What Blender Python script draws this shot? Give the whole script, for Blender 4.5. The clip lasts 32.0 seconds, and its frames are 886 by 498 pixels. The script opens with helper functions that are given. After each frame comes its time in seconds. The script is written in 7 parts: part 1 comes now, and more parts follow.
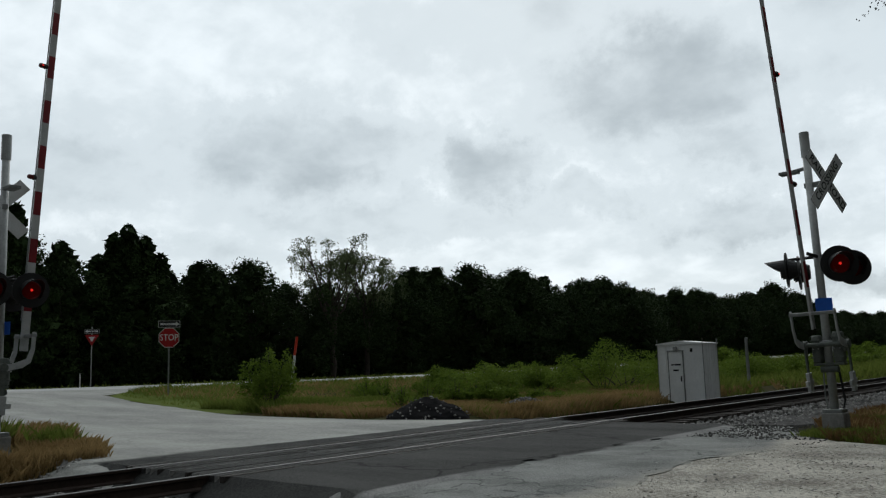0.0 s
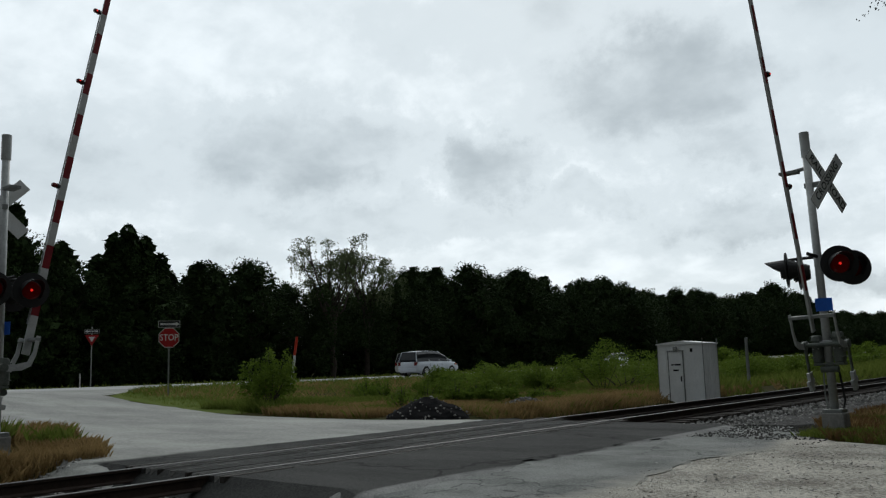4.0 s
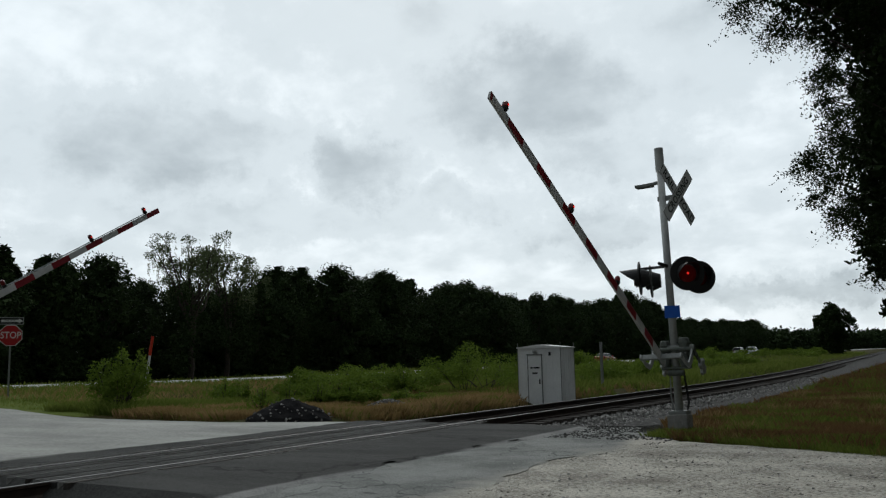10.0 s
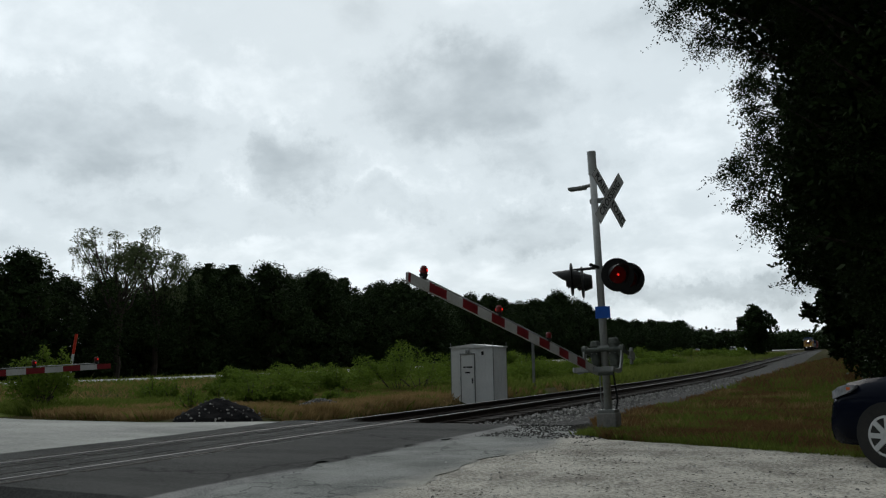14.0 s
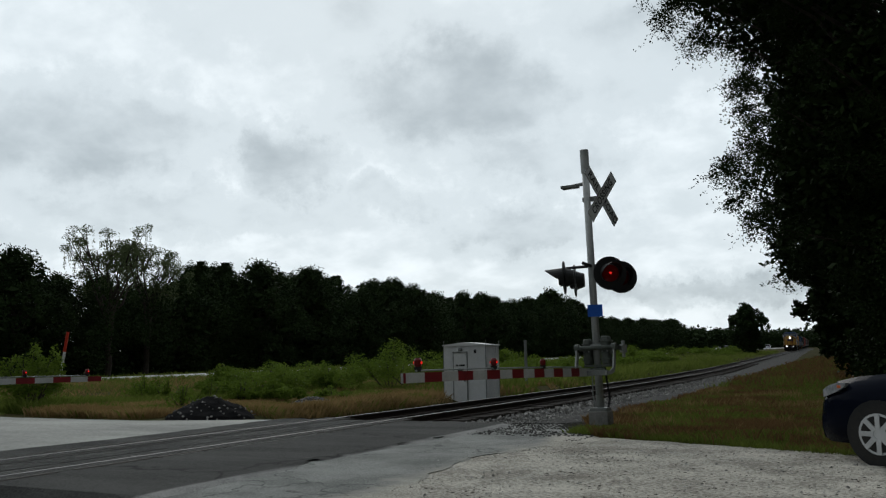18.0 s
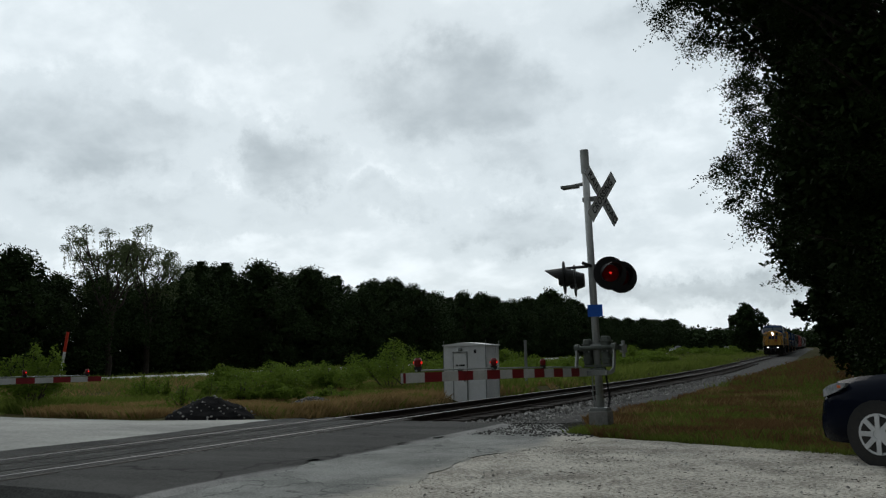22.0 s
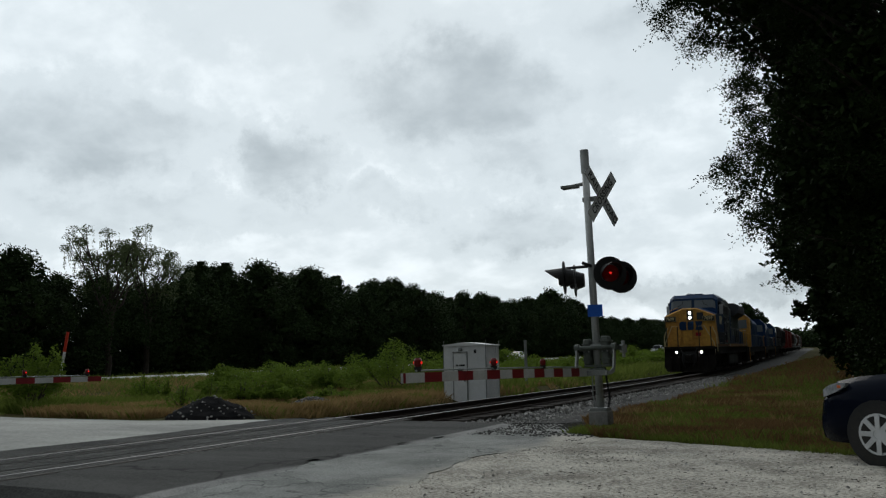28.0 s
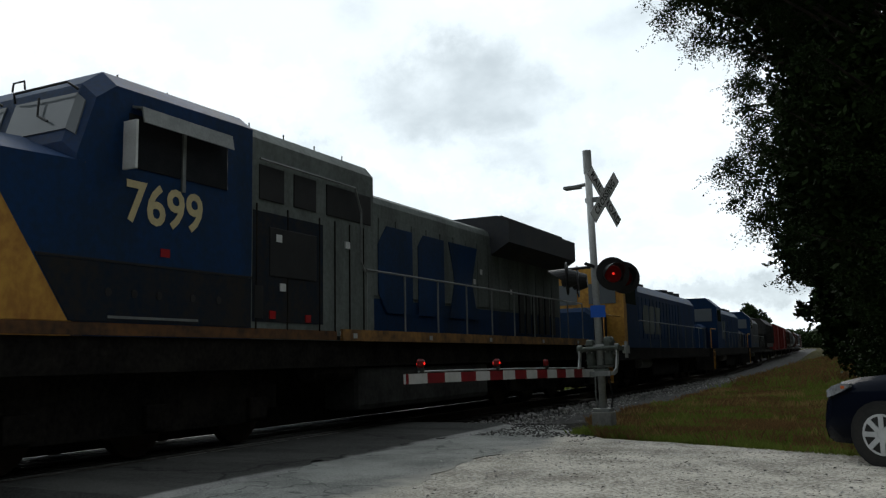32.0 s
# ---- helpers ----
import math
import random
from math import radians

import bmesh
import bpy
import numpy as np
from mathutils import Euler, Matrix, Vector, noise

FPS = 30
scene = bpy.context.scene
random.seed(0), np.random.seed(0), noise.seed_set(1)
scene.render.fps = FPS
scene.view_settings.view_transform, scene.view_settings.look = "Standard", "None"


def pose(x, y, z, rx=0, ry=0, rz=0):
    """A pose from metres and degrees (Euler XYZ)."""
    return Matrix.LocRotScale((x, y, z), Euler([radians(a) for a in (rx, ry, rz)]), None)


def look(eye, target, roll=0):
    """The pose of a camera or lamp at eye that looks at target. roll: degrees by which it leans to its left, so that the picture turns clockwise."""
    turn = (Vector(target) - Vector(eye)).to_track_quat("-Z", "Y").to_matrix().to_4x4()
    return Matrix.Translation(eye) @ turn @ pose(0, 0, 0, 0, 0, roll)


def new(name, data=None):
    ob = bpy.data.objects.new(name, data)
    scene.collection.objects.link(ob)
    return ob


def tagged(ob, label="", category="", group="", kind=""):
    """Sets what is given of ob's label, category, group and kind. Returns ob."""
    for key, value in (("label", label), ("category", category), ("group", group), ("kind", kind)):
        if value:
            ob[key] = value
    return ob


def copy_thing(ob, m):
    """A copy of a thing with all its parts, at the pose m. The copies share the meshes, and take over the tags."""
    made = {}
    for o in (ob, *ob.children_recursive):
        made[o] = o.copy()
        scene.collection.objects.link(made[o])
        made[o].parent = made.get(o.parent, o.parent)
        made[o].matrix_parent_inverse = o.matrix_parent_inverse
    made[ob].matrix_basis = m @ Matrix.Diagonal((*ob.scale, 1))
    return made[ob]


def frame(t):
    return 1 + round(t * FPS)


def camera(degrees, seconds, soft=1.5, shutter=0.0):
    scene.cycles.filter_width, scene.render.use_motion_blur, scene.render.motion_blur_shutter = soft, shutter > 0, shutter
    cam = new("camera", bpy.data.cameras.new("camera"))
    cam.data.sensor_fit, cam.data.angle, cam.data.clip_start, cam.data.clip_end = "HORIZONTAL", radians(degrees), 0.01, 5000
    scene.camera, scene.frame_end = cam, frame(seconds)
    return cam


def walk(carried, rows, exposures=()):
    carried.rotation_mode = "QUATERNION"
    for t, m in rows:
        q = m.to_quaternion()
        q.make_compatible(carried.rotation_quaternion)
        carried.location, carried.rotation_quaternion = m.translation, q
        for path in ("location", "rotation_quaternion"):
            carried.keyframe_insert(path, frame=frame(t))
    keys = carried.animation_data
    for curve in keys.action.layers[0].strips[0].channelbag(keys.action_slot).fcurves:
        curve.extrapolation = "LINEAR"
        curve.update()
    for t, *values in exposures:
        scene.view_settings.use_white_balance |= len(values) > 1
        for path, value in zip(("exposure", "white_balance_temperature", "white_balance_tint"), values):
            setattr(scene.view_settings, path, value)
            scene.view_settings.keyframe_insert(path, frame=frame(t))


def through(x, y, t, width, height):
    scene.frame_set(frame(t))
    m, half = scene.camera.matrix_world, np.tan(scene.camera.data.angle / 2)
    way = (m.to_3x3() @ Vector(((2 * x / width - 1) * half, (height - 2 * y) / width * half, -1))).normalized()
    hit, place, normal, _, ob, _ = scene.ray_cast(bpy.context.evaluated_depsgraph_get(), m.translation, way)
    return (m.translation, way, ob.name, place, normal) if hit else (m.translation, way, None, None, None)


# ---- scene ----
cam = camera(55.19, 32.0, soft=1.25)
EYE = (9.57, 0.0, 1.232)


def aim(yaw, pitch, roll):
    return pose(*EYE, 0, 0, yaw) @ pose(0, 0, 0, 90 + pitch, 0, 0) @ pose(0, 0, 0, 0, 0, roll)


walk(cam, [(t, aim(y, p, r)) for t, y, p, r in (
    (0.0, 40.61, 7.70, -1.64), (3.0, 40.61, 7.70, -1.64), (6.0, 40.603, 7.708, -1.638), (6.5, 40.344, 7.736, -1.63),
    (7.0, 39.298, 7.70, -1.572), (7.5, 39.252, 7.787, -1.55), (8.0, 38.669, 7.772, -1.503), (8.5, 37.886, 7.779, -1.48),
    (9.0, 35.85, 7.744, -1.319), (9.5, 33.112, 7.645, -1.251), (10.0, 31.564, 7.608, -1.224), (10.5, 30.305, 7.547, -1.222),
    (11.0, 29.285, 7.527, -1.174), (11.5, 28.494, 7.494, -1.137), (12.0, 27.887, 7.497, -1.102), (12.5, 27.586, 7.482, -1.13),
    (13.0, 27.349, 7.483, -1.125), (13.5, 27.322, 7.479, -1.093), (14.0, 27.112, 7.473, -1.093), (14.5, 26.624, 7.45, -1.069),
    (16.5, 26.619, 7.339, -1.069), (17.0, 26.619, 7.339, -1.069), (24.0, 26.619, 7.339, -1.069), (31.4, 26.619, 7.339, -1.069),
    (31.6, 26.65, 7.345, -1.08), (32.0, 26.80, 7.40, -1.12))],
     exposures=((0, 0.0), (30.0, 0.0), (30.6, 0.03), (31.0, 0.1), (31.5, 0.25), (32.0, 0.42)))

# ---- sky and sun ----
SUN_AZ, SUN_EL = radians(34), radians(34)      # azimuth to the left of +Y
world = bpy.data.worlds.new("overcast_sky")
scene.world = world
world.use_nodes = True
wn, wl = world.node_tree.nodes, world.node_tree.links
wn.clear()


def wnode(kind, **kw):
    n = wn.new(kind)
    for k, v in kw.items():
        n.inputs[k].default_value = v
    return n


def wmath(op, a, b=None, c=None):
    n = wn.new("ShaderNodeMath")
    n.operation = op
    for i, v in enumerate((a, b, c)):
        if v is None:
            continue
        if isinstance(v, (int, float)):
            n.inputs[i].default_value = v
        else:
            wl.new(v, n.inputs[i])
    return n.outputs[0]


coord = wn.new("ShaderNodeTexCoord")
sep = wn.new("ShaderNodeSeparateXYZ")
wl.new(coord.outputs["Generated"], sep.inputs[0])
# a flat cloud deck: lumps grow narrow towards the horizon
deck = wmath("ADD", wmath("MAXIMUM", sep.outputs[2], 0.0), 0.42)
comb = wn.new("ShaderNodeCombineXYZ")
wl.new(wmath("DIVIDE", sep.outputs[0], deck), comb.inputs[0])
wl.new(wmath("DIVIDE", sep.outputs[1], deck), comb.inputs[1])
big = wnode("ShaderNodeTexNoise", Scale=3.4, Detail=5.0, Roughness=0.5, Distortion=0.2)
fine = wnode("ShaderNodeTexNoise", Scale=10.0, Detail=6.0, Roughness=0.55, Distortion=0.15)
for n in (big, fine):
    wl.new(comb.outputs[0], n.inputs["Vector"])
# the heavier masses of the deck, by bearing left of +Y, height and half widths in degrees
ripple = wnode("ShaderNodeTexNoise", Scale=8.0, Detail=7.0, Roughness=0.68)
wl.new(coord.outputs["Generated"], ripple.inputs["Vector"])
rip = wn.new("ShaderNodeSeparateColor")
wl.new(ripple.outputs["Color"], rip.inputs[0])
bearing = wmath("MULTIPLY", wmath("ARCTAN2", wmath("MULTIPLY", sep.outputs[0], -1.0), sep.outputs[1]), 57.2958)
bearing = wmath("MULTIPLY_ADD", wmath("SUBTRACT", rip.outputs[0], 0.5), 13.0, bearing)
rise = wmath("MULTIPLY", wmath("ARCSINE", sep.outputs[2]), 57.2958)
rise = wmath("MULTIPLY_ADD", wmath("SUBTRACT", rip.outputs[1], 0.5), 8.0, rise)
mass = None
for az, el, wa, we, amt in ((50.3, 14.6, 9.5, 3.6, 0.75), (66.8, 13.0, 8.0, 3.2, 0.6), (37.3, 13.0, 4.2, 2.8, 0.9), (26.0, 17.6, 9.0, 4.4, 0.85), (20.5, 13.5, 5.5, 2.2, 0.7),
                            (20.5, 9.0, 6.0, 1.9, 0.8), (43.0, 10.0, 12.0, 1.4, 0.5), (36.5, 22.0, 9.0, 3.0, 0.45), (10.0, 4.0, 10.0, 1.2, 0.8), (13.0, 19.5, 7.0, 4.0, 0.5), (60.0, 7.5, 9.0, 1.3, 0.4), (30.0, 10.6, 4.0, 1.2, 0.6)):
    a = wmath("DIVIDE", wmath("SUBTRACT", bearing, az), wa)
    b = wmath("DIVIDE", wmath("SUBTRACT", rise, el), we)
    d2 = wmath("ADD", wmath("MULTIPLY", a, a), wmath("MULTIPLY", b, b))
    one = wmath("MULTIPLY", wmath("EXPONENT", wmath("MULTIPLY", wmath("MULTIPLY", d2, d2), -1.0)), amt)
    mass = one if mass is None else wmath("MAXIMUM", mass, one)
cover = wmath("MULTIPLY_ADD", mass, 0.36, wmath("ADD", wmath("MULTIPLY", big.outputs[0], 0.46), wmath("MULTIPLY", fine.outputs[0], 0.38)))
ramp = wn.new("ShaderNodeValToRGB")
ramp.color_ramp.interpolation = "EASE"
ramp.color_ramp.elements[0].position, ramp.color_ramp.elements[0].color = 0.30, (0.87, 0.95, 0.995, 1)
ramp.color_ramp.elements[1].position, ramp.color_ramp.elements[1].color = 0.86, (0.41, 0.475, 0.515, 1)
mid = ramp.color_ramp.elements.new(0.52)
mid.color = (0.67, 0.75, 0.795, 1)
wl.new(cover, ramp.inputs[0])
# the cloud is brightest towards the hidden sun and duller away from it
toward = wn.new("ShaderNodeVectorMath")
toward.operation = "DOT_PRODUCT"
wl.new(coord.outputs["Generated"], toward.inputs[0])
toward.inputs[1].default_value = (-math.sin(SUN_AZ) * math.cos(SUN_EL), math.cos(SUN_AZ) * math.cos(SUN_EL), math.sin(SUN_EL))
near_sun = wn.new("ShaderNodeMapRange")
near_sun.interpolation_type = "SMOOTHSTEP"
near_sun.inputs[1].default_value, near_sun.inputs[2].default_value = -0.45, 0.95
near_sun.inputs[3].default_value, near_sun.inputs[4].default_value = 0.12, 1.08
wl.new(toward.outputs["Value"], near_sun.inputs[0])
sky = wn.new("ShaderNodeTexSky")
sky.sky_type, sky.sun_disc = "NISHITA", False
sky.sun_elevation, sky.sun_rotation = SUN_EL, -SUN_AZ
dim = wn.new("ShaderNodeVectorMath")
dim.operation = "SCALE"
dim.inputs[3].default_value = 0.05
wl.new(sky.outputs[0], dim.inputs[0])
mixed = wn.new("ShaderNodeMix")
mixed.data_type = "RGBA"
mixed.inputs[0].default_value = 0.93
wl.new(dim.outputs[0], mixed.inputs[6])
bright = wn.new("ShaderNodeVectorMath")
bright.operation = "SCALE"
wl.new(ramp.outputs[0], bright.inputs[0])
wl.new(near_sun.outputs[0], bright.inputs[3])
wl.new(bright.outputs[0], mixed.inputs[7])
back = wn.new("ShaderNodeBackground")
back.inputs[1].default_value = 1.0
wl.new(mixed.outputs[2], back.inputs[0])
wout = wn.new("ShaderNodeOutputWorld")
wl.new(back.outputs[0], wout.inputs[0])

sun = new("sun", bpy.data.lights.new("sun", "SUN"))
sun.data.energy, sun.data.angle, sun.data.color = 0.5, radians(25), (1.0, 0.97, 0.92)
sun.matrix_world = look((-math.sin(SUN_AZ) * 50, math.cos(SUN_AZ) * 50, 50 * math.tan(SUN_EL)), (0, 0, 0))

# ---- materials ----


def mat(name, c1, c2=None, rough=0.7, metal=0.0, scale=3.0, fine=40.0, bump=0.0, bump_scale=60.0, glow=0.0, random_tint=0.0, spec=0.3, stretch=(1, 1, 1), cracks=0.0, blends=(), fine_weight=0.5):
    """Two colours mixed by a coarse and a fine noise, in metres of the object's own space."""
    m = bpy.data.materials.new(name)
    m.use_nodes = True
    nt = m.node_tree
    b = nt.nodes["Principled BSDF"]
    b.inputs["Roughness"].default_value, b.inputs["Metallic"].default_value = rough, metal
    b.inputs["Specular IOR Level"].default_value = spec
    c2 = c2 or tuple(v * 0.75 for v in c1)
    tc = nt.nodes.new("ShaderNodeTexCoord")
    n1 = nt.nodes.new("ShaderNodeTexNoise")
    n1.inputs["Scale"].default_value, n1.inputs["Detail"].default_value, n1.inputs["Roughness"].default_value = scale, 8.0, 0.62
    n2 = nt.nodes.new("ShaderNodeTexNoise")
    n2.inputs["Scale"].default_value, n2.inputs["Detail"].default_value = fine, 3.0
    mp = nt.nodes.new("ShaderNodeMapping")
    mp.inputs["Scale"].default_value = stretch
    nt.links.new(tc.outputs["Object"], mp.inputs[0])
    nt.links.new(mp.outputs[0], n1.inputs["Vector"])
    nt.links.new(tc.outputs["Object"], n2.inputs["Vector"])
    add = nt.nodes.new("ShaderNodeMath")
    add.operation = "MULTIPLY_ADD"
    nt.links.new(n2.outputs[0], add.inputs[0])
    add.inputs[1].default_value = fine_weight
    nt.links.new(n1.outputs[0], add.inputs[2])
    mr = nt.nodes.new("ShaderNodeMapRange")
    mr.inputs[1].default_value, mr.inputs[2].default_value = 0.33 + fine_weight * 0.5, 0.67 + fine_weight * 0.5
    nt.links.new(add.outputs[0], mr.inputs[0])
    mx = nt.nodes.new("ShaderNodeMix")
    mx.data_type = "RGBA"
    mx.inputs[6].default_value, mx.inputs[7].default_value = (*c1, 1), (*c2, 1)
    nt.links.new(mr.outputs[0], mx.inputs[0])
    col = mx.outputs[2]
    if cracks:
        wob = nt.nodes.new("ShaderNodeTexNoise")
        wob.inputs["Scale"].default_value, wob.inputs["Detail"].default_value = 2.2, 6.0
        nt.links.new(tc.outputs["Object"], wob.inputs["Vector"])
        vadd = nt.nodes.new("ShaderNodeVectorMath")
        vadd.operation = "MULTIPLY_ADD"
        nt.links.new(wob.outputs["Color"], vadd.inputs[0])
        vadd.inputs[1].default_value = (0.9, 0.9, 0.9)
        nt.links.new(tc.outputs["Object"], vadd.inputs[2])
        vor = nt.nodes.new("ShaderNodeTexVoronoi")
        vor.feature = "DISTANCE_TO_EDGE"
        vor.inputs["Scale"].default_value = cracks
        nt.links.new(vadd.outputs[0], vor.inputs["Vector"])
        lt = nt.nodes.new("ShaderNodeMapRange")
        lt.inputs[1].default_value, lt.inputs[2].default_value = 0.004, 0.012
        nt.links.new(vor.outputs["Distance"], lt.inputs[0])
        cm = nt.nodes.new("ShaderNodeMix")
        cm.data_type = "RGBA"
        cm.inputs[6].default_value = tuple(v * 0.72 for v in c1) + (1,)
        nt.links.new(lt.outputs[0], cm.inputs[0])
        nt.links.new(col, cm.inputs[7])
        col = cm.outputs[2]
    # drift of one surface into its neighbour across a band of x
    for x0, x1, amp, ca, cb in blends:
        sx = nt.nodes.new("ShaderNodeSeparateXYZ")
        nt.links.new(tc.outputs["Object"], sx.inputs[0])
        wn2 = nt.nodes.new("ShaderNodeTexNoise")
        wn2.inputs["Scale"].default_value, wn2.inputs["Detail"].default_value, wn2.inputs["Roughness"].default_value = 1.1, 8.0, 0.62
        nt.links.new(tc.outputs["Object"], wn2.inputs["Vector"])
        sh = nt.nodes.new("ShaderNodeMath")
        sh.operation = "MULTIPLY_ADD"
        nt.links.new(wn2.outputs[0], sh.inputs[0])
        sh.inputs[1].default_value = amp
        nt.links.new(sx.outputs[0], sh.inputs[2])
        br = nt.nodes.new("ShaderNodeMapRange")
        br.inputs[1].default_value, br.inputs[2].default_value = x0 + amp / 2, x1 + amp / 2
        nt.links.new(sh.outputs[0], br.inputs[0])
        oth = nt.nodes.new("ShaderNodeMix")
        oth.data_type = "RGBA"
        oth.inputs[6].default_value, oth.inputs[7].default_value = (*ca, 1), (*cb, 1)
        nt.links.new(mr.outputs[0], oth.inputs[0])
        bl = nt.nodes.new("ShaderNodeMix")
        bl.data_type = "RGBA"
        nt.links.new(br.outputs[0], bl.inputs[0])
        nt.links.new(col, bl.inputs[6])
        nt.links.new(oth.outputs[2], bl.inputs[7])
        col = bl.outputs[2]
    if random_tint:
        oi = nt.nodes.new("ShaderNodeObjectInfo")
        hs = nt.nodes.new("ShaderNodeHueSaturation")
        r2 = nt.nodes.new("ShaderNodeMapRange")
        r2.inputs[3].default_value, r2.inputs[4].default_value = 1 - random_tint, 1 + random_tint
        nt.links.new(oi.outputs["Random"], r2.inputs[0])
        nt.links.new(r2.outputs[0], hs.inputs["Value"])
        nt.links.new(col, hs.inputs["Color"])
        col = hs.outputs[0]
    nt.links.new(col, b.inputs["Base Color"])
    if bump:
        n3 = nt.nodes.new("ShaderNodeTexNoise")
        n3.inputs["Scale"].default_value, n3.inputs["Detail"].default_value = bump_scale, 4.0
        nt.links.new(tc.outputs["Object"], n3.inputs["Vector"])
        bp = nt.nodes.new("ShaderNodeBump")
        bp.inputs["Strength"].default_value, bp.inputs["Distance"].default_value = bump, 0.02
        nt.links.new(n3.outputs[0], bp.inputs["Height"])
        nt.links.new(bp.outputs[0], b.inputs["Normal"])
    if glow:
        b.inputs["Emission Color"].default_value = (*c1, 1)
        b.inputs["Emission Strength"].default_value = glow
    return m


def leaf_mat(name, c1, c2, rough=0.6, vary=0.6, through=0.0):
    """Foliage: colour varied from leaf to leaf, a little light let through."""
    m = bpy.data.materials.new(name)
    m.use_nodes = True
    nt = m.node_tree
    b = nt.nodes["Principled BSDF"]
    b.inputs["Roughness"].default_value = rough
    b.inputs["Specular IOR Level"].default_value = 0.025
    g = nt.nodes.new("ShaderNodeNewGeometry")
    tc = nt.nodes.new("ShaderNodeTexCoord")
    n1 = nt.nodes.new("ShaderNodeTexNoise")
    n1.inputs["Scale"].default_value = 0.5
    nt.links.new(tc.outputs["Object"], n1.inputs["Vector"])
    ad = nt.nodes.new("ShaderNodeMath")
    ad.operation = "MULTIPLY_ADD"
    nt.links.new(g.outputs["Random Per Island"], ad.inputs[0])
    ad.inputs[1].default_value = vary
    nt.links.new(n1.outputs[0], ad.inputs[2])
    mr = nt.nodes.new("ShaderNodeMapRange")
    mr.inputs[1].default_value, mr.inputs[2].default_value = 0.35, 0.55 + vary
    nt.links.new(ad.outputs[0], mr.inputs[0])
    mx = nt.nodes.new("ShaderNodeMix")
    mx.data_type = "RGBA"
    mx.inputs[6].default_value, mx.inputs[7].default_value = (*c1, 1), (*c2, 1)
    nt.links.new(mr.outputs[0], mx.inputs[0])
    nt.links.new(mx.outputs[2], b.inputs["Base Color"])
    if through:
        tr = nt.nodes.new("ShaderNodeBsdfTranslucent")
        nt.links.new(mx.outputs[2], tr.inputs["Color"])
        ms = nt.nodes.new("ShaderNodeMixShader")
        ms.inputs[0].default_value = through
        nt.links.new(b.outputs[0], ms.inputs[1])
        nt.links.new(tr.outputs[0], ms.inputs[2])
        nt.links.new(ms.outputs[0], nt.nodes["Material Output"].inputs["Surface"])
    return m


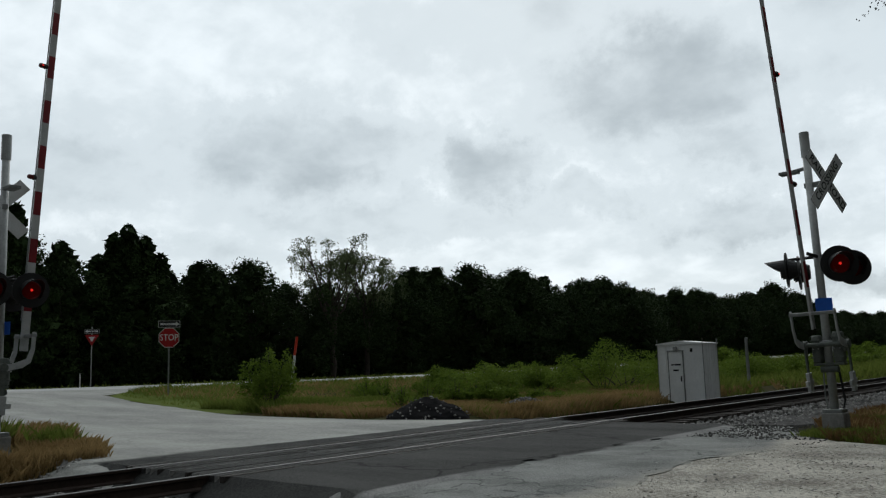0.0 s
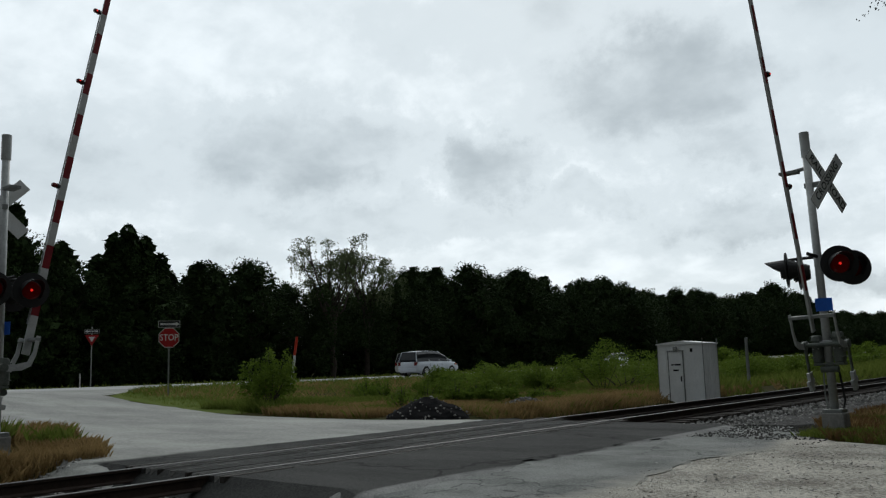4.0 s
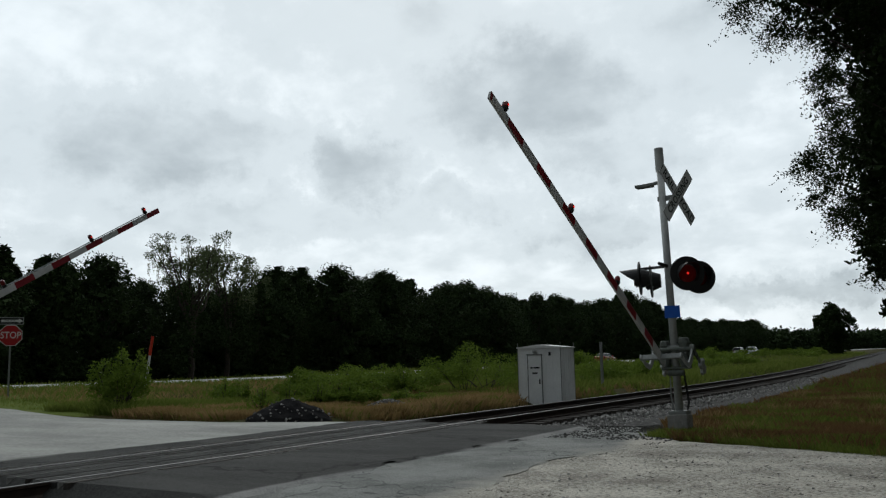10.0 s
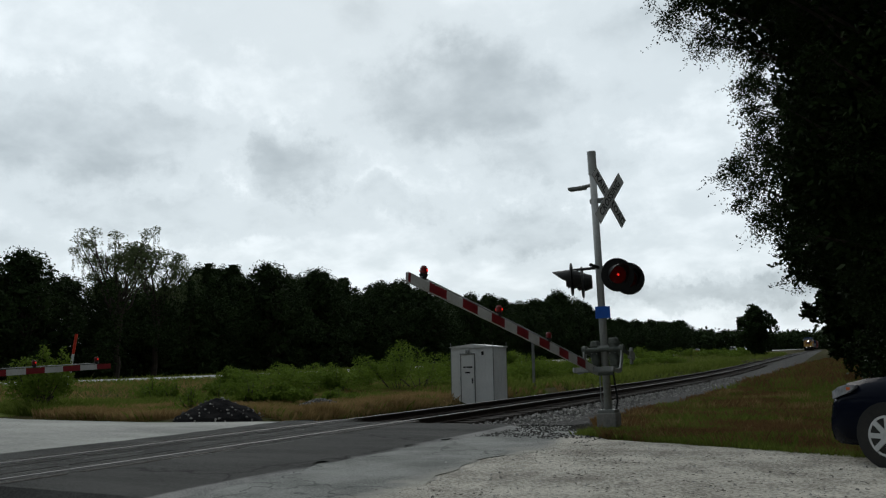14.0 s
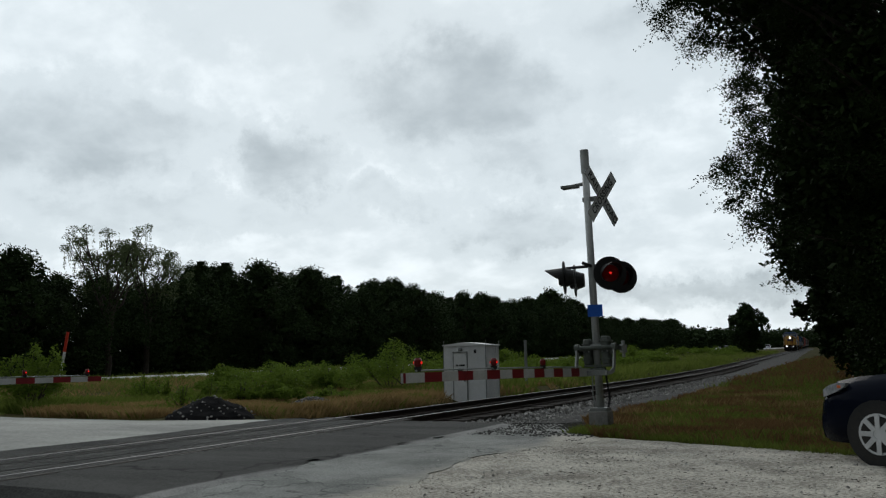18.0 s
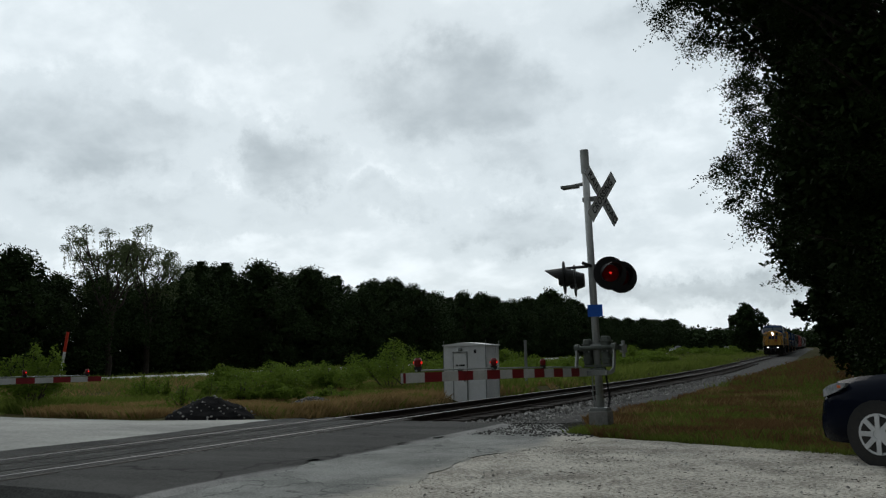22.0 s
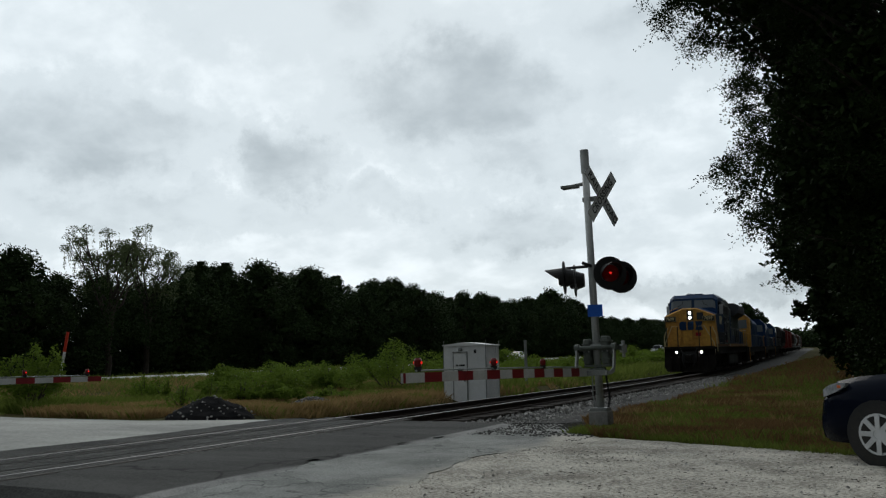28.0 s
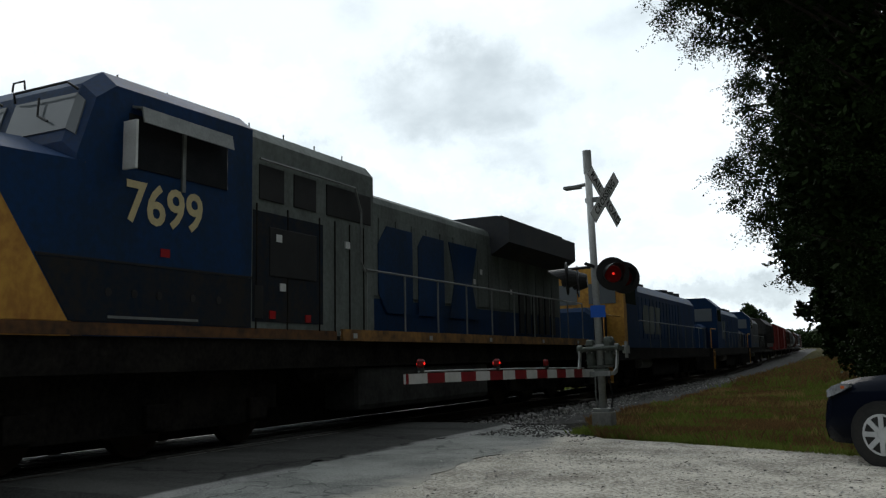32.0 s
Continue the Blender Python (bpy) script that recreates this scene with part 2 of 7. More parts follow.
M = {
    "grass_ground": mat("grass_ground", (0.034, 0.044, 0.013), (0.066, 0.048, 0.024), 0.95, spec=0.02, scale=0.9, fine=9, bump=0.6, bump_scale=14),
    "lawn": mat("lawn", (0.08, 0.115, 0.02), (0.12, 0.14, 0.038), 0.95, spec=0.02, scale=0.6, fine=20, bump=0.5, bump_scale=25),
    "asphalt_dark": mat("asphalt_dark", (0.024, 0.0245, 0.023), (0.068, 0.068, 0.063), 0.88, spec=0.12, scale=0.9, fine=45, fine_weight=0.9, bump=0.5, bump_scale=120, stretch=(0.3, 1.0, 1), cracks=0.22, blends=((3.27, 3.37, 0.25, (0.15, 0.15, 0.145), (0.30, 0.295, 0.28)), (-1.85, -2.1, 0.5, (0.38, 0.377, 0.345), (0.20, 0.20, 0.185)))),
    "asphalt_old": mat("asphalt_old", (0.135, 0.139, 0.130), (0.31, 0.315, 0.292), 0.9, scale=0.9, fine=45, fine_weight=0.9, bump=0.8, bump_scale=110, cracks=0.5, blends=((4.9, 5.4, 1.6, (0.58, 0.545, 0.47), (0.22, 0.20, 0.165)),)),
    "asphalt_pale": mat("asphalt_pale", (0.38, 0.377, 0.345), (0.20, 0.20, 0.185), 0.9, scale=0.55, fine=14, bump=0.3, bump_scale=70, stretch=(0.4, 1.0, 1), cracks=0.3),
    "highway": mat("highway", (0.44, 0.435, 0.42), (0.34, 0.338, 0.33), 0.9, scale=0.2, fine=20),
    "lot": mat("lot", (0.58, 0.545, 0.47), (0.22, 0.20, 0.165), 0.95, scale=1.1, fine=26, bump=1.0, bump_scale=55, fine_weight=1.0),
    "ballast": mat("ballast", (0.095, 0.092, 0.087), (0.038, 0.036, 0.034), 0.95, spec=0.1, scale=6, fine=28, bump=1.0, bump_scale=30),
    "stone": leaf_mat("stone", (0.060, 0.058, 0.055), (0.45, 0.435, 0.41), 0.95),
    "tie": mat("tie", (0.030, 0.024, 0.020), (0.062, 0.054, 0.047), 0.95, scale=3, fine=30, bump=0.5),
    "rail": mat("rail", (0.030, 0.020, 0.016), (0.05, 0.034, 0.026), 0.75, 0.2, scale=5, fine=40),
    "rail_top": mat("rail_top", (0.20, 0.195, 0.19), (0.12, 0.115, 0.11), 0.6, 0.7, scale=2, fine=50),
    "galv": mat("galv", (0.25, 0.26, 0.25), (0.17, 0.18, 0.175), 0.55, 0.3, scale=3, fine=30),
    "galv_pale": mat("galv_pale", (0.44, 0.45, 0.44), (0.31, 0.32, 0.31), 0.5, 0.2, scale=3, fine=30),
    "concrete": mat("concrete", (0.30, 0.29, 0.27), (0.19, 0.185, 0.175), 0.9, scale=5, fine=30, bump=0.4),
    "black": mat("black", (0.012, 0.012, 0.012), (0.02, 0.02, 0.02), 0.55),
    "rubber": mat("rubber", (0.02, 0.02, 0.02), (0.035, 0.033, 0.03), 0.85),
    "red_sheet": mat("red_sheet", (0.36, 0.012, 0.014), (0.30, 0.012, 0.014), 0.45),
    "arm_red": mat("arm_red", (0.20, 0.010, 0.014), (0.13, 0.008, 0.012), 0.5),
    "arm_white": mat("arm_white", (0.46, 0.46, 0.45), (0.36, 0.36, 0.34), 0.6),
    "white_sheet": mat("white_sheet", (0.66, 0.67, 0.66), (0.54, 0.54, 0.52), 0.5),
    "blue_sheet": mat("blue_sheet", (0.03, 0.16, 0.72), (0.03, 0.14, 0.62), 0.45),
    "green_back": mat("green_back", (0.16, 0.17, 0.17), (0.12, 0.13, 0.13), 0.5, 0.4),
    "lens_dark": mat("lens_dark", (0.10, 0.004, 0.004), (0.06, 0.002, 0.002), 0.15),
    "lens_lit": mat("lens_lit", (0.14, 0.004, 0.004), (0.09, 0.003, 0.003), 0.25, glow=0.045),
    "lamp_red": mat("lamp_red", (1.0, 0.03, 0.02), (0.7, 0.02, 0.02), 0.2, glow=0.7),
    "lamp_dim": mat("lamp_dim", (0.15, 0.006, 0.006), (0.10, 0.005, 0.005), 0.3),
    "cabinet": mat("cabinet", (0.82, 0.83, 0.82), (0.72, 0.73, 0.72), 0.5, 0.1, scale=2, fine=14),
    "mech": mat("mech", (0.13, 0.145, 0.125), (0.07, 0.08, 0.07), 0.6, 0.2, scale=6, fine=40, bump=0.3),
    "coal": mat("coal", (0.010, 0.010, 0.011), (0.022, 0.021, 0.021), 0.95, spec=0.03, scale=5, fine=40, bump=0.8, bump_scale=40),
    "bark": mat("bark", (0.07, 0.055, 0.042), (0.035, 0.03, 0.025), 0.95, scale=4, fine=25, bump=0.7),
    "glass_dark": mat("glass_dark", (0.02, 0.022, 0.025), (0.03, 0.032, 0.035), 0.08),
    "chrome": mat("chrome", (0.7, 0.7, 0.72), (0.55, 0.55, 0.57), 0.25, 0.9),
    "rim_silver": mat("rim_silver", (0.66, 0.67, 0.68), (0.52, 0.53, 0.54), 0.35, 0.25, spec=0.5),
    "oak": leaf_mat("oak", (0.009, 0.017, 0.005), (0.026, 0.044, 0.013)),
    "oak_far": leaf_mat("oak_far", (0.014, 0.027, 0.010), (0.034, 0.055, 0.018), vary=0.3),
    "pale_leaf": leaf_mat("pale_leaf", (0.06, 0.085, 0.035), (0.12, 0.145, 0.07), through=0.3),
    "bush_leaf": leaf_mat("bush_leaf", (0.074, 0.122, 0.015), (0.150, 0.215, 0.034), vary=0.3, through=0.4),
    "grass_green": leaf_mat("grass_green", (0.084, 0.125, 0.017), (0.185, 0.222, 0.052), through=0.45),
    "grass_brown": leaf_mat("grass_brown", (0.18, 0.125, 0.048), (0.34, 0.235, 0.108), through=0.45),
    "grass_rust": leaf_mat("grass_rust", (0.100, 0.064, 0.028), (0.22, 0.130, 0.058), through=0.3),
}

# ---- mesh helpers ----
V3 = Vector


def part(name, bm, material, parent=None, label="", smooth=False):
    """One bmesh as one mesh object under a thing or a part."""
    me = bpy.data.meshes.new(name)
    bm.to_mesh(me)
    bm.free()
    if smooth:
        for p in me.polygons:
            p.use_smooth = True
    me.materials.append(M[material] if isinstance(material, str) else material)
    ob = new(name, me)
    if parent is not None:
        ob.parent = parent
    if label:
        ob["label"] = label
    return ob


def thing(name, m, label, category, group="", kind=""):
    ob = new(name)
    ob.empty_display_size = 0.2
    ob.matrix_basis = m
    return tagged(ob, label, category, group, kind)


def structure(ob, label, category):
    return tagged(ob, label, category, kind="structure")


def B():
    return bmesh.new()


def box(bm, x0, x1, y0, y1, z0, z1, m=None, bevel=0.0):
    vs = [bm.verts.new((x, y, z)) for x in (x0, x1) for y in (y0, y1) for z in (z0, z1)]
    fs = [bm.faces.new([vs[i] for i in f]) for f in ((0, 1, 3, 2), (4, 6, 7, 5), (0, 4, 5, 1), (2, 3, 7, 6), (0, 2, 6, 4), (1, 5, 7, 3))]
    if bevel:
        es = list({e for f in fs for e in f.edges})
        out = bmesh.ops.bevel(bm, geom=es, offset=bevel, segments=2, affect="EDGES", profile=0.6)
        vs = list({v for f in out["faces"] for v in f.verts} | {v for v in vs if v.is_valid})
    if m is not None:
        for v in vs:
            v.co = m @ v.co
    return bm


def tube(bm, p, q, r0, r1=None, seg=10, caps=True):
    p, q = V3(p), V3(q)
    r1 = r0 if r1 is None else r1
    d = (q - p).normalized()
    a = d.orthogonal().normalized()
    b = d.cross(a)
    rings = []
    for c, r in ((p, r0), (q, r1)):
        rings.append([bm.verts.new(c + (a * math.cos(6.28319 * i / seg) + b * math.sin(6.28319 * i / seg)) * r) for i in range(seg)])
    for i in range(seg):
        bm.faces.new((rings[0][i], rings[0][(i + 1) % seg], rings[1][(i + 1) % seg], rings[1][i]))
    if caps:
        bm.faces.new(rings[0][::-1])
        bm.faces.new(rings[1])
    return bm


def path_tube(bm, pts, r, seg=8):
    pts = [V3(p) for p in pts]
    rings, a = [], None
    for i, p in enumerate(pts):
        d = (pts[min(i + 1, len(pts) - 1)] - pts[max(i - 1, 0)]).normalized()
        a = (a - d * a.dot(d)).normalized() if a is not None and (a - d * a.dot(d)).length > 1e-3 else d.orthogonal().normalized()
        b = d.cross(a)
        rings.append([bm.verts.new(p + (a * math.cos(6.28319 * k / seg) + b * math.sin(6.28319 * k / seg)) * r) for k in range(seg)])
    for u, v in zip(rings, rings[1:]):
        for k in range(seg):
            bm.faces.new((u[k], u[(k + 1) % seg], v[(k + 1) % seg], v[k]))
    bm.faces.new(rings[0][::-1])
    bm.faces.new(rings[-1])
    return bm


def slab(bm, poly, axis, lo, hi):
    """A polygon of 2D points pushed out along an axis: 'x' takes (y, z), 'y' takes (x, z), 'z' takes (x, y)."""
    def at(u, v, w):
        return {"x": (w, u, v), "y": (u, w, v), "z": (u, v, w)}[axis]
    a = [bm.verts.new(at(u, v, lo)) for u, v in poly]
    b = [bm.verts.new(at(u, v, hi)) for u, v in poly]
    n = len(poly)
    bm.faces.new(a)
    bm.faces.new(b[::-1])
    for i in range(n):
        bm.faces.new((a[i], b[i], b[(i + 1) % n], a[(i + 1) % n]))
    bmesh.ops.recalc_face_normals(bm, faces=bm.faces[:])
    return bm


def loft(bm, rings, cap=True):
    """Closed rings of equal length joined to one skin."""
    vs = [[bm.verts.new(p) for p in r] for r in rings]
    n = len(vs[0])
    for a, b in zip(vs, vs[1:]):
        for i in range(n):
            bm.faces.new((a[i], a[(i + 1) % n], b[(i + 1) % n], b[i]))
    if cap:
        bm.faces.new(vs[0][::-1])
        bm.faces.new(vs[-1])
    bmesh.ops.recalc_face_normals(bm, faces=bm.faces[:])
    return bm


def mesh_from(name, verts, faces, material, parent=None, label=""):
    me = bpy.data.meshes.new(name)
    me.from_pydata([tuple(v) for v in verts], [], faces)
    me.materials.append(M[material] if isinstance(material, str) else material)
    ob = new(name, me)
    if parent is not None:
        ob.parent = parent
    if label:
        ob["label"] = label
    return ob


def lettering(text, size, material, m, parent, name="lettering", depth=0.004, label="", spread=1.0, bold=0.018):
    cu = bpy.data.curves.new(name, "FONT")
    cu.body, cu.size, cu.extrude, cu.align_x, cu.align_y, cu.resolution_u = text, size, depth, "CENTER", "CENTER", 3
    cu.space_character, cu.offset = spread, size * bold
    tmp = bpy.data.objects.new(name, cu)
    scene.collection.objects.link(tmp)
    bpy.context.view_layer.update()
    me = bpy.data.meshes.new_from_object(tmp.evaluated_get(bpy.context.evaluated_depsgraph_get()))
    bpy.data.objects.remove(tmp)
    me.transform(m)
    me.materials.clear()
    me.materials.append(M[material] if isinstance(material, str) else material)
    ob = new(name, me)
    ob.parent = parent
    if label:
        ob["label"] = label
    return ob


def smooth01(a, b, t):
    t = max(0.0, min(1.0, (t - a) / (b - a)))
    return t * t * (3 - 2 * t)


# ---- the lie of the land: the line bends a little and climbs a little towards +Y ----
def bend(y):
    t = max(0.0, min(1.0, (y - 20) / 60))
    return 60 * (t ** 3 - t ** 4 / 2) + max(y - 80, 0)


def track_x(y):
    return -0.0502 * bend(y)


def track_z(y):
    return 0.00718 * bend(y)


def ground_z(x, y):
    lat = x - track_x(y)
    far_side = smooth01(-3.0, -5.0, lat)
    z = -0.04 + track_z(y) * 0.97
    z -= 0.16 * smooth01(17, 21, y) * far_side * (1 - smooth01(-14, -22, x))
    z -= 0.14 * smooth01(4.5, 2.5, y) * (1 - smooth01(-14, -22, x)) * smooth01(2.0, -2.0, lat)
    z += 0.40 * smooth01(-8, -25, x) - 0.30 * smooth01(-35.5, -40.5, x)
    # the highway climbs a little towards -Y
    z += float(np.interp(y, (-20, 0, 20, 40), (0.45, 0.45, 0.13, 0.0))) * smooth01(-16, -26, x)
    trench = max(smooth01(15.3, 16.3, y), smooth01(6.0, 5.0, y)) * smooth01(-3.4, -2.2, lat) * smooth01(4.5, 3.6, lat)
    z -= 0.6 * trench
    return z


def sheet(name, poly, dz, material, step=1.5, label="", category="", parent=None):
    """A paved or planted patch that follows the land."""
    bm = B()
    f = bm.faces.new([bm.verts.new((x, y, 0)) for x, y in poly])
    xs, ys = [p[0] for p in poly], [p[1] for p in poly]
    for ax, lo, hi in ((0, min(xs), max(xs)), (1, min(ys), max(ys))):
        c = math.floor(lo / step) * step + step
        while c < hi:
            co, no = [0, 0, 0], [0, 0, 0]
            co[ax], no[ax] = c, 1
            bmesh.ops.bisect_plane(bm, geom=bm.verts[:] + bm.edges[:] + bm.faces[:], plane_co=co, plane_no=no)
            c += step
    # feathered rim: the border runs out and down into the land
    out = {}
    bm.normal_update()
    rim = [e for e in bm.edges if len(e.link_faces) == 1]
    for e in rim:
        a, b = e.verts
        d = (b.co - a.co).normalized()
        n = V3((d.y, -d.x, 0))
        if n.dot((a.co + b.co) * 0.5 - e.link_faces[0].calc_center_median()) < 0:
            n = -n
        for v in (a, b):
            out[v] = out.get(v, V3((0, 0, 0))) + n
    twin = {v: bm.verts.new(v.co + n.normalized() * 0.14) for v, n in out.items()}
    low = set(twin.values())
    for e in rim:
        a, b = e.verts
        bm.faces.new((a, b, twin[b], twin[a]))
    for v in bm.verts:
        v.co.z = ground_z(v.co.x, v.co.y) + (dz if v not in low else dz - 0.03)
    bm.normal_update()
    for f in bm.faces:
        if f.normal.z < 0:
            f.normal_flip()
    ob = part(name, bm, material, parent)
    return structure(ob, label, category) if label else ob


def ragged(poly, amount, step=0.35, seed=1):
    """The same outline with an uneven edge."""
    r = random.Random(seed)
    out = []
    for (x0, y0), (x1, y1) in zip(poly, poly[1:] + poly[:1]):
        n = max(1, int(math.hypot(x1 - x0, y1 - y0) / step))
        for i in range(n):
            k = i / n
            out.append((x0 + (x1 - x0) * k + r.uniform(-amount, amount), y0 + (y1 - y0) * k + r.uniform(-amount, amount)))
    return out

# ---- land, roads, line ----
def build_ground():
    xs = [-900, -500, -300, -200, -140, -110, -90] + list(range(-80, -8, 2)) + [v * 0.5 for v in range(-16, 21)] + list(range(11, 31, 2)) + [36, 45, 60, 90, 140, 220, 400, 900]
    ys = [-900, -400, -200, -100, -60, -40, -30, -25] + list(range(-20, 2, 2)) + [v * 0.5 for v in range(4, 61)] + list(range(31, 121, 2)) + [130, 145, 165, 190, 220, 260, 310, 370, 450, 600, 800, 1050, 1400, 2200]
    verts = [(x, y, ground_z(x, min(y, 1050))) for y in ys for x in xs]
    n = len(xs)
    faces = [(j * n + i, j * n + i + 1, (j + 1) * n + i + 1, (j + 1) * n + i) for j in range(len(ys) - 1) for i in range(n - 1)]
    structure(mesh_from("ground", verts, faces, "grass_ground"), "rough ground of mixed green and brown grass", "ground")


def build_roads():
    far_apron = [(-1.0, 5.6), (-2.7, 5.95), (-8.6, 8.6), (-14, 9.6), (-19, 8.0), (-23, 2.0), (-26.0, -8.0), (-28.0, -8.0), (-28.0, 32.0), (-26.2, 26.0),
                 (-25.0, 22.0), (-23.2, 18.4), (-21.0, 15.9), (-17.2, 15.2), (-14.5, 14.9), (-10.5, 14.1), (-5.0, 14.0), (-2.1, 14.9), (-1.0, 15.3)]
    sheet("road", ragged(far_apron, 0.06, 0.6, 3), 0.027, "asphalt_pale", 1.5, "pale worn side road between the line and the highway", "road")
    sheet("highway_near", [(-26.8, -160), (-26.8, 300), (-26.8, 600), (-35.4, 600), (-35.4, -160)], 0.035, "highway", 20, "pale concrete-grey two-lane carriageway", "road")
    sheet("highway_far", [(-40.4, -160), (-40.4, 600), (-48.4, 600), (-48.4, -160)], 0.035, "highway", 20, "pale far carriageway beyond the grassy median", "road")
    sheet("road_old", ragged([(3.0, 3.6), (3.2, 14.9), (4.2, 15.3), (5.0, 13.9), (5.9, 12.5), (5.4, 11.4), (4.95, 10.2), (5.1, 8.4), (5.7, 7.0), (6.6, 5.0), (7.3, 2.0), (8.0, -8.0), (3.0, -8.0)], 0.06, 0.3, 5),
          0.022, "asphalt_old", 1.5, "cracked old grey asphalt of the side road", "road")
    sheet("car_park", ragged([(4.0, 13.0), (6.2, 12.9), (7.5, 12.35), (8.9, 11.9), (11, 11.7), (16, 12.2), (26, 12), (26, -16), (4.0, -16), (4.0, 2)], 0.08, 0.3, 8),
          0.012, "lot", 1.5, "pale sandy gravel lot with scattered stones", "car park")
    sheet("crossing_asphalt", ragged([(-2.6, 5.6), (-1.9, 8.6), (-1.75, 11.0), (-1.9, 14.9), (-1.4, 15.6), (2.0, 15.9), (2.6, 15.7), (3.5, 14.6), (3.45, 13.0), (3.25, 11.0), (3.2, 8.8), (3.35, 7.2), (3.4, 5.6), (2.0, 5.3), (0.6, 5.3), (-0.4, 5.3)], 0.035, 0.25, 11),
          0.048, "asphalt_dark", 1.0, "dark asphalt crossing over the rails", "road")
    sheet("lawn", ragged([(-10.8, 14.4), (-14.5, 15.1), (-17.2, 15.4), (-20.8, 16.1), (-23.0, 18.6), (-24.8, 22.2), (-25.6, 27), (-26.2, 34), (-25, 34), (-23.5, 26), (-20.5, 21.5), (-16, 18.6), (-11, 16.2)], 0.12, 0.5, 13),
          0.02, "lawn", 2.0, "short green grass by the junction", "lawn")
    # highway edge lines
    for i, x in enumerate((-27.5, -34.7, -41.0, -47.8)):
        bm = B()
        for y in range(-40, 260, 6):
            z0, z1 = ground_z(x, y) + 0.043, ground_z(x, y + 6) + 0.043
            bm.faces.new([bm.verts.new(p) for p in ((x - 0.06, y, z0), (x + 0.06, y, z0), (x + 0.06, y + 6, z1), (x - 0.06, y + 6, z1))])
        structure(part("edge_line", bm, "white_sheet"), "worn white edge line on the carriageway", "road marking")


def sweep_track(profile, y0, y1, step):
    """A cross-section of (lateral, height over rail top) drawn along the line."""
    bm = B()
    rings, y = [], y0
    while True:
        rings.append([bm.verts.new((track_x(y) + u, y, track_z(y) + w)) for u, w in profile])
        if y >= y1:
            break
        y = min(y1, y + (step if y < 100 else step * 3))
    for a, b in zip(rings, rings[1:]):
        for i in range(len(profile)):
            j = (i + 1) % len(profile)
            bm.faces.new((a[i], b[i], b[j], a[j]))
    bmesh.ops.recalc_face_normals(bm, faces=bm.faces[:])
    return bm


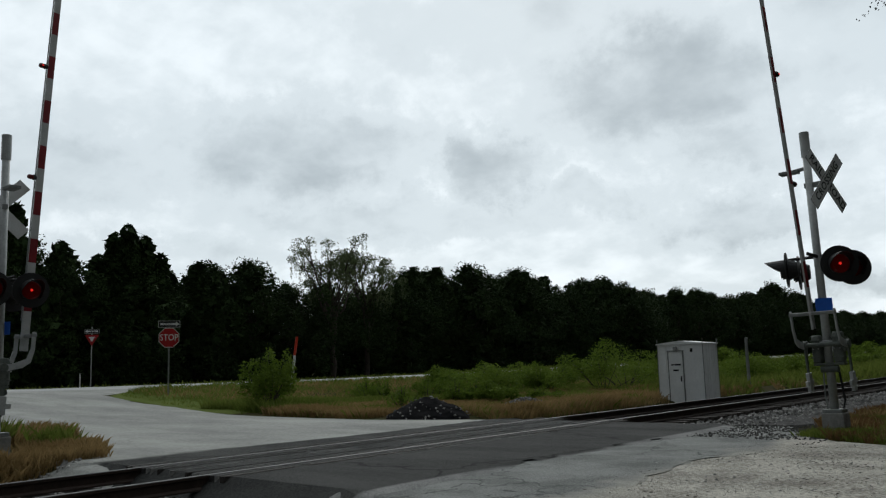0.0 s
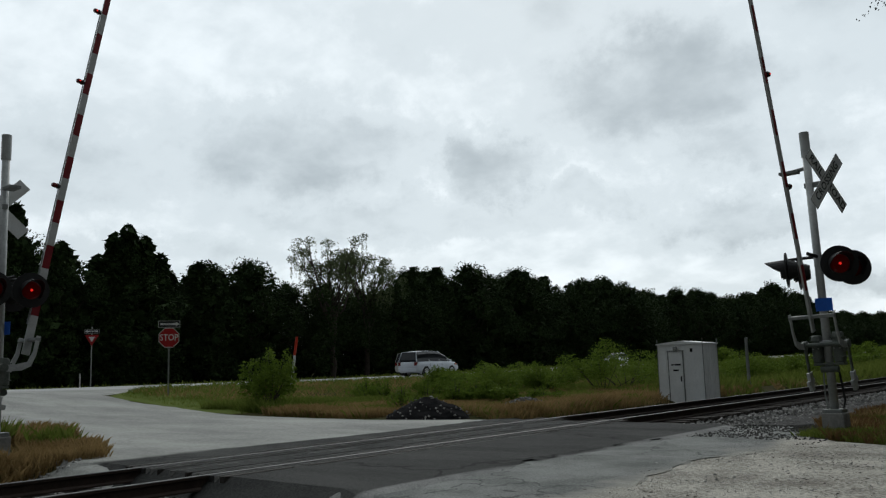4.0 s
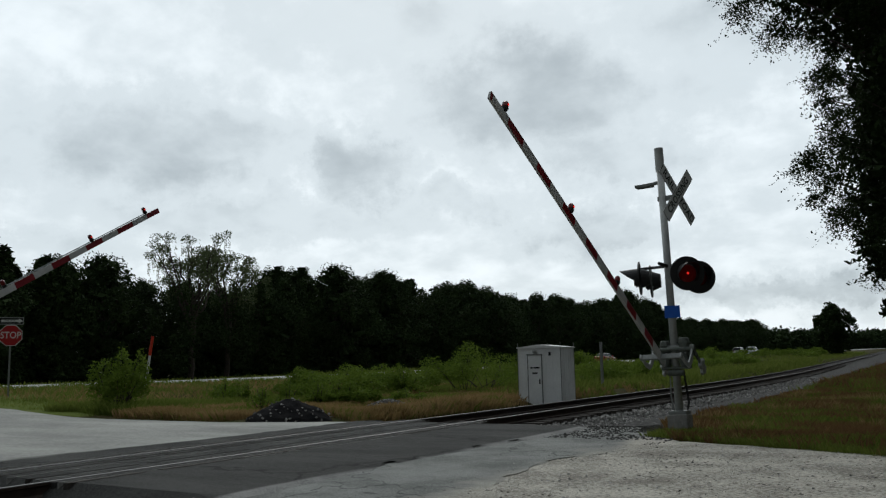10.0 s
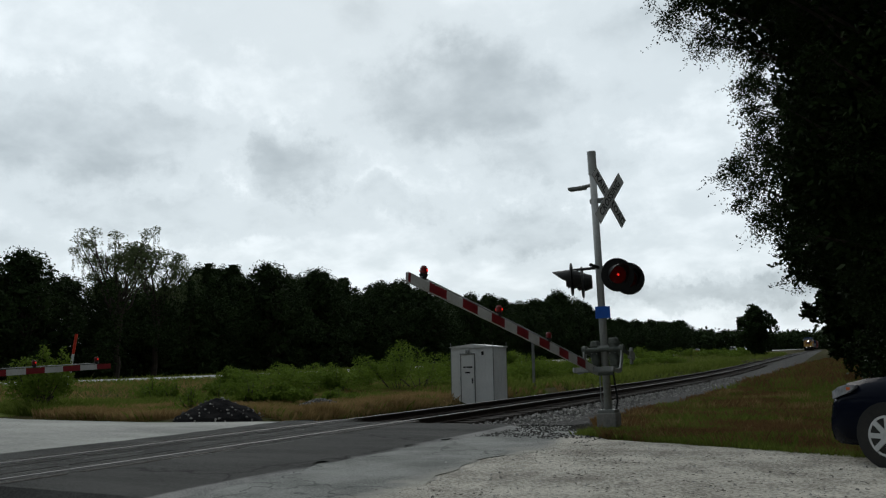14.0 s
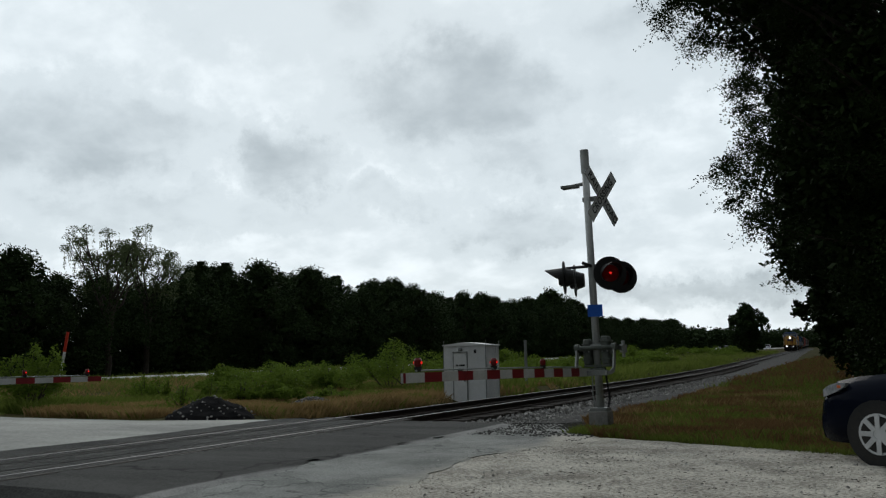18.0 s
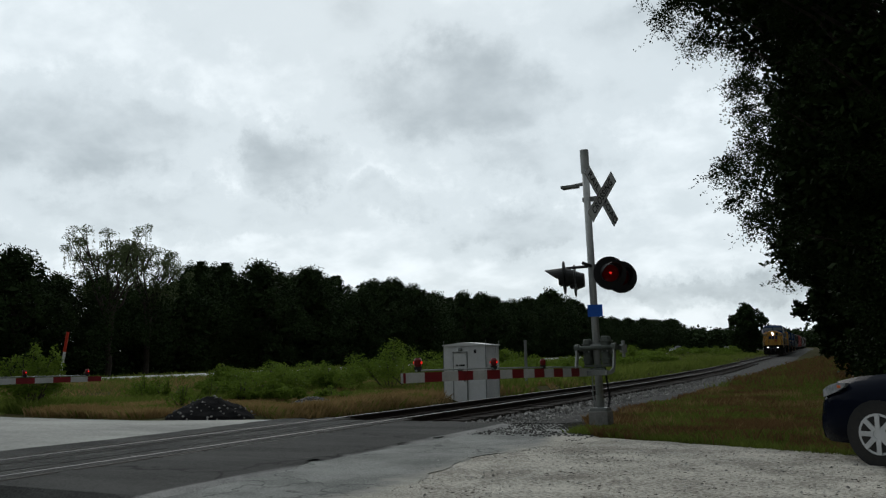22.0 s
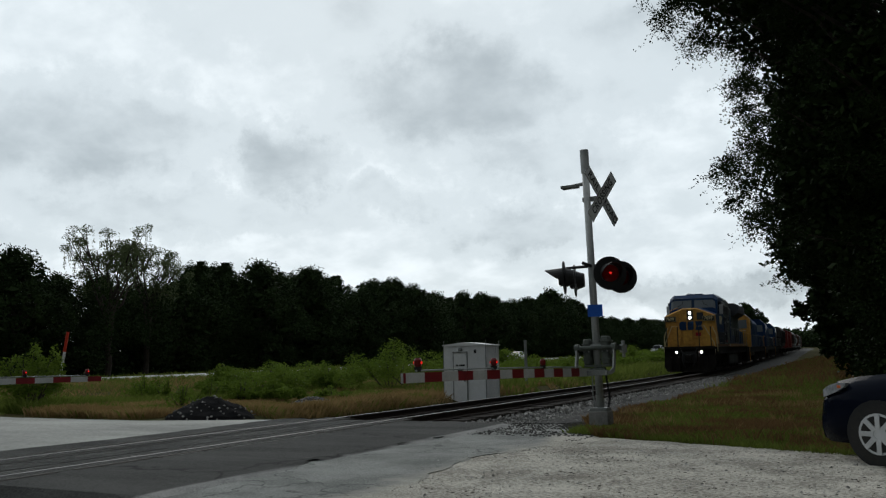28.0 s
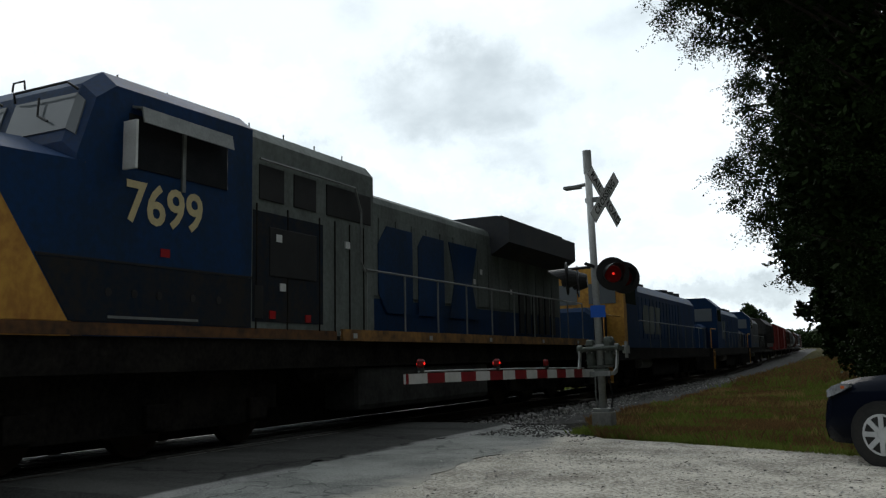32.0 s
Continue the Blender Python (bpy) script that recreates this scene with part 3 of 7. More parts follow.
def build_track():
    beds = (("ballast_bed", 15.6, 1050.0), ("ballast_bed", -60.0, 6.0))
    for nm, a, b in beds:
        bm = sweep_track([(-2.7, -0.5), (-1.7, -0.245), (1.75, -0.245), (3.1, -0.25), (4.4, -0.36), (4.6, -0.7), (-2.7, -0.7)], a, b, 2.0)
        structure(part(nm, bm, "ballast"), "grey crushed-stone ballast under the rails", "ballast")
    line = thing("railway_track", Matrix(), "single railway track of worn steel rails on dark wooden sleepers", "railway track")
    for s in (-0.752, 0.752):
        web = [(-0.07, -0.17), (-0.07, -0.15), (-0.012, -0.13), (-0.012, -0.05), (-0.036, -0.035), (-0.036, -0.006), (0.036, -0.006), (0.036, -0.035), (0.012, -0.05), (0.012, -0.13), (0.07, -0.15), (0.07, -0.17)]
        rail = part("rail", sweep_track([(s + u, w + 0.018) for u, w in web], -60, 1050, 3.0), "rail", line, "rust-brown steel rail")
        part("rail_head", sweep_track([(s - 0.034, 0.01), (s - 0.03, 0.018), (s + 0.03, 0.018), (s + 0.034, 0.01)], -60, 1050, 3.0), "rail_top", rail, "polished running surface")
    bm = box(B(), -1.3, 1.3, -0.115, 0.115, -0.18, 0, bevel=0.012)
    me = bpy.data.meshes.new("sleeper")
    bm.to_mesh(me)
    bm.free()
    me.materials.append(M["tie"])
    r = random.Random(4)
    y = -12.0
    while y < 90:
        if not 5.6 < y < 15.7:
            ob = new("sleeper", me)
            ob.parent = line
            ob.matrix_basis = pose(track_x(y) + r.uniform(-0.04, 0.04), y, track_z(y) - 0.155 + r.uniform(-0.01, 0.006), 0, 0, r.uniform(-1, 1) + 2.88 * smooth01(20, 80, y))
        y += 0.52
    # flangeways and rubber strips in the crossing
    for s in (-0.752, 0.752):
        for off, w, m in ((-0.075, 0.03, "rubber"), (0.075, 0.03, "rubber"), (-0.165, 0.008, "concrete"), (0.165, 0.008, "concrete"), (-0.27, 0.006, "concrete"), (0.26, 0.006, "concrete")):
            bm = box(B(), s + off - w, s + off + w, 5.9, 15.5, -0.08, 0.011 if m == "rubber" else 0.015)
            part("crossing_strip", bm, m, line)
    r = random.Random(14)
    for x0, x1, m, k in ((-0.50, -0.485, "concrete", 0.75), (-0.33, -0.31, "tie", 0.9), (-0.05, -0.035, "concrete", 0.5), (0.30, 0.32, "tie", 0.9), (0.46, 0.475, "concrete", 0.8), (1.02, 1.10, "tie", 0.9), (-1.10, -1.02, "tie", 0.9), (1.16, 1.172, "concrete", 0.7)):
        y = 5.9
        while y < 15.3:                         # worn timber edges, broken in places
            y1 = min(15.4, y + r.uniform(0.5, 1.9))
            if r.random() < k:
                part("crossing_plank", box(B(), x0 + r.uniform(-0.008, 0.008), x1 + r.uniform(-0.008, 0.008), y, y1, -0.08, 0.0135), m, line)
            y = y1 + r.uniform(0.02, 0.3)
    # loose stones on the shoulder
    verts, faces = [], []
    r = random.Random(7)
    for i in range(17000):
        if i < 11500:
            y = 15.7 + 40 * r.random() ** 1.7
            u = r.uniform(-2.6, 4.7)
            if abs(u) < 1.35 and r.random() < 0.93:
                continue
        else:
            y, u = r.uniform(0, 6.2), r.uniform(-4.6, 3.0)
            if y > 5.5 and u > -2.2 or u < -2.9 and noise.noise((u * 2, y * 2, 3.0)) < -0.05 - 0.3 * (u + 2.9):
                continue
        w = -0.245 if abs(u) < 1.75 else (-0.235 - (abs(u) - 1.75) * (0.06 if u > 0 else 0.18))
        if i >= 11500 and u < -2.4:
            w = ground_z(u, y) - track_z(y)
        s = r.uniform(0.024, 0.056)
        c = V3((track_x(y) + u, y, track_z(y) + w + s * 0.5))
        k = len(verts)
        ax = [V3((r.uniform(-1, 1), r.uniform(-1, 1), r.uniform(-1, 1))).normalized() for _ in range(1)][0]
        b = ax.orthogonal().normalized()
        d = ax.cross(b)
        for v in (ax, -ax, b, -b, d, -d):
            verts.append(c + v * s * r.uniform(0.7, 1.3))
        faces += [(k + i0, k + i1, k + i2) for i0, i1, i2 in ((0, 2, 4), (2, 1, 4), (1, 3, 4), (3, 0, 4), (2, 0, 5), (1, 2, 5), (3, 1, 5), (0, 3, 5))]
    tagged(mesh_from("ballast_stones", verts, faces, "stone"), "loose grey ballast stones beside the rails", "stones", kind="stuff")
    # darker chips spilled over the old asphalt beside the mast
    verts, faces = [], []
    for i in range(2300):
        x, y = 3.4 + 2.2 * r.random(), 12.2 + 3.6 * r.random() ** 0.7
        if noise.noise((x * 1.4, y * 1.4, 8.0)) < -0.2 + 0.5 * (13.2 - y) or math.hypot(x - 5.3, y - 14.4) < 0.3:
            continue
        q = r.uniform(0.008, 0.020)
        c = V3((x, y, ground_z(x, y) + 0.02 + q * 0.4))
        k = len(verts)
        for v in ((1, 0, 0), (-1, 0, 0), (0, 1, 0), (0, -1, 0), (0, 0, 0.8), (0, 0, -0.8)):
            verts.append(c + V3(v) * q * r.uniform(0.6, 1.3))
        faces += [(k + a, k + b, k + d) for a, b, d in ((0, 2, 4), (2, 1, 4), (1, 3, 4), (3, 0, 4), (2, 0, 5), (1, 2, 5), (3, 1, 5), (0, 3, 5))]
    tagged(mesh_from("spilled_chips", verts, faces, "ballast"), "dark stone chips spilled beside the signal mast", "stones", kind="stuff")
    # pebbles on the lot
    verts, faces = [], []
    for i in range(9000):
        x, y = r.uniform(4.6, 13), r.uniform(3.5, 12.6)
        s = r.uniform(0.004, 0.011) if i % 22 else r.uniform(0.011, 0.022)
        c = V3((x, y, ground_z(x, y) + 0.014 + s * 0.3))
        k = len(verts)
        for v in ((1, 0, 0), (-1, 0, 0), (0, 1, 0), (0, -1, 0), (0, 0, 0.7)):
            verts.append(c + V3(v) * s * r.uniform(0.6, 1.3))
        faces += [(k, k + 2, k + 4), (k + 2, k + 1, k + 4), (k + 1, k + 3, k + 4), (k + 3, k, k + 4)]
    dverts, dfaces = [], []
    for i in range(2600):                       # dead leaves and bits of bark
        x, y = r.uniform(4.8, 12.5), r.uniform(3.5, 12.4)
        if noise.noise((x * 0.8, y * 0.8, 6.0)) < -0.15:
            continue
        c, a, q = V3((x, y, ground_z(x, y) + 0.018)), r.uniform(0, 6.28), r.uniform(0.008, 0.026)
        k = len(dverts)
        for u, v, w in ((1, 0, 0.1), (0, 0.45, 0.35), (-1, 0, 0.15), (0, -0.45, 0)):
            dverts.append(c + V3((math.cos(a) * u - math.sin(a) * v, math.sin(a) * u + math.cos(a) * v, w)) * q)
        dfaces.append((k, k + 1, k + 2, k + 3))
    tagged(mesh_from("leaf_litter", dverts, dfaces, "bark"), "dead brown leaves and bark scattered on the lot", "leaf litter", kind="stuff")
    tagged(mesh_from("gravel", verts, faces, "stone"), "scattered small stones on the sandy lot", "gravel", kind="stuff")


build_ground()
build_roads()
build_track()

# ---- crossing signals, signs, cabinet ----
HUB_Z = 1.38

def light_unit(parent, m, lens, reach=0.26):
    """A round black background, a red lens and its hood; m looks along +Y of the unit."""
    bm = tube(B(), (0, 0, 0), (0, 0.02, 0), 0.288, 0.288, 28)
    bm.transform(m)
    u = part("light_background", bm, "black", parent, "round black signal background")
    bm = tube(B(), (0, -0.16, 0), (0, -0.02, 0), 0.12, 0.17, 16)
    bm.transform(m)
    part("light_housing", bm, "black", u)
    bm = tube(B(), (0, 0.022, 0), (0, 0.05, 0), 0.15, 0.12, 20)
    bm.transform(m)
    part("lens", bm, lens, u, "red signal lens")
    if lens == "lens_lit":
        bm = tube(B(), (0, 0.05, 0), (0, 0.056, 0), 0.022, 0.02, 14)
        bm.transform(m)
        part("lens_core", bm, "lamp_red", u, "lit lamp behind the lens")
    bm = B()                                    # hood: an open half sleeve
    n = 18
    rings = []
    for r_ in (0.165, 0.175):
        a = [bm.verts.new((math.cos(math.pi * (i / n * 1.5 - 0.25)) * r_, 0.03, math.sin(math.pi * (i / n * 1.5 - 0.25)) * r_)) for i in range(n + 1)]
        b = [bm.verts.new((math.cos(math.pi * (i / n * 1.5 - 0.25)) * r_, 0.10 + reach * max(0.0, math.sin(math.pi * (i / n * 1.5 - 0.25))) ** 0.8, math.sin(math.pi * (i / n * 1.5 - 0.25)) * r_ - 0.02)) for i in range(n + 1)]
        rings.append((a, b))
    for a, b in rings:
        for i in range(n):
            bm.faces.new((a[i], a[i + 1], b[i + 1], b[i]))
    for i in range(n):
        bm.faces.new((rings[0][1][i], rings[0][1][i + 1], rings[1][1][i + 1], rings[1][1][i]))
    bm.transform(m)
    part("hood", bm, "black", u)


def gate_arm(parent, length, lit, droop=0.015):
    """A striped arm along +Y from its pivot at the origin, bowed by its own weight."""
    def bow(bm):
        for v in bm.verts:
            k = max(0.0, min(1.0, v.co.y / length))
            v.co.z += 4 * droop * k * (1 - k)
        return bm

    def bar(x0, x1, y0, y1, h0, h1):
        bm = B()
        n = max(1, int((y1 - y0) / 0.3))
        loft(bm, [[(x0, y, -h), (x1, y, -h), (x1, y, h), (x0, y, h)] for y, h in ((y0 + (y1 - y0) * i / n, h0 + (h1 - h0) * i / n) for i in range(n + 1))])
        return bow(bm)
    arm = part("gate_arm", bar(-0.014, 0.014, 0.3, length, 0.066, 0.050), "galv_pale", parent, "grey gate arm with red and white sheeting")
    y, i = 0.55, 0
    step = 0.41
    while y < length - 0.01:
        y1 = min(length, y + step)
        h = 0.067 - 0.016 * (y / length)
        for x0, x1 in ((-0.0175, -0.0142), (0.0142, 0.0175)):
            part("red_stripe" if i % 2 else "white_stripe", bar(x0, x1, y, y1 - 0.002, h, h), "arm_red" if i % 2 else "arm_white", arm)
        y, i = y1, i + 1
    part("conduit", bow(path_tube(B(), [(0.0, 0.8 + (length - 1.1) * k / 16, 0.085 - 0.012 * k / 16) for k in range(17)], 0.010, 6)), "galv", arm)
    for pos, m in lit:
        lamp = part("lamp_base", bow(tube(B(), (0, pos, 0.06), (0, pos, 0.11), 0.03, 0.05, 10)), "black", arm)
        bm = loft(B(), [[(math.cos(6.28319 * k / 12) * q, pos + math.sin(6.28319 * k / 12) * q, z) for k in range(12)] for z, q in ((0.11, 0.030), (0.13, 0.042), (0.18, 0.042), (0.205, 0.026))])
        part("lamp_lens", bow(bm), "lamp_dim", lamp, "dark red gate lamp")
        if m == "lamp_red":
            part("lamp_glow", bow(tube(B(), (-0.047, pos, 0.155), (0.047, pos, 0.155), 0.014, 0.014, 10)), m, lamp, "lit lamp core")
    return arm


def crossing_signal(m, side, length, label, front_lit, back_lit, H=4.8, front_turn=-148, back_turn=103, lamps=(0.65, 0.385)):
    """A signal mast. Local +X faces the traffic; side is the sign of Y towards which the arm lies over the road."""
    s = thing("crossing_signal", m, label, "level crossing signal", "crossing signals")
    part("foundation", box(B(), -0.17, 0.17, -0.17, 0.17, -0.15, 0.30, bevel=0.02), "concrete", s, "weathered concrete block")
    part("base_flange", box(B(), -0.15, 0.15, -0.15, 0.15, 0.30, 0.36, bevel=0.01), "galv", s)
    part("pole", tube(B(), (0, 0, 0.3), (0, 0, H), 0.066, 0.062, 16), "galv_pale", s, "grey painted steel mast", smooth=True)
    part("pole_cap", tube(B(), (0, 0, H - 0.42), (0, 0, H), 0.078, 0.078, 16), "galv_pale", s)
    # bell on a bracket below the top
    bm = tube(B(), (-0.45, 0.02, 4.29), (0.05, 0.02, 4.33), 0.03, 0.035, 8)
    box(bm, -0.46, -0.16, -0.07, 0.11, 4.27, 4.315)
    part("bracket", bm, "galv", s)
    # crossbuck, turned a little towards the road
    face = pose(0.26, 0.03, 4.05, 0, 0, -16)
    for k, ang in enumerate((45, -45)):
        turn = face @ pose(0.012 * (1 - k) , 0, 0, ang, 0, 0)
        bm = box(B(), -0.003, 0.003, -0.61, 0.61, -0.115, 0.115)
        bm.transform(turn)
        blade = part("crossbuck_blade", bm, "white_sheet", s, "white crossbuck blade with black letters")
        for word, y in ((("RAIL", -0.34), ("ROAD", 0.34)) if k else (("CROSSING", 0.0),)):
            lettering(word, 0.185, "black", turn @ pose(0.006, y, 0) @ pose(0, 0, 0, 90, 0, 90), blade, "word", 0.001, spread=1.08)
        edge = B()
        for a, b, c, d in ((-0.61, 0.61, -0.115, -0.105), (-0.61, 0.61, 0.105, 0.115), (-0.61, -0.60, -0.105, 0.105), (0.60, 0.61, -0.105, 0.105)):
            box(edge, 0.003, 0.0045, a, b, c, d)
        edge.transform(turn)
        part("blade_edge", edge, "black", blade)
    part("crossbuck_clamp", box(B(), -0.08, 0.25, -0.03, 0.05, 3.98, 4.06), "galv", s)
    # the lights on their cross arms
    z = 2.62
    bm = tube(B(), (0, -0.48, z + 0.2), (0, 0.48, z + 0.2), 0.03, 0.03, 10)
    tube(bm, (-0.5, 0, z + 0.2), (0.4, 0, z + 0.2), 0.026, 0.026, 8)
    part("cross_arm", bm, "black", s)
    for y, lens in ((-0.36, front_lit[0]), (0.36, front_lit[1])):
        light_unit(s, pose(0.42, y, z, 0, 0, front_turn), lens)
    for y, lens in ((-0.30, back_lit[0]), (0.30, back_lit[1])):
        light_unit(s, pose(-0.40, y, z, 0, 0, back_turn), lens, 0.25)
    # blue notice
    bm = box(B(), 0.07, 0.076, -0.13, 0.13, 1.92, 2.13)
    bm.transform(pose(0, 0, 0, 0, 0, -62 if side < 0 else 20))
    part("notice", bm, "blue_sheet", s, "small blue notice plate")
    # gate mechanism
    for xc, z1, rr in ((-0.155, 1.54, 0.075), (0.17, 1.58, 0.085)):
        bm = loft(B(), [[(xc + math.copysign(abs(math.cos(a)) ** 0.6, math.cos(a)) * rr * q, math.copysign(abs(math.sin(a)) ** 0.6, math.sin(a)) * 0.105 * q, z) for a in (6.28319 * i / 20 for i in range(20))]
                        for z, q in ((1.08, 0.7), (1.11, 0.95), (1.16, 1.0), (z1 - 0.07, 1.0), (z1 - 0.02, 0.92), (z1, 0.7))])
        mech = part("mechanism_box", bm, "mech", s, "greenish-grey cast gate machine")
        for zz in (1.17, z1 - 0.10):
            part("mechanism_rib", box(B(), xc - rr - 0.008, xc + rr + 0.008, -0.112, 0.112, zz, zz + 0.02, bevel=0.005), "mech", mech)
        part("mechanism_cover", tube(B(), (xc, -0.10, 1.36), (xc, -0.14, 1.36), 0.052, 0.046, 16), "mech", mech)
        for a in range(4):
            part("bolt", tube(B(), (xc + 0.06 * math.cos(a * 1.5708 + 0.78), -0.125, 1.36 + 0.06 * math.sin(a * 1.5708 + 0.78)), (xc + 0.06 * math.cos(a * 1.5708 + 0.78), -0.10, 1.36 + 0.06 * math.sin(a * 1.5708 + 0.78)), 0.011, 0.011, 6), "galv_pale", mech)
    part("mechanism_clamp", box(B(), -0.22, 0.25, -0.09, 0.09, 1.05, 1.09, bevel=0.01), "mech", s)
    part("drive_motor", tube(B(), (-0.12, -0.05, 0.99), (0.15, -0.05, 0.99), 0.055, 0.055, 12), "mech", s)
    part("mechanism_clamp", box(B(), -0.2, 0.2, -0.085, 0.085, 1.40, 1.45, bevel=0.01), "galv_pale", s)
    for y in (-0.18, 0.0, 0.15):
        part("bolt_cover", tube(B(), (0.27, y * 0.6, 1.3), (0.30, y * 0.6, 1.3), 0.035, 0.035, 10), "mech", s)
    part("conduit", path_tube(B(), [(0.1, 0.1, 1.0), (0.14, 0.12, 0.5), (0.1, 0.08, 0.28)], 0.018, 6), "black", s)
    part("conduit", path_tube(B(), [(-0.1, -0.02, 1.0), (-0.12, 0, 0.6), (-0.09, 0, 0.30)], 0.014, 6), "galv", s)
    # the arm and its counterweights turn together about X
    hub = part("gate_hub", tube(B(), (-0.33, 0, 0), (0.37, 0, 0), 0.035, 0.035, 14), "mech", s, "gate axle")
    hub.matrix_basis = pose(0, side * 0.15, HUB_Z)
    flip = Matrix.Diagonal((1, -1, 1, 1)) if side < 0 else Matrix()
    for x in (-0.31, 0.35):
        bm = slab(B(), [(-0.055, -0.04), (-0.035, -0.12), (0.01, -0.29), (0.10, -0.415), (0.30, -0.462), (0.60, -0.462), (0.60, -0.400), (0.33, -0.400), (0.16, -0.35), (0.07, -0.14), (0.055, 0.0), (0.04, 0.06), (-0.04, 0.07), (-0.055, 0.04)], "x", x - 0.012, x + 0.012)
        bm.transform(flip)
        bmesh.ops.recalc_face_normals(bm, faces=bm.faces[:])
        fork = part("gate_fork", bm, "galv_pale", hub, "pale cast gate fork")
        part("fork_hub", tube(B(), (x - 0.035, 0, 0), (x + 0.035, 0, 0), 0.07, 0.07, 16), "mech", hub)
        bm = slab(B(), [(-0.05, -0.045), (-0.76, -0.05), (-0.76, 0.0), (-0.05, 0.045)], "x", x - 0.012, x + 0.012)
        bm.transform(flip)
        bmesh.ops.recalc_face_normals(bm, faces=bm.faces[:])
        part("weight_bar", bm, "mech", hub)
        for a, b, c, d, w in ((-0.74, -0.44, -0.09, 0.05, 0.028), (-0.64, -0.56, -0.17, 0.12, 0.022)):
            bm = box(B(), x - w, x + w, a, b, c, d, bevel=0.008)
            bm.transform(flip)
            bmesh.ops.recalc_face_normals(bm, faces=bm.faces[:])
            part("counterweight", bm, "galv_pale", hub, "grey iron counterweight plate")
    bm = box(B(), -0.33, 0.37, 0.52, 0.57, -0.475, -0.39, bevel=0.008)
    bm.transform(flip)
    bmesh.ops.recalc_face_normals(bm, faces=bm.faces[:])
    part("fork_crossbar", bm, "galv", hub, "pale bar that carries the arm")
    arm = gate_arm(hub, length, ((length - 0.35, "lamp_red"), (length * lamps[0], "lamp_red"), (length * lamps[1], "lamp_dim")))
    arm.matrix_basis = pose(0, 0, -0.42, 0, 0, 180 if side < 0 else 0)
    return s, hub


def one_way(parent, z, right, w=0.62, h=0.21):
    p = part("one_way_plate", box(B(), -w / 2, w / 2, -0.006, 0.0, z - h / 2, z + h / 2), "black", parent, "black one-way plate with white arrow")
    rim = B()
    for a, b, c, e in ((-w / 2, w / 2, h / 2 - 0.018, h / 2), (-w / 2, w / 2, -h / 2, -h / 2 + 0.018), (-w / 2, -w / 2 + 0.018, -h / 2 + 0.018, h / 2 - 0.018), (w / 2 - 0.018, w / 2, -h / 2 + 0.018, h / 2 - 0.018)):
        box(rim, a, b, -0.009, -0.006, z + c, z + e)
    part("plate_rim", rim, "galv_pale", p)
    bm = B()
    d = 1 if right else -1
    box(bm, -w * 0.40, w * 0.40, -0.0095, -0.006, z - h * 0.15, z + h * 0.15)
    slab(bm, [(d * w * 0.30, z - h * 0.34), (d * w * 0.47, z), (d * w * 0.30, z + h * 0.34)], "y", -0.0105, -0.006)
    part("arrow", bm, "white_sheet", p)
    lettering("ONE WAY", 0.075, "black", pose(-d * 0.05, -0.011, z, 90, 0, 0), p, "word", 0.001)


def octagon(r):
    return [(r * math.cos(math.pi / 8 + math.pi / 4 * i), r * math.sin(math.pi / 8 + math.pi / 4 * i)) for i in range(8)]


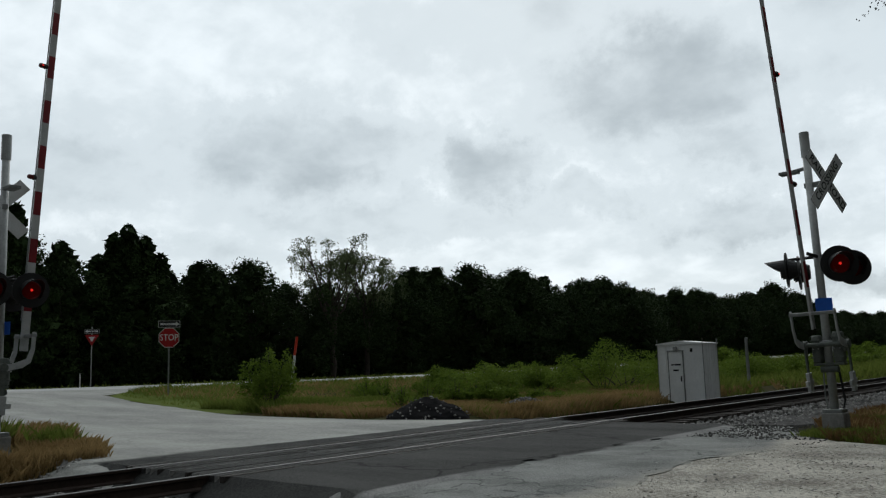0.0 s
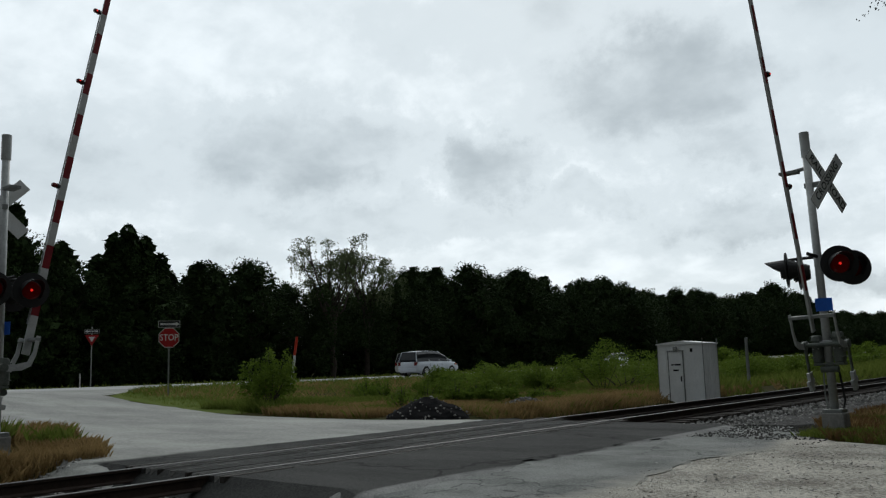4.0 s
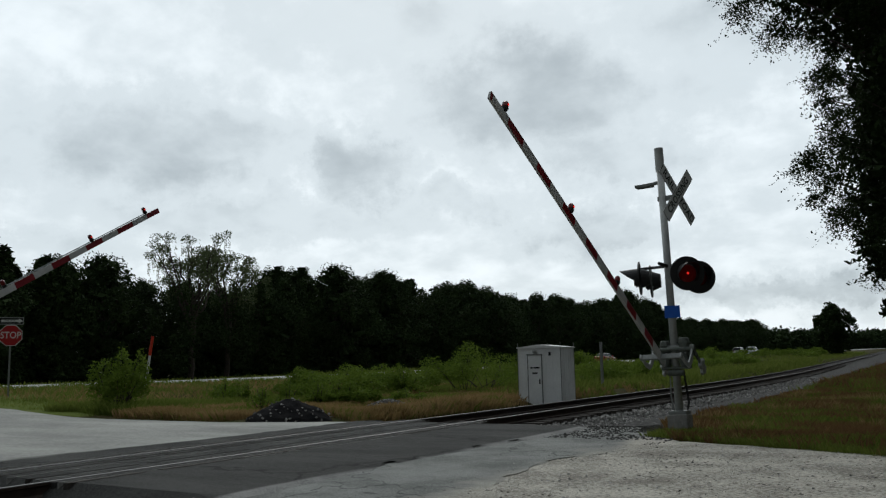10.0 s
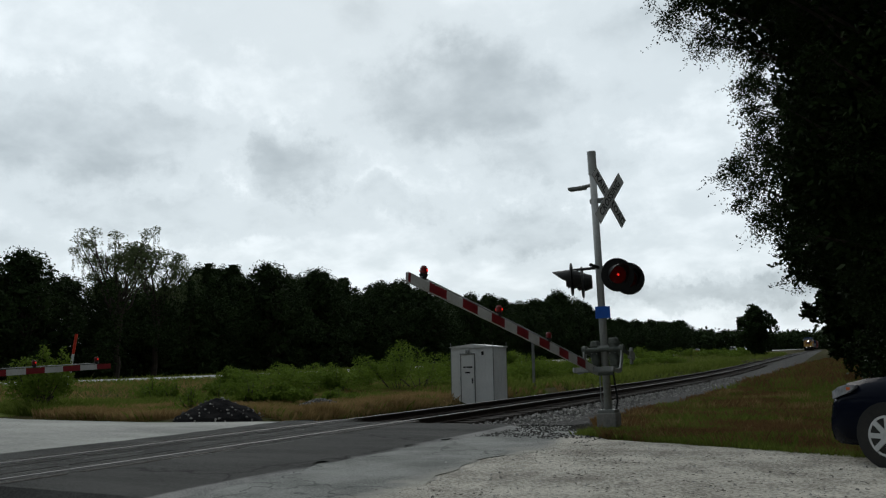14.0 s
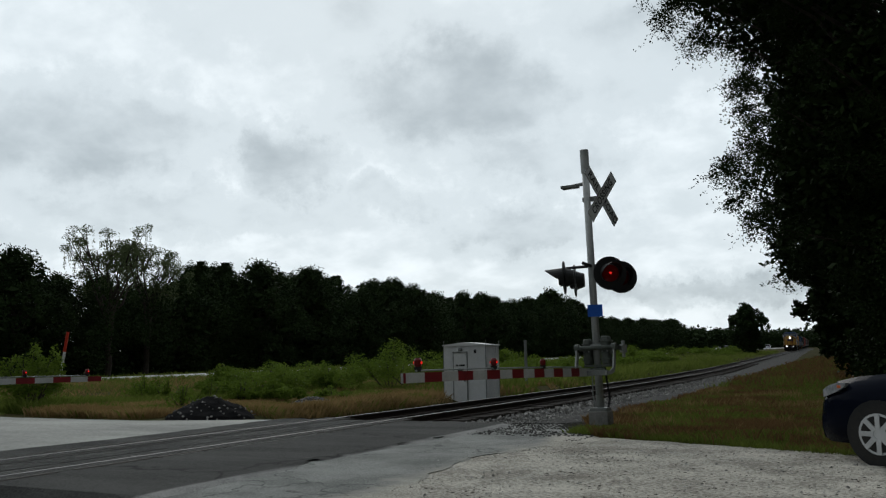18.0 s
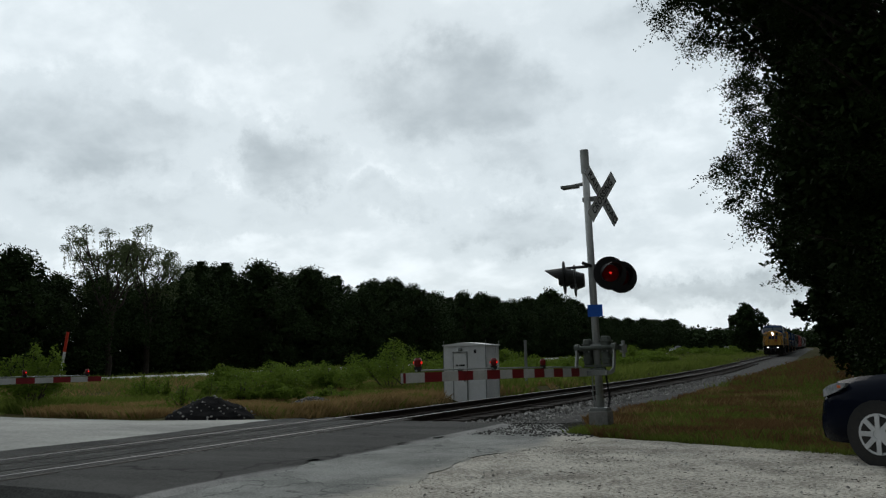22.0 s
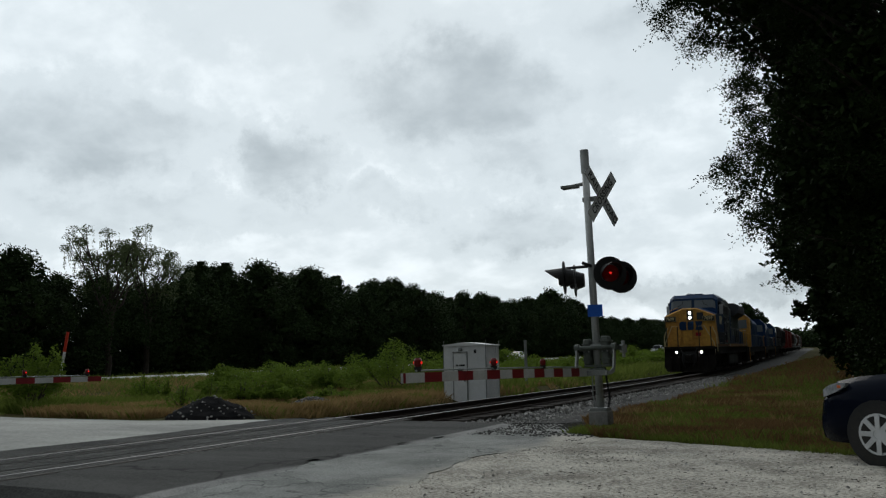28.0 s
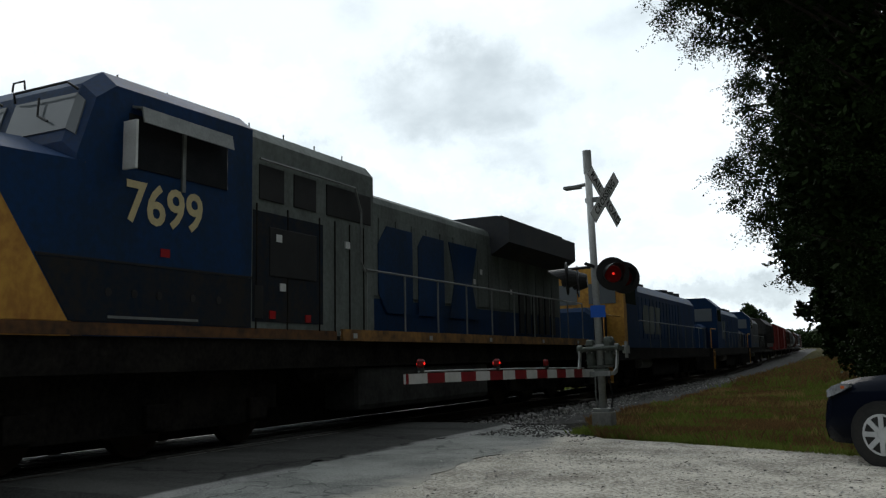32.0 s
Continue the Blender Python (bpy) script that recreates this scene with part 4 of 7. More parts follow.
def build_signs():
    # stop sign
    x, y = -19.6, 17.8
    s = thing("stop_sign", pose(x, y, ground_z(x, y), 0, 0, 62), "red octagonal stop sign with a one-way plate on top", "stop sign")
    part("post", box(B(), -0.03, 0.03, 0.0, 0.03, -0.3, 2.85), "galv", s, "grey steel sign post")
    bm = slab(B(), [(u, 2.20 + w) for u, w in octagon(0.405)], "y", -0.006, 0.0)
    plate = part("stop_plate", bm, "white_sheet", s, "red octagon with white rim")
    bm = slab(B(), [(u, 2.20 + w) for u, w in octagon(0.38)], "y", -0.010, -0.006)
    red = part("stop_face", bm, "red_sheet", plate)
    lettering("STOP", 0.34, "white_sheet", pose(0, -0.012, 2.20, 90, 0, 0) @ Matrix.Diagonal((0.82, 1.0, 1.0, 1.0)), plate, "word", 0.002, bold=0.006)
    one_way(s, 2.72, True, 0.80, 0.26)
    # yield sign across the highway
    x, y = -38.7, 24.4
    s = thing("yield_sign", pose(x, y, ground_z(x, y), 0, 0, 62), "red and white triangular yield sign with a one-way plate", "yield sign")
    part("post", box(B(), -0.03, 0.03, 0.0, 0.03, -0.3, 3.7), "galv_pale", s, "pale steel sign post")
    bm = slab(B(), [(-0.38, 3.24), (0.38, 3.24), (0.0, 2.58)], "y", -0.006, 0.0)
    plate = part("yield_plate", bm, "red_sheet", s)
    bm = slab(B(), [(-0.17, 3.12), (0.17, 3.12), (0.0, 2.83)], "y", -0.010, -0.006)
    part("yield_centre", bm, "white_sheet", plate)
    one_way(s, 3.45, False, 0.80, 0.26)
    x, y = -39.2, 24.0
    s = thing("delineator_post", pose(x, y, ground_z(x, y)), "slim white marker post by the median", "marker post")
    part("post", tube(B(), (0, 0, -0.2), (0, 0, 1.05), 0.04, 0.04, 8), "white_sheet", s)
    # leaning red and white marker
    x, y = -21.2, 25.0
    s = thing("cable_marker", pose(x, y, ground_z(x, y), 0, 0, 40) @ pose(0, 0, 0, 0, 7, 0), "leaning white marker pole with a red upper half", "marker pole")
    part("pole", tube(B(), (0, 0, -0.3), (0, 0, 1.45), 0.055, 0.055, 10), "white_sheet", s)
    part("top", tube(B(), (0, 0, 1.45), (0, 0, 2.3), 0.06, 0.06, 10), mat("orange_red", (0.55, 0.04, 0.012), (0.45, 0.03, 0.012), 0.5), s, "red plastic sleeve")
    # small diamond marker beyond the gate
    x, y = track_x(60) - 9.0, 60.0
    s = thing("diamond_marker", pose(x, y, ground_z(x, y), 0, 0, 30), "small pale diamond sign on a post in tall grass", "sign")
    part("post", tube(B(), (0, 0, -0.2), (0, 0, 1.9), 0.03, 0.03, 6), "galv", s)
    part("plate", slab(B(), [(-0.28, 1.9), (0, 1.62), (0.28, 1.9), (0, 2.18)], "y", -0.04, -0.03), "galv_pale", s)
    # white stake by the far rails
    x, y = track_x(34) - 3.6, 34.0
    s = thing("mile_post", pose(x, y, ground_z(x, y)), "thin grey post beside the line", "post")
    part("post", box(B(), -0.05, 0.05, -0.05, 0.05, -0.2, 2.0, bevel=0.01), "galv", s)


def build_cabinet():
    """The equipment cabinet beside the line."""
    x, y = -2.72, 25.98
    s = thing("relay_cabinet", pose(x, y, ground_z(x, y) - 0.02, 0, 0, 6), "pale grey steel relay cabinet beside the line", "equipment cabinet")
    w, d, h = 1.5, 1.5, 1.74
    s.scale = (1.0, 1.0, 1.2)
    part("plinth", box(B(), -w / 2 - 0.03, w / 2 + 0.03, -0.03, d + 0.03, -0.1, 0.06), "concrete", s)
    part("body", box(B(), -w / 2, w / 2, 0, d, 0.05, h, bevel=0.012), "cabinet", s, "ribbed pale grey steel walls")
    part("roof", slab(B(), [(-w / 2 - 0.03, h), (0, h + 0.07), (w / 2 + 0.03, h), (w / 2 + 0.03, h - 0.03), (-w / 2 - 0.03, h - 0.03)], "y", -0.04, d + 0.04), "cabinet", s)
    for k in range(7):
        part("seam", box(B(), -w / 2 + 0.05 + k * (w - 0.1) / 6 - 0.005, -w / 2 + 0.05 + k * (w - 0.1) / 6 + 0.005, -0.008, 0.0, 0.08, h - 0.05), "cabinet", s)
    for k in range(6):
        part("seam", box(B(), w / 2, w / 2 + 0.012, 0.1 + k * 0.25, 0.125 + k * 0.25, 0.08, h - 0.05), "cabinet", s)
    door = part("door", box(B(), -0.38, 0.08, -0.03, -0.001, 0.12, 1.50, bevel=0.006), "cabinet", s, "steel door with faded writing")
    part("door_frame", box(B(), -0.41, -0.385, -0.022, -0.001, 0.1, 1.54), "galv", s)
    part("door_frame", box(B(), 0.085, 0.11, -0.022, -0.001, 0.1, 1.54), "galv", s)
    part("drip_edge", box(B(), -0.42, 0.12, -0.05, -0.001, 1.53, 1.55), "galv", s)
    part("handle", box(B(), 0.0, 0.035, -0.075, -0.03, 0.72, 0.86, bevel=0.008), "black", door)
    for zz in (0.3, 0.8, 1.3):
        part("hinge", tube(B(), (-0.395, -0.035, zz), (-0.395, -0.035, zz + 0.1), 0.018, 0.018, 8), "galv", door)
    bars = B()
    for zz, ws in ((1.17, ((-0.30, -0.22), (-0.19, 0.02))), (1.02, ((-0.24, -0.06),))):
        for a, b in ws:
            box(bars, a, b, -0.034, -0.03, zz - 0.022, zz + 0.022)
    part("writing_bars", bars, "black", door)
    part("lamp", box(B(), -0.2, -0.08, -0.1, -0.0, 1.57, 1.66, bevel=0.02), "galv_pale", s)
    part("vent", box(B(), 0.34, 0.42, -0.02, 0.0, 1.50, 1.60, bevel=0.005), "black", s)
    for sx in (-w / 2, w / 2):
        for yy in (0.0, d):
            part("corner_rod", tube(B(), (sx, yy, 0.1), (sx, yy, h + 0.12), 0.012, 0.012, 6), "galv", s)


right_signal, right_gate = crossing_signal(pose(5.31, 14.46, -0.02, -0.8, -1.6, 0), -1, 6.75,
                                           "steel crossing signal mast with crossbuck, red lights and gate", ("lens_lit", "lens_dark"), ("lens_dark", "lens_dark"), 4.93)
left_signal, left_gate = crossing_signal(pose(-4.85, 5.75, -0.02, 0, 0.6, 180), -1, 7.05,
                                         "steel crossing signal mast seen from behind, beside the line", ("lens_dark", "lens_dark"), ("lens_lit", "lens_lit"), 5.25, -90, 84, (0.745, 0.46))
build_signs()
build_cabinet()

# ---- trees, bushes, grass ----
def leaves(verts, faces, r, centre, radii, n, size, droop=0.0):
    """n small bent leaves or leaf clumps on and in an ellipsoid."""
    for _ in range(n):
        d = V3((r.gauss(0, 1), r.gauss(0, 1), r.gauss(0, 1))).normalized()
        k = r.uniform(0.45, 1.0) ** 0.6 * r.uniform(0.85, 1.12)
        c = V3((centre[0] + d.x * radii[0] * k, centre[1] + d.y * radii[1] * k, centre[2] + d.z * radii[2] * k - droop * r.random()))
        a = V3((r.gauss(0, 1), r.gauss(0, 1), r.gauss(0, 0.7))).normalized()
        b = a.cross(V3((r.gauss(0, 1), r.gauss(0, 1), r.gauss(0, 1)))).normalized()
        s = size * r.uniform(0.6, 1.35)
        i = len(verts)
        verts += [c - a * s, c + b * s * 0.55, c + a * s, c - b * s * 0.55]
        faces.append((i, i + 1, i + 2, i + 3))


def limb(bm, p, q, r0, r1, r, n=4, wob=0.12):
    """A tapered, slightly crooked limb."""
    p, q = V3(p), V3(q)
    L = (q - p).length
    last, lr = p, r0
    for i in range(1, n + 1):
        k = i / n
        c = p.lerp(q, k) + (V3((r.uniform(-1, 1), r.uniform(-1, 1), r.uniform(-0.5, 0.5))) * wob * L / n if i < n else V3((0, 0, 0)))
        nr = r0 + (r1 - r0) * k
        tube(bm, last, c, lr, nr, 7, False)
        last, lr = c, nr


def tree_data(seed, height, spread, clumps, per, size, low, shape="round", trunk_r=0.22):
    """Trunk bmesh and crown geometry of one tree, base at the origin."""
    r = random.Random(seed)
    bm = B()
    top = height * 0.72
    core = 0.55
    limb(bm, (0, 0, -0.3), (r.uniform(-0.4, 0.4), r.uniform(-0.4, 0.4), top), trunk_r, trunk_r * 0.35, r, 6, 0.06)
    verts, faces = [], []
    for i in range(clumps):
        k = (i + 0.5) / clumps
        z = low + (height - low) * (k ** 0.9)
        if shape == "cone":
            w = spread * (1.05 - (z - low) / (height - low)) ** 0.8 * r.uniform(0.5, 1.0)
        else:
            w = spread * math.sqrt(max(0.02, 1 - abs(2 * (z - low) / (height - low) - 0.85) ** 2.4)) * r.uniform(0.35, 1.0)
        a = i * 2.39996 + r.uniform(-0.5, 0.5)
        c = (math.cos(a) * w, math.sin(a) * w, z + r.uniform(-0.3, 0.3))
        if i % 2 == 0:
            limb(bm, (0, 0, max(0.8, z * 0.6)), c, trunk_r * 0.4, 0.02, r, 3)
        rr = spread * (r.uniform(0.17, 0.36) if shape != "cone" else r.uniform(0.12, 0.26))
        leaves(verts, faces, r, c, (rr, rr, rr * r.uniform(0.6, 0.95)), per, size)
        leaves(verts, faces, r, (c[0] * 0.55, c[1] * 0.55, z), (spread * 0.3, spread * 0.3, height * 0.06), 9, core)
    for i in range(64):                         # loose twigs round the outline
        a, k = r.uniform(0, 6.28), r.uniform(0.45, 1.0) ** 0.7
        z = low + (height - low) * k
        w = spread * (math.sqrt(max(0.03, 1 - (2 * k - 0.9) ** 2)) if shape != "cone" else (1.05 - k)) * r.uniform(0.75, 1.05)
        rr = r.uniform(0.25, 0.6)
        leaves(verts, faces, r, (math.cos(a) * w, math.sin(a) * w, z + r.uniform(0.1, 0.7)), (rr, rr, rr * 1.1), 40, size * 0.9)
    return bm, verts, faces


def plant(name, m, label, category, data, leaf, group=""):
    bm, verts, faces = data
    t = thing(name, m, label, category, group)
    part("trunk", bm, "bark", t)
    mesh_from("crown", verts, faces, leaf, t)
    return t


def build_treeline():
    protos = []
    for seed, h, sp, cl, shape in ((1, 12.3, 5.0, 34, "round"), (2, 11.5, 5.6, 34, "round"), (3, 13.0, 2.7, 52, "cone"), (4, 12.0, 4.8, 32, "round"), (5, 11.0, 5.4, 32, "round")):
        data = tree_data(seed, h, sp, cl * 2, 190, 0.13, 0.4, shape)
        protos.append((h + 0.8, plant("tree", pose(-58 - seed, -60 - 9 * seed, 0.4), "dark green broadleaf tree in the wood beyond the highway" if shape != "cone" else "dark pointed cedar in the wood beyond the highway", "tree", data, "oak_far", "wood beyond the highway")))
    r = random.Random(21)

    def top(y):
        return float(np.interp(y, (-40, 10, 26, 30, 33, 39, 43, 47, 52, 58, 70, 72, 78, 87, 96, 101, 104, 109, 114, 119, 125, 141, 160, 176, 188, 200, 214, 224, 283, 330),
                               (13, 13, 13.2, 11.3, 10.5, 10.6, 11.1, 11.8, 12.3, 10.6, 10.6, 12.6, 13.0, 12.7, 13.3, 12.2, 11.0, 12.6, 13.4, 13.2, 12.3, 12.6, 12.8, 13.3, 16.0, 14.5, 11.8, 10.6, 11.6, 13)))
    y = -34.0
    while y < 330:
        step = 4.3 if y < 120 else 7.5
        for row, x in enumerate((-56.5, -61.5)):
            if 53.5 < y < 66 and row == 0:
                continue
            px, py = x + r.uniform(-1.4, 1.4), y + r.uniform(-1.0, 1.0) + row * 2.2
            kind = r.choice((0, 1, 3, 4)) if y > 45 or row else r.choice((0, 1, 2, 3))
            h, proto = protos[kind]
            k = top(py) / h * r.uniform(0.93, 1.02) * (0.95 if row else 1.0)
            o = copy_thing(proto, pose(px, py, ground_z(px, py) - 0.1, 0, 0, r.uniform(0, 360)))
            w = max(0.9, k)
            o.scale = (w * r.uniform(0.9, 1.1), w * r.uniform(0.9, 1.1), k)
        y += step * r.uniform(0.85, 1.15)
    # the cluster of cedars that stands above the rest
    for y, h in ((30.2, 11.4), (33.2, 10.6), (34.6, 12.5), (35.8, 13.3), (37.3, 12.5), (38.6, 11.2), (42.4, 10.7), (26.6, 14.0)):
        o = copy_thing(protos[2][1], pose(-55.4, y, ground_z(-55.4, y) - 0.1, 0, 0, r.uniform(0, 360)))
        o.scale = (0.85, 0.85, h / 13.6)
    # shrubs under the wood's edge
    verts, faces = [], []
    for i in range(1100):
        x, y = r.uniform(-67, -62), -40 + i * 0.35
        leaves(verts, faces, r, (x, y, ground_z(x, y) + r.uniform(0.3, 5.5)), (1.4, 1.4, 1.8), 30, 0.55)
    for i in range(260):
        x, y = r.uniform(-56.5, -54.0), -30 + i * 0.9
        h = r.uniform(0.6, 2.0)
        leaves(verts, faces, r, (x, y, ground_z(x, y) + h * 0.5), (1.0, 0.9, h * 0.6), 40, 0.2)
    tagged(mesh_from("undergrowth", verts, faces, "oak_far"), "dark shrubs under the trees of the wood", "undergrowth", kind="stuff")
    # far wood that closes the view
    r = random.Random(5)
    verts, faces = [], []
    for i in range(240):
        k = i / 240
        x, y = -64 - 60 * k + r.uniform(-4, 4) + 130 * k * k, 300 + 300 * k + r.uniform(-10, 10)
        z = ground_z(x, min(y, 600))
        leaves(verts, faces, r, (x, y, z + 5), (5, 5, 6.0 * r.uniform(0.8, 1.15)), 150, 0.8)
    for i in range(90):
        x, y = r.uniform(-60, 60), r.uniform(560, 600)
        leaves(verts, faces, r, (x, y, ground_z(x, y) + 4), (7, 5, 5.5 * r.uniform(0.7, 1.2)), 170, 0.8)
    tagged(mesh_from("far_wood", verts, faces, "oak_far"), "distant dark wood along the horizon", "wood", kind="stuff")


def moss_tree(x, y, h, seed, label):
    """An open crown with bare limbs and hanging moss."""
    r = random.Random(seed)
    t = thing("moss_tree", pose(x, y, ground_z(x, y)), label, "tree")
    bm = B()
    verts, faces = [], []
    hang, hfaces = [], []
    limb(bm, (0, 0, -0.3), (0.3, 0.2, h * 0.55), 0.3, 0.2, r, 5, 0.08)
    for i in range(15):
        a = i * 2.4 + r.uniform(-0.4, 0.4)
        z0 = h * r.uniform(0.25, 0.55)
        w = r.uniform(1.6, 4.2)
        q = (math.cos(a) * w, math.sin(a) * w, h * r.uniform(0.62, 1.0))
        limb(bm, (0.2, 0.1, z0), q, 0.13, 0.03, r, 5, 0.25)
        for j in range(5):
            c = (q[0] + r.uniform(-1, 1), q[1] + r.uniform(-1, 1), q[2] + r.uniform(-1.0, 0.5))
            limb(bm, V3(q).lerp(V3((0.2, 0.1, z0)), 0.25), c, 0.04, 0.012, r, 2, 0.2)
            leaves(verts, faces, r, c, (0.6, 0.6, 0.4), 90, 0.09)
            for _ in range(3):
                hx, hy = c[0] + r.uniform(-0.6, 0.6), c[1] + r.uniform(-0.6, 0.6)
                leaves(hang, hfaces, r, (hx, hy, c[2] - 0.9), (0.12, 0.12, 1.1), 30, 0.075)
    under, ufaces = [], []
    for i in range(26):
        a, w = r.uniform(0, 6.28), r.uniform(0.5, 3.2)
        leaves(under, ufaces, r, (math.cos(a) * w, math.sin(a) * w, r.uniform(1.2, h * 0.62)), (0.9, 0.9, 1.1), 170, 0.13)
    mesh_from("lower_crown", under, ufaces, "oak_far", t, "dark green lower growth")
    part("trunk", bm, "bark", t)
    mesh_from("crown", verts, faces, "pale_leaf", t)
    mesh_from("hanging_moss", hang, hfaces, "pale_leaf", t, "grey-green hanging moss")


def sprays(verts, faces, r, c, reach, n, size):
    """Twigs with leaves along them, hanging outwards from a clump."""
    for _ in range(n):
        d = V3((r.gauss(-0.15, 1), r.gauss(0, 1), r.gauss(-0.15, 0.7))).normalized()
        length = reach * r.uniform(0.7, 1.5)
        for i in range(26):
            k = (i + r.random()) / 26
            p = V3(c) + d * length * k + V3((r.gauss(0, 0.045), r.gauss(0, 0.045), r.gauss(0, 0.045) - 0.22 * length * k * k)) * (1.3 - 0.6 * k)
            a = (d + V3((r.gauss(0, 0.8), r.gauss(0, 0.8), r.gauss(0, 0.8)))).normalized()
            b = a.cross(V3((r.gauss(0, 1), r.gauss(0, 1), r.gauss(0, 1)))).normalized()
            s = size * r.uniform(0.7, 1.3)
            j = len(verts)
            verts += [p - a * s, p + b * s * 0.5, p + a * s, p - b * s * 0.5]
            faces.append((j, j + 1, j + 2, j + 3))


def near_oak(x, y, seed, clumps, per, size, h, spread, reach):
    """A big dark oak at the edge of the lot, with branches over the verge."""
    r = random.Random(seed)
    t = thing("oak_tree", pose(x, y, ground_z(x, y)), "large dark evergreen oak with dense foliage down to the ground", "tree", "oaks beside the lot")
    bm = B()
    verts, faces = [], []
    limb(bm, (0, 0, -0.3), (0.2, 0.3, h * 0.6), 0.42, 0.22, r, 6, 0.05)
    for i in range(clumps):
        k = (i + 0.5) / clumps
        z = 0.4 + (h - 0.4) * k
        lean = reach(z)
        a = i * 2.39996
        w = spread * r.uniform(0.35, 1.0)
        cx = math.cos(a) * w
        if cx < 0:
            cx = -math.sqrt(-cx / spread) * lean
        c = (cx, math.sin(a) * w, z + r.uniform(-0.4, 0.4))
        if i % 3 == 0:
            limb(bm, (0.1, 0.1, max(0.6, z * 0.55)), c, 0.12, 0.015, r, 4, 0.15)
        rr = r.uniform(0.38, 0.8)
        leaves(verts, faces, r, c, (rr * 0.72, rr * 0.72, rr * 0.6), per // 2, size, 0.2)
        sprays(verts, faces, r, c, rr, per // 40, size)
        leaves(verts, faces, r, (c[0] * 0.84 + 0.3, c[1] * 0.85, c[2]), (0.8, 1.0, 0.8), per // 4, size * 3.2)
    part("trunk", bm, "bark", t)
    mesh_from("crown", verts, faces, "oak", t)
    return t


def bush(x, y, h, w, n, size, seed, leaf="bush_leaf", label="leafy green roadside bush"):
    r = random.Random(seed)
    t = thing("bush", pose(x, y, ground_z(x, y)), label, "bush", "roadside bushes")
    bm = B()
    verts, faces = [], []
    for i in range(11):
        a, k = r.uniform(0, 6.28), r.uniform(0.1, 1.0)
        q = (math.cos(a) * w * k, math.sin(a) * w * k, h * r.uniform(0.55, 1.0) * (1.05 - 0.4 * k))
        limb(bm, (q[0] * 0.15, q[1] * 0.15, 0), q, 0.02, 0.005, r, 3)
        leaves(verts, faces, r, (q[0], q[1], q[2] * 0.72), (w * 0.3, w * 0.3, q[2] * 0.36), n // 11, size)
    part("stem_tangle", bm, "bark", t)
    mesh_from("foliage", verts, faces, leaf, t)
    return t


def build_oaks():
    def edge(z):
        return float(np.interp(z, (0.5, 1.9, 2.7, 3.9, 4.7, 6.1, 8.6, 9.4, 10.4, 14), (3.6, 4.0, 4.7, 6.0, 6.9, 7.0, 6.5, 6.7, 8.7, 8.9)))
    near_oak(13.2, 24.0, 3, 700, 520, 0.036, 14.0, 6.0, edge)
    near_oak(12.5, 33.0, 9, 120, 300, 0.11, 15.0, 6.0, lambda z: 3.8 + 2.4 * smooth01(1.5, 4.5, z))
    o = near_oak(12.0, 43.0, 12, 80, 200, 0.16, 14.0, 6.0, lambda z: 4.6 + 1.5 * smooth01(1.5, 5.0, z))
    r = random.Random(2)
    for i in range(22):
        y = 53 + i * 8.0
        x = track_x(y) + 13.4 + r.uniform(-0.8, 0.8)
        k = copy_thing(o, pose(x, y, ground_z(x, y) - 0.2, 0, 0, r.uniform(-25, 25)))
        k.scale = (r.uniform(0.9, 1.1), 1.1, r.uniform(0.8, 1.0))
    # unseen oaks added behind the lot block sky light and close the place
    for i in range(9):
        x, y = 20 + i * 1.5, 28 - i * 6.5
        k = copy_thing(o, pose(x, y, ground_z(x, y) - 0.2, 0, 0, i * 40))
        k.scale = (1.0, 1.0, 1.0)
    # dark shrubs added for the deep shade under the oaks; they close the foot
    for i, (x, y, h, w) in enumerate(((10.6, 19.0, 2.2, 1.1), (10.4, 23.5, 2.6, 1.3), (10.2, 28.0, 2.8, 1.4), (11.0, 16.4, 1.9, 1.0), (10.0, 34.0, 2.8, 1.6), (11.0, 25.5, 3.0, 1.5), (12.0, 17.5, 2.6, 1.4))):
        bush(x, y, h, w, 2600, 0.07, 70 + i, "oak", "added dark shrub filling the deep shade under the oaks")
    # one tree alone on the far side of the line
    x, y = -13.8, 190.0
    data = tree_data(31, 9.8, 4.0, 60, 110, 0.26, 0.6)
    plant("round_tree", pose(x, y, ground_z(x, y)), "single round dark tree beside the line", "tree", data, "oak_far")


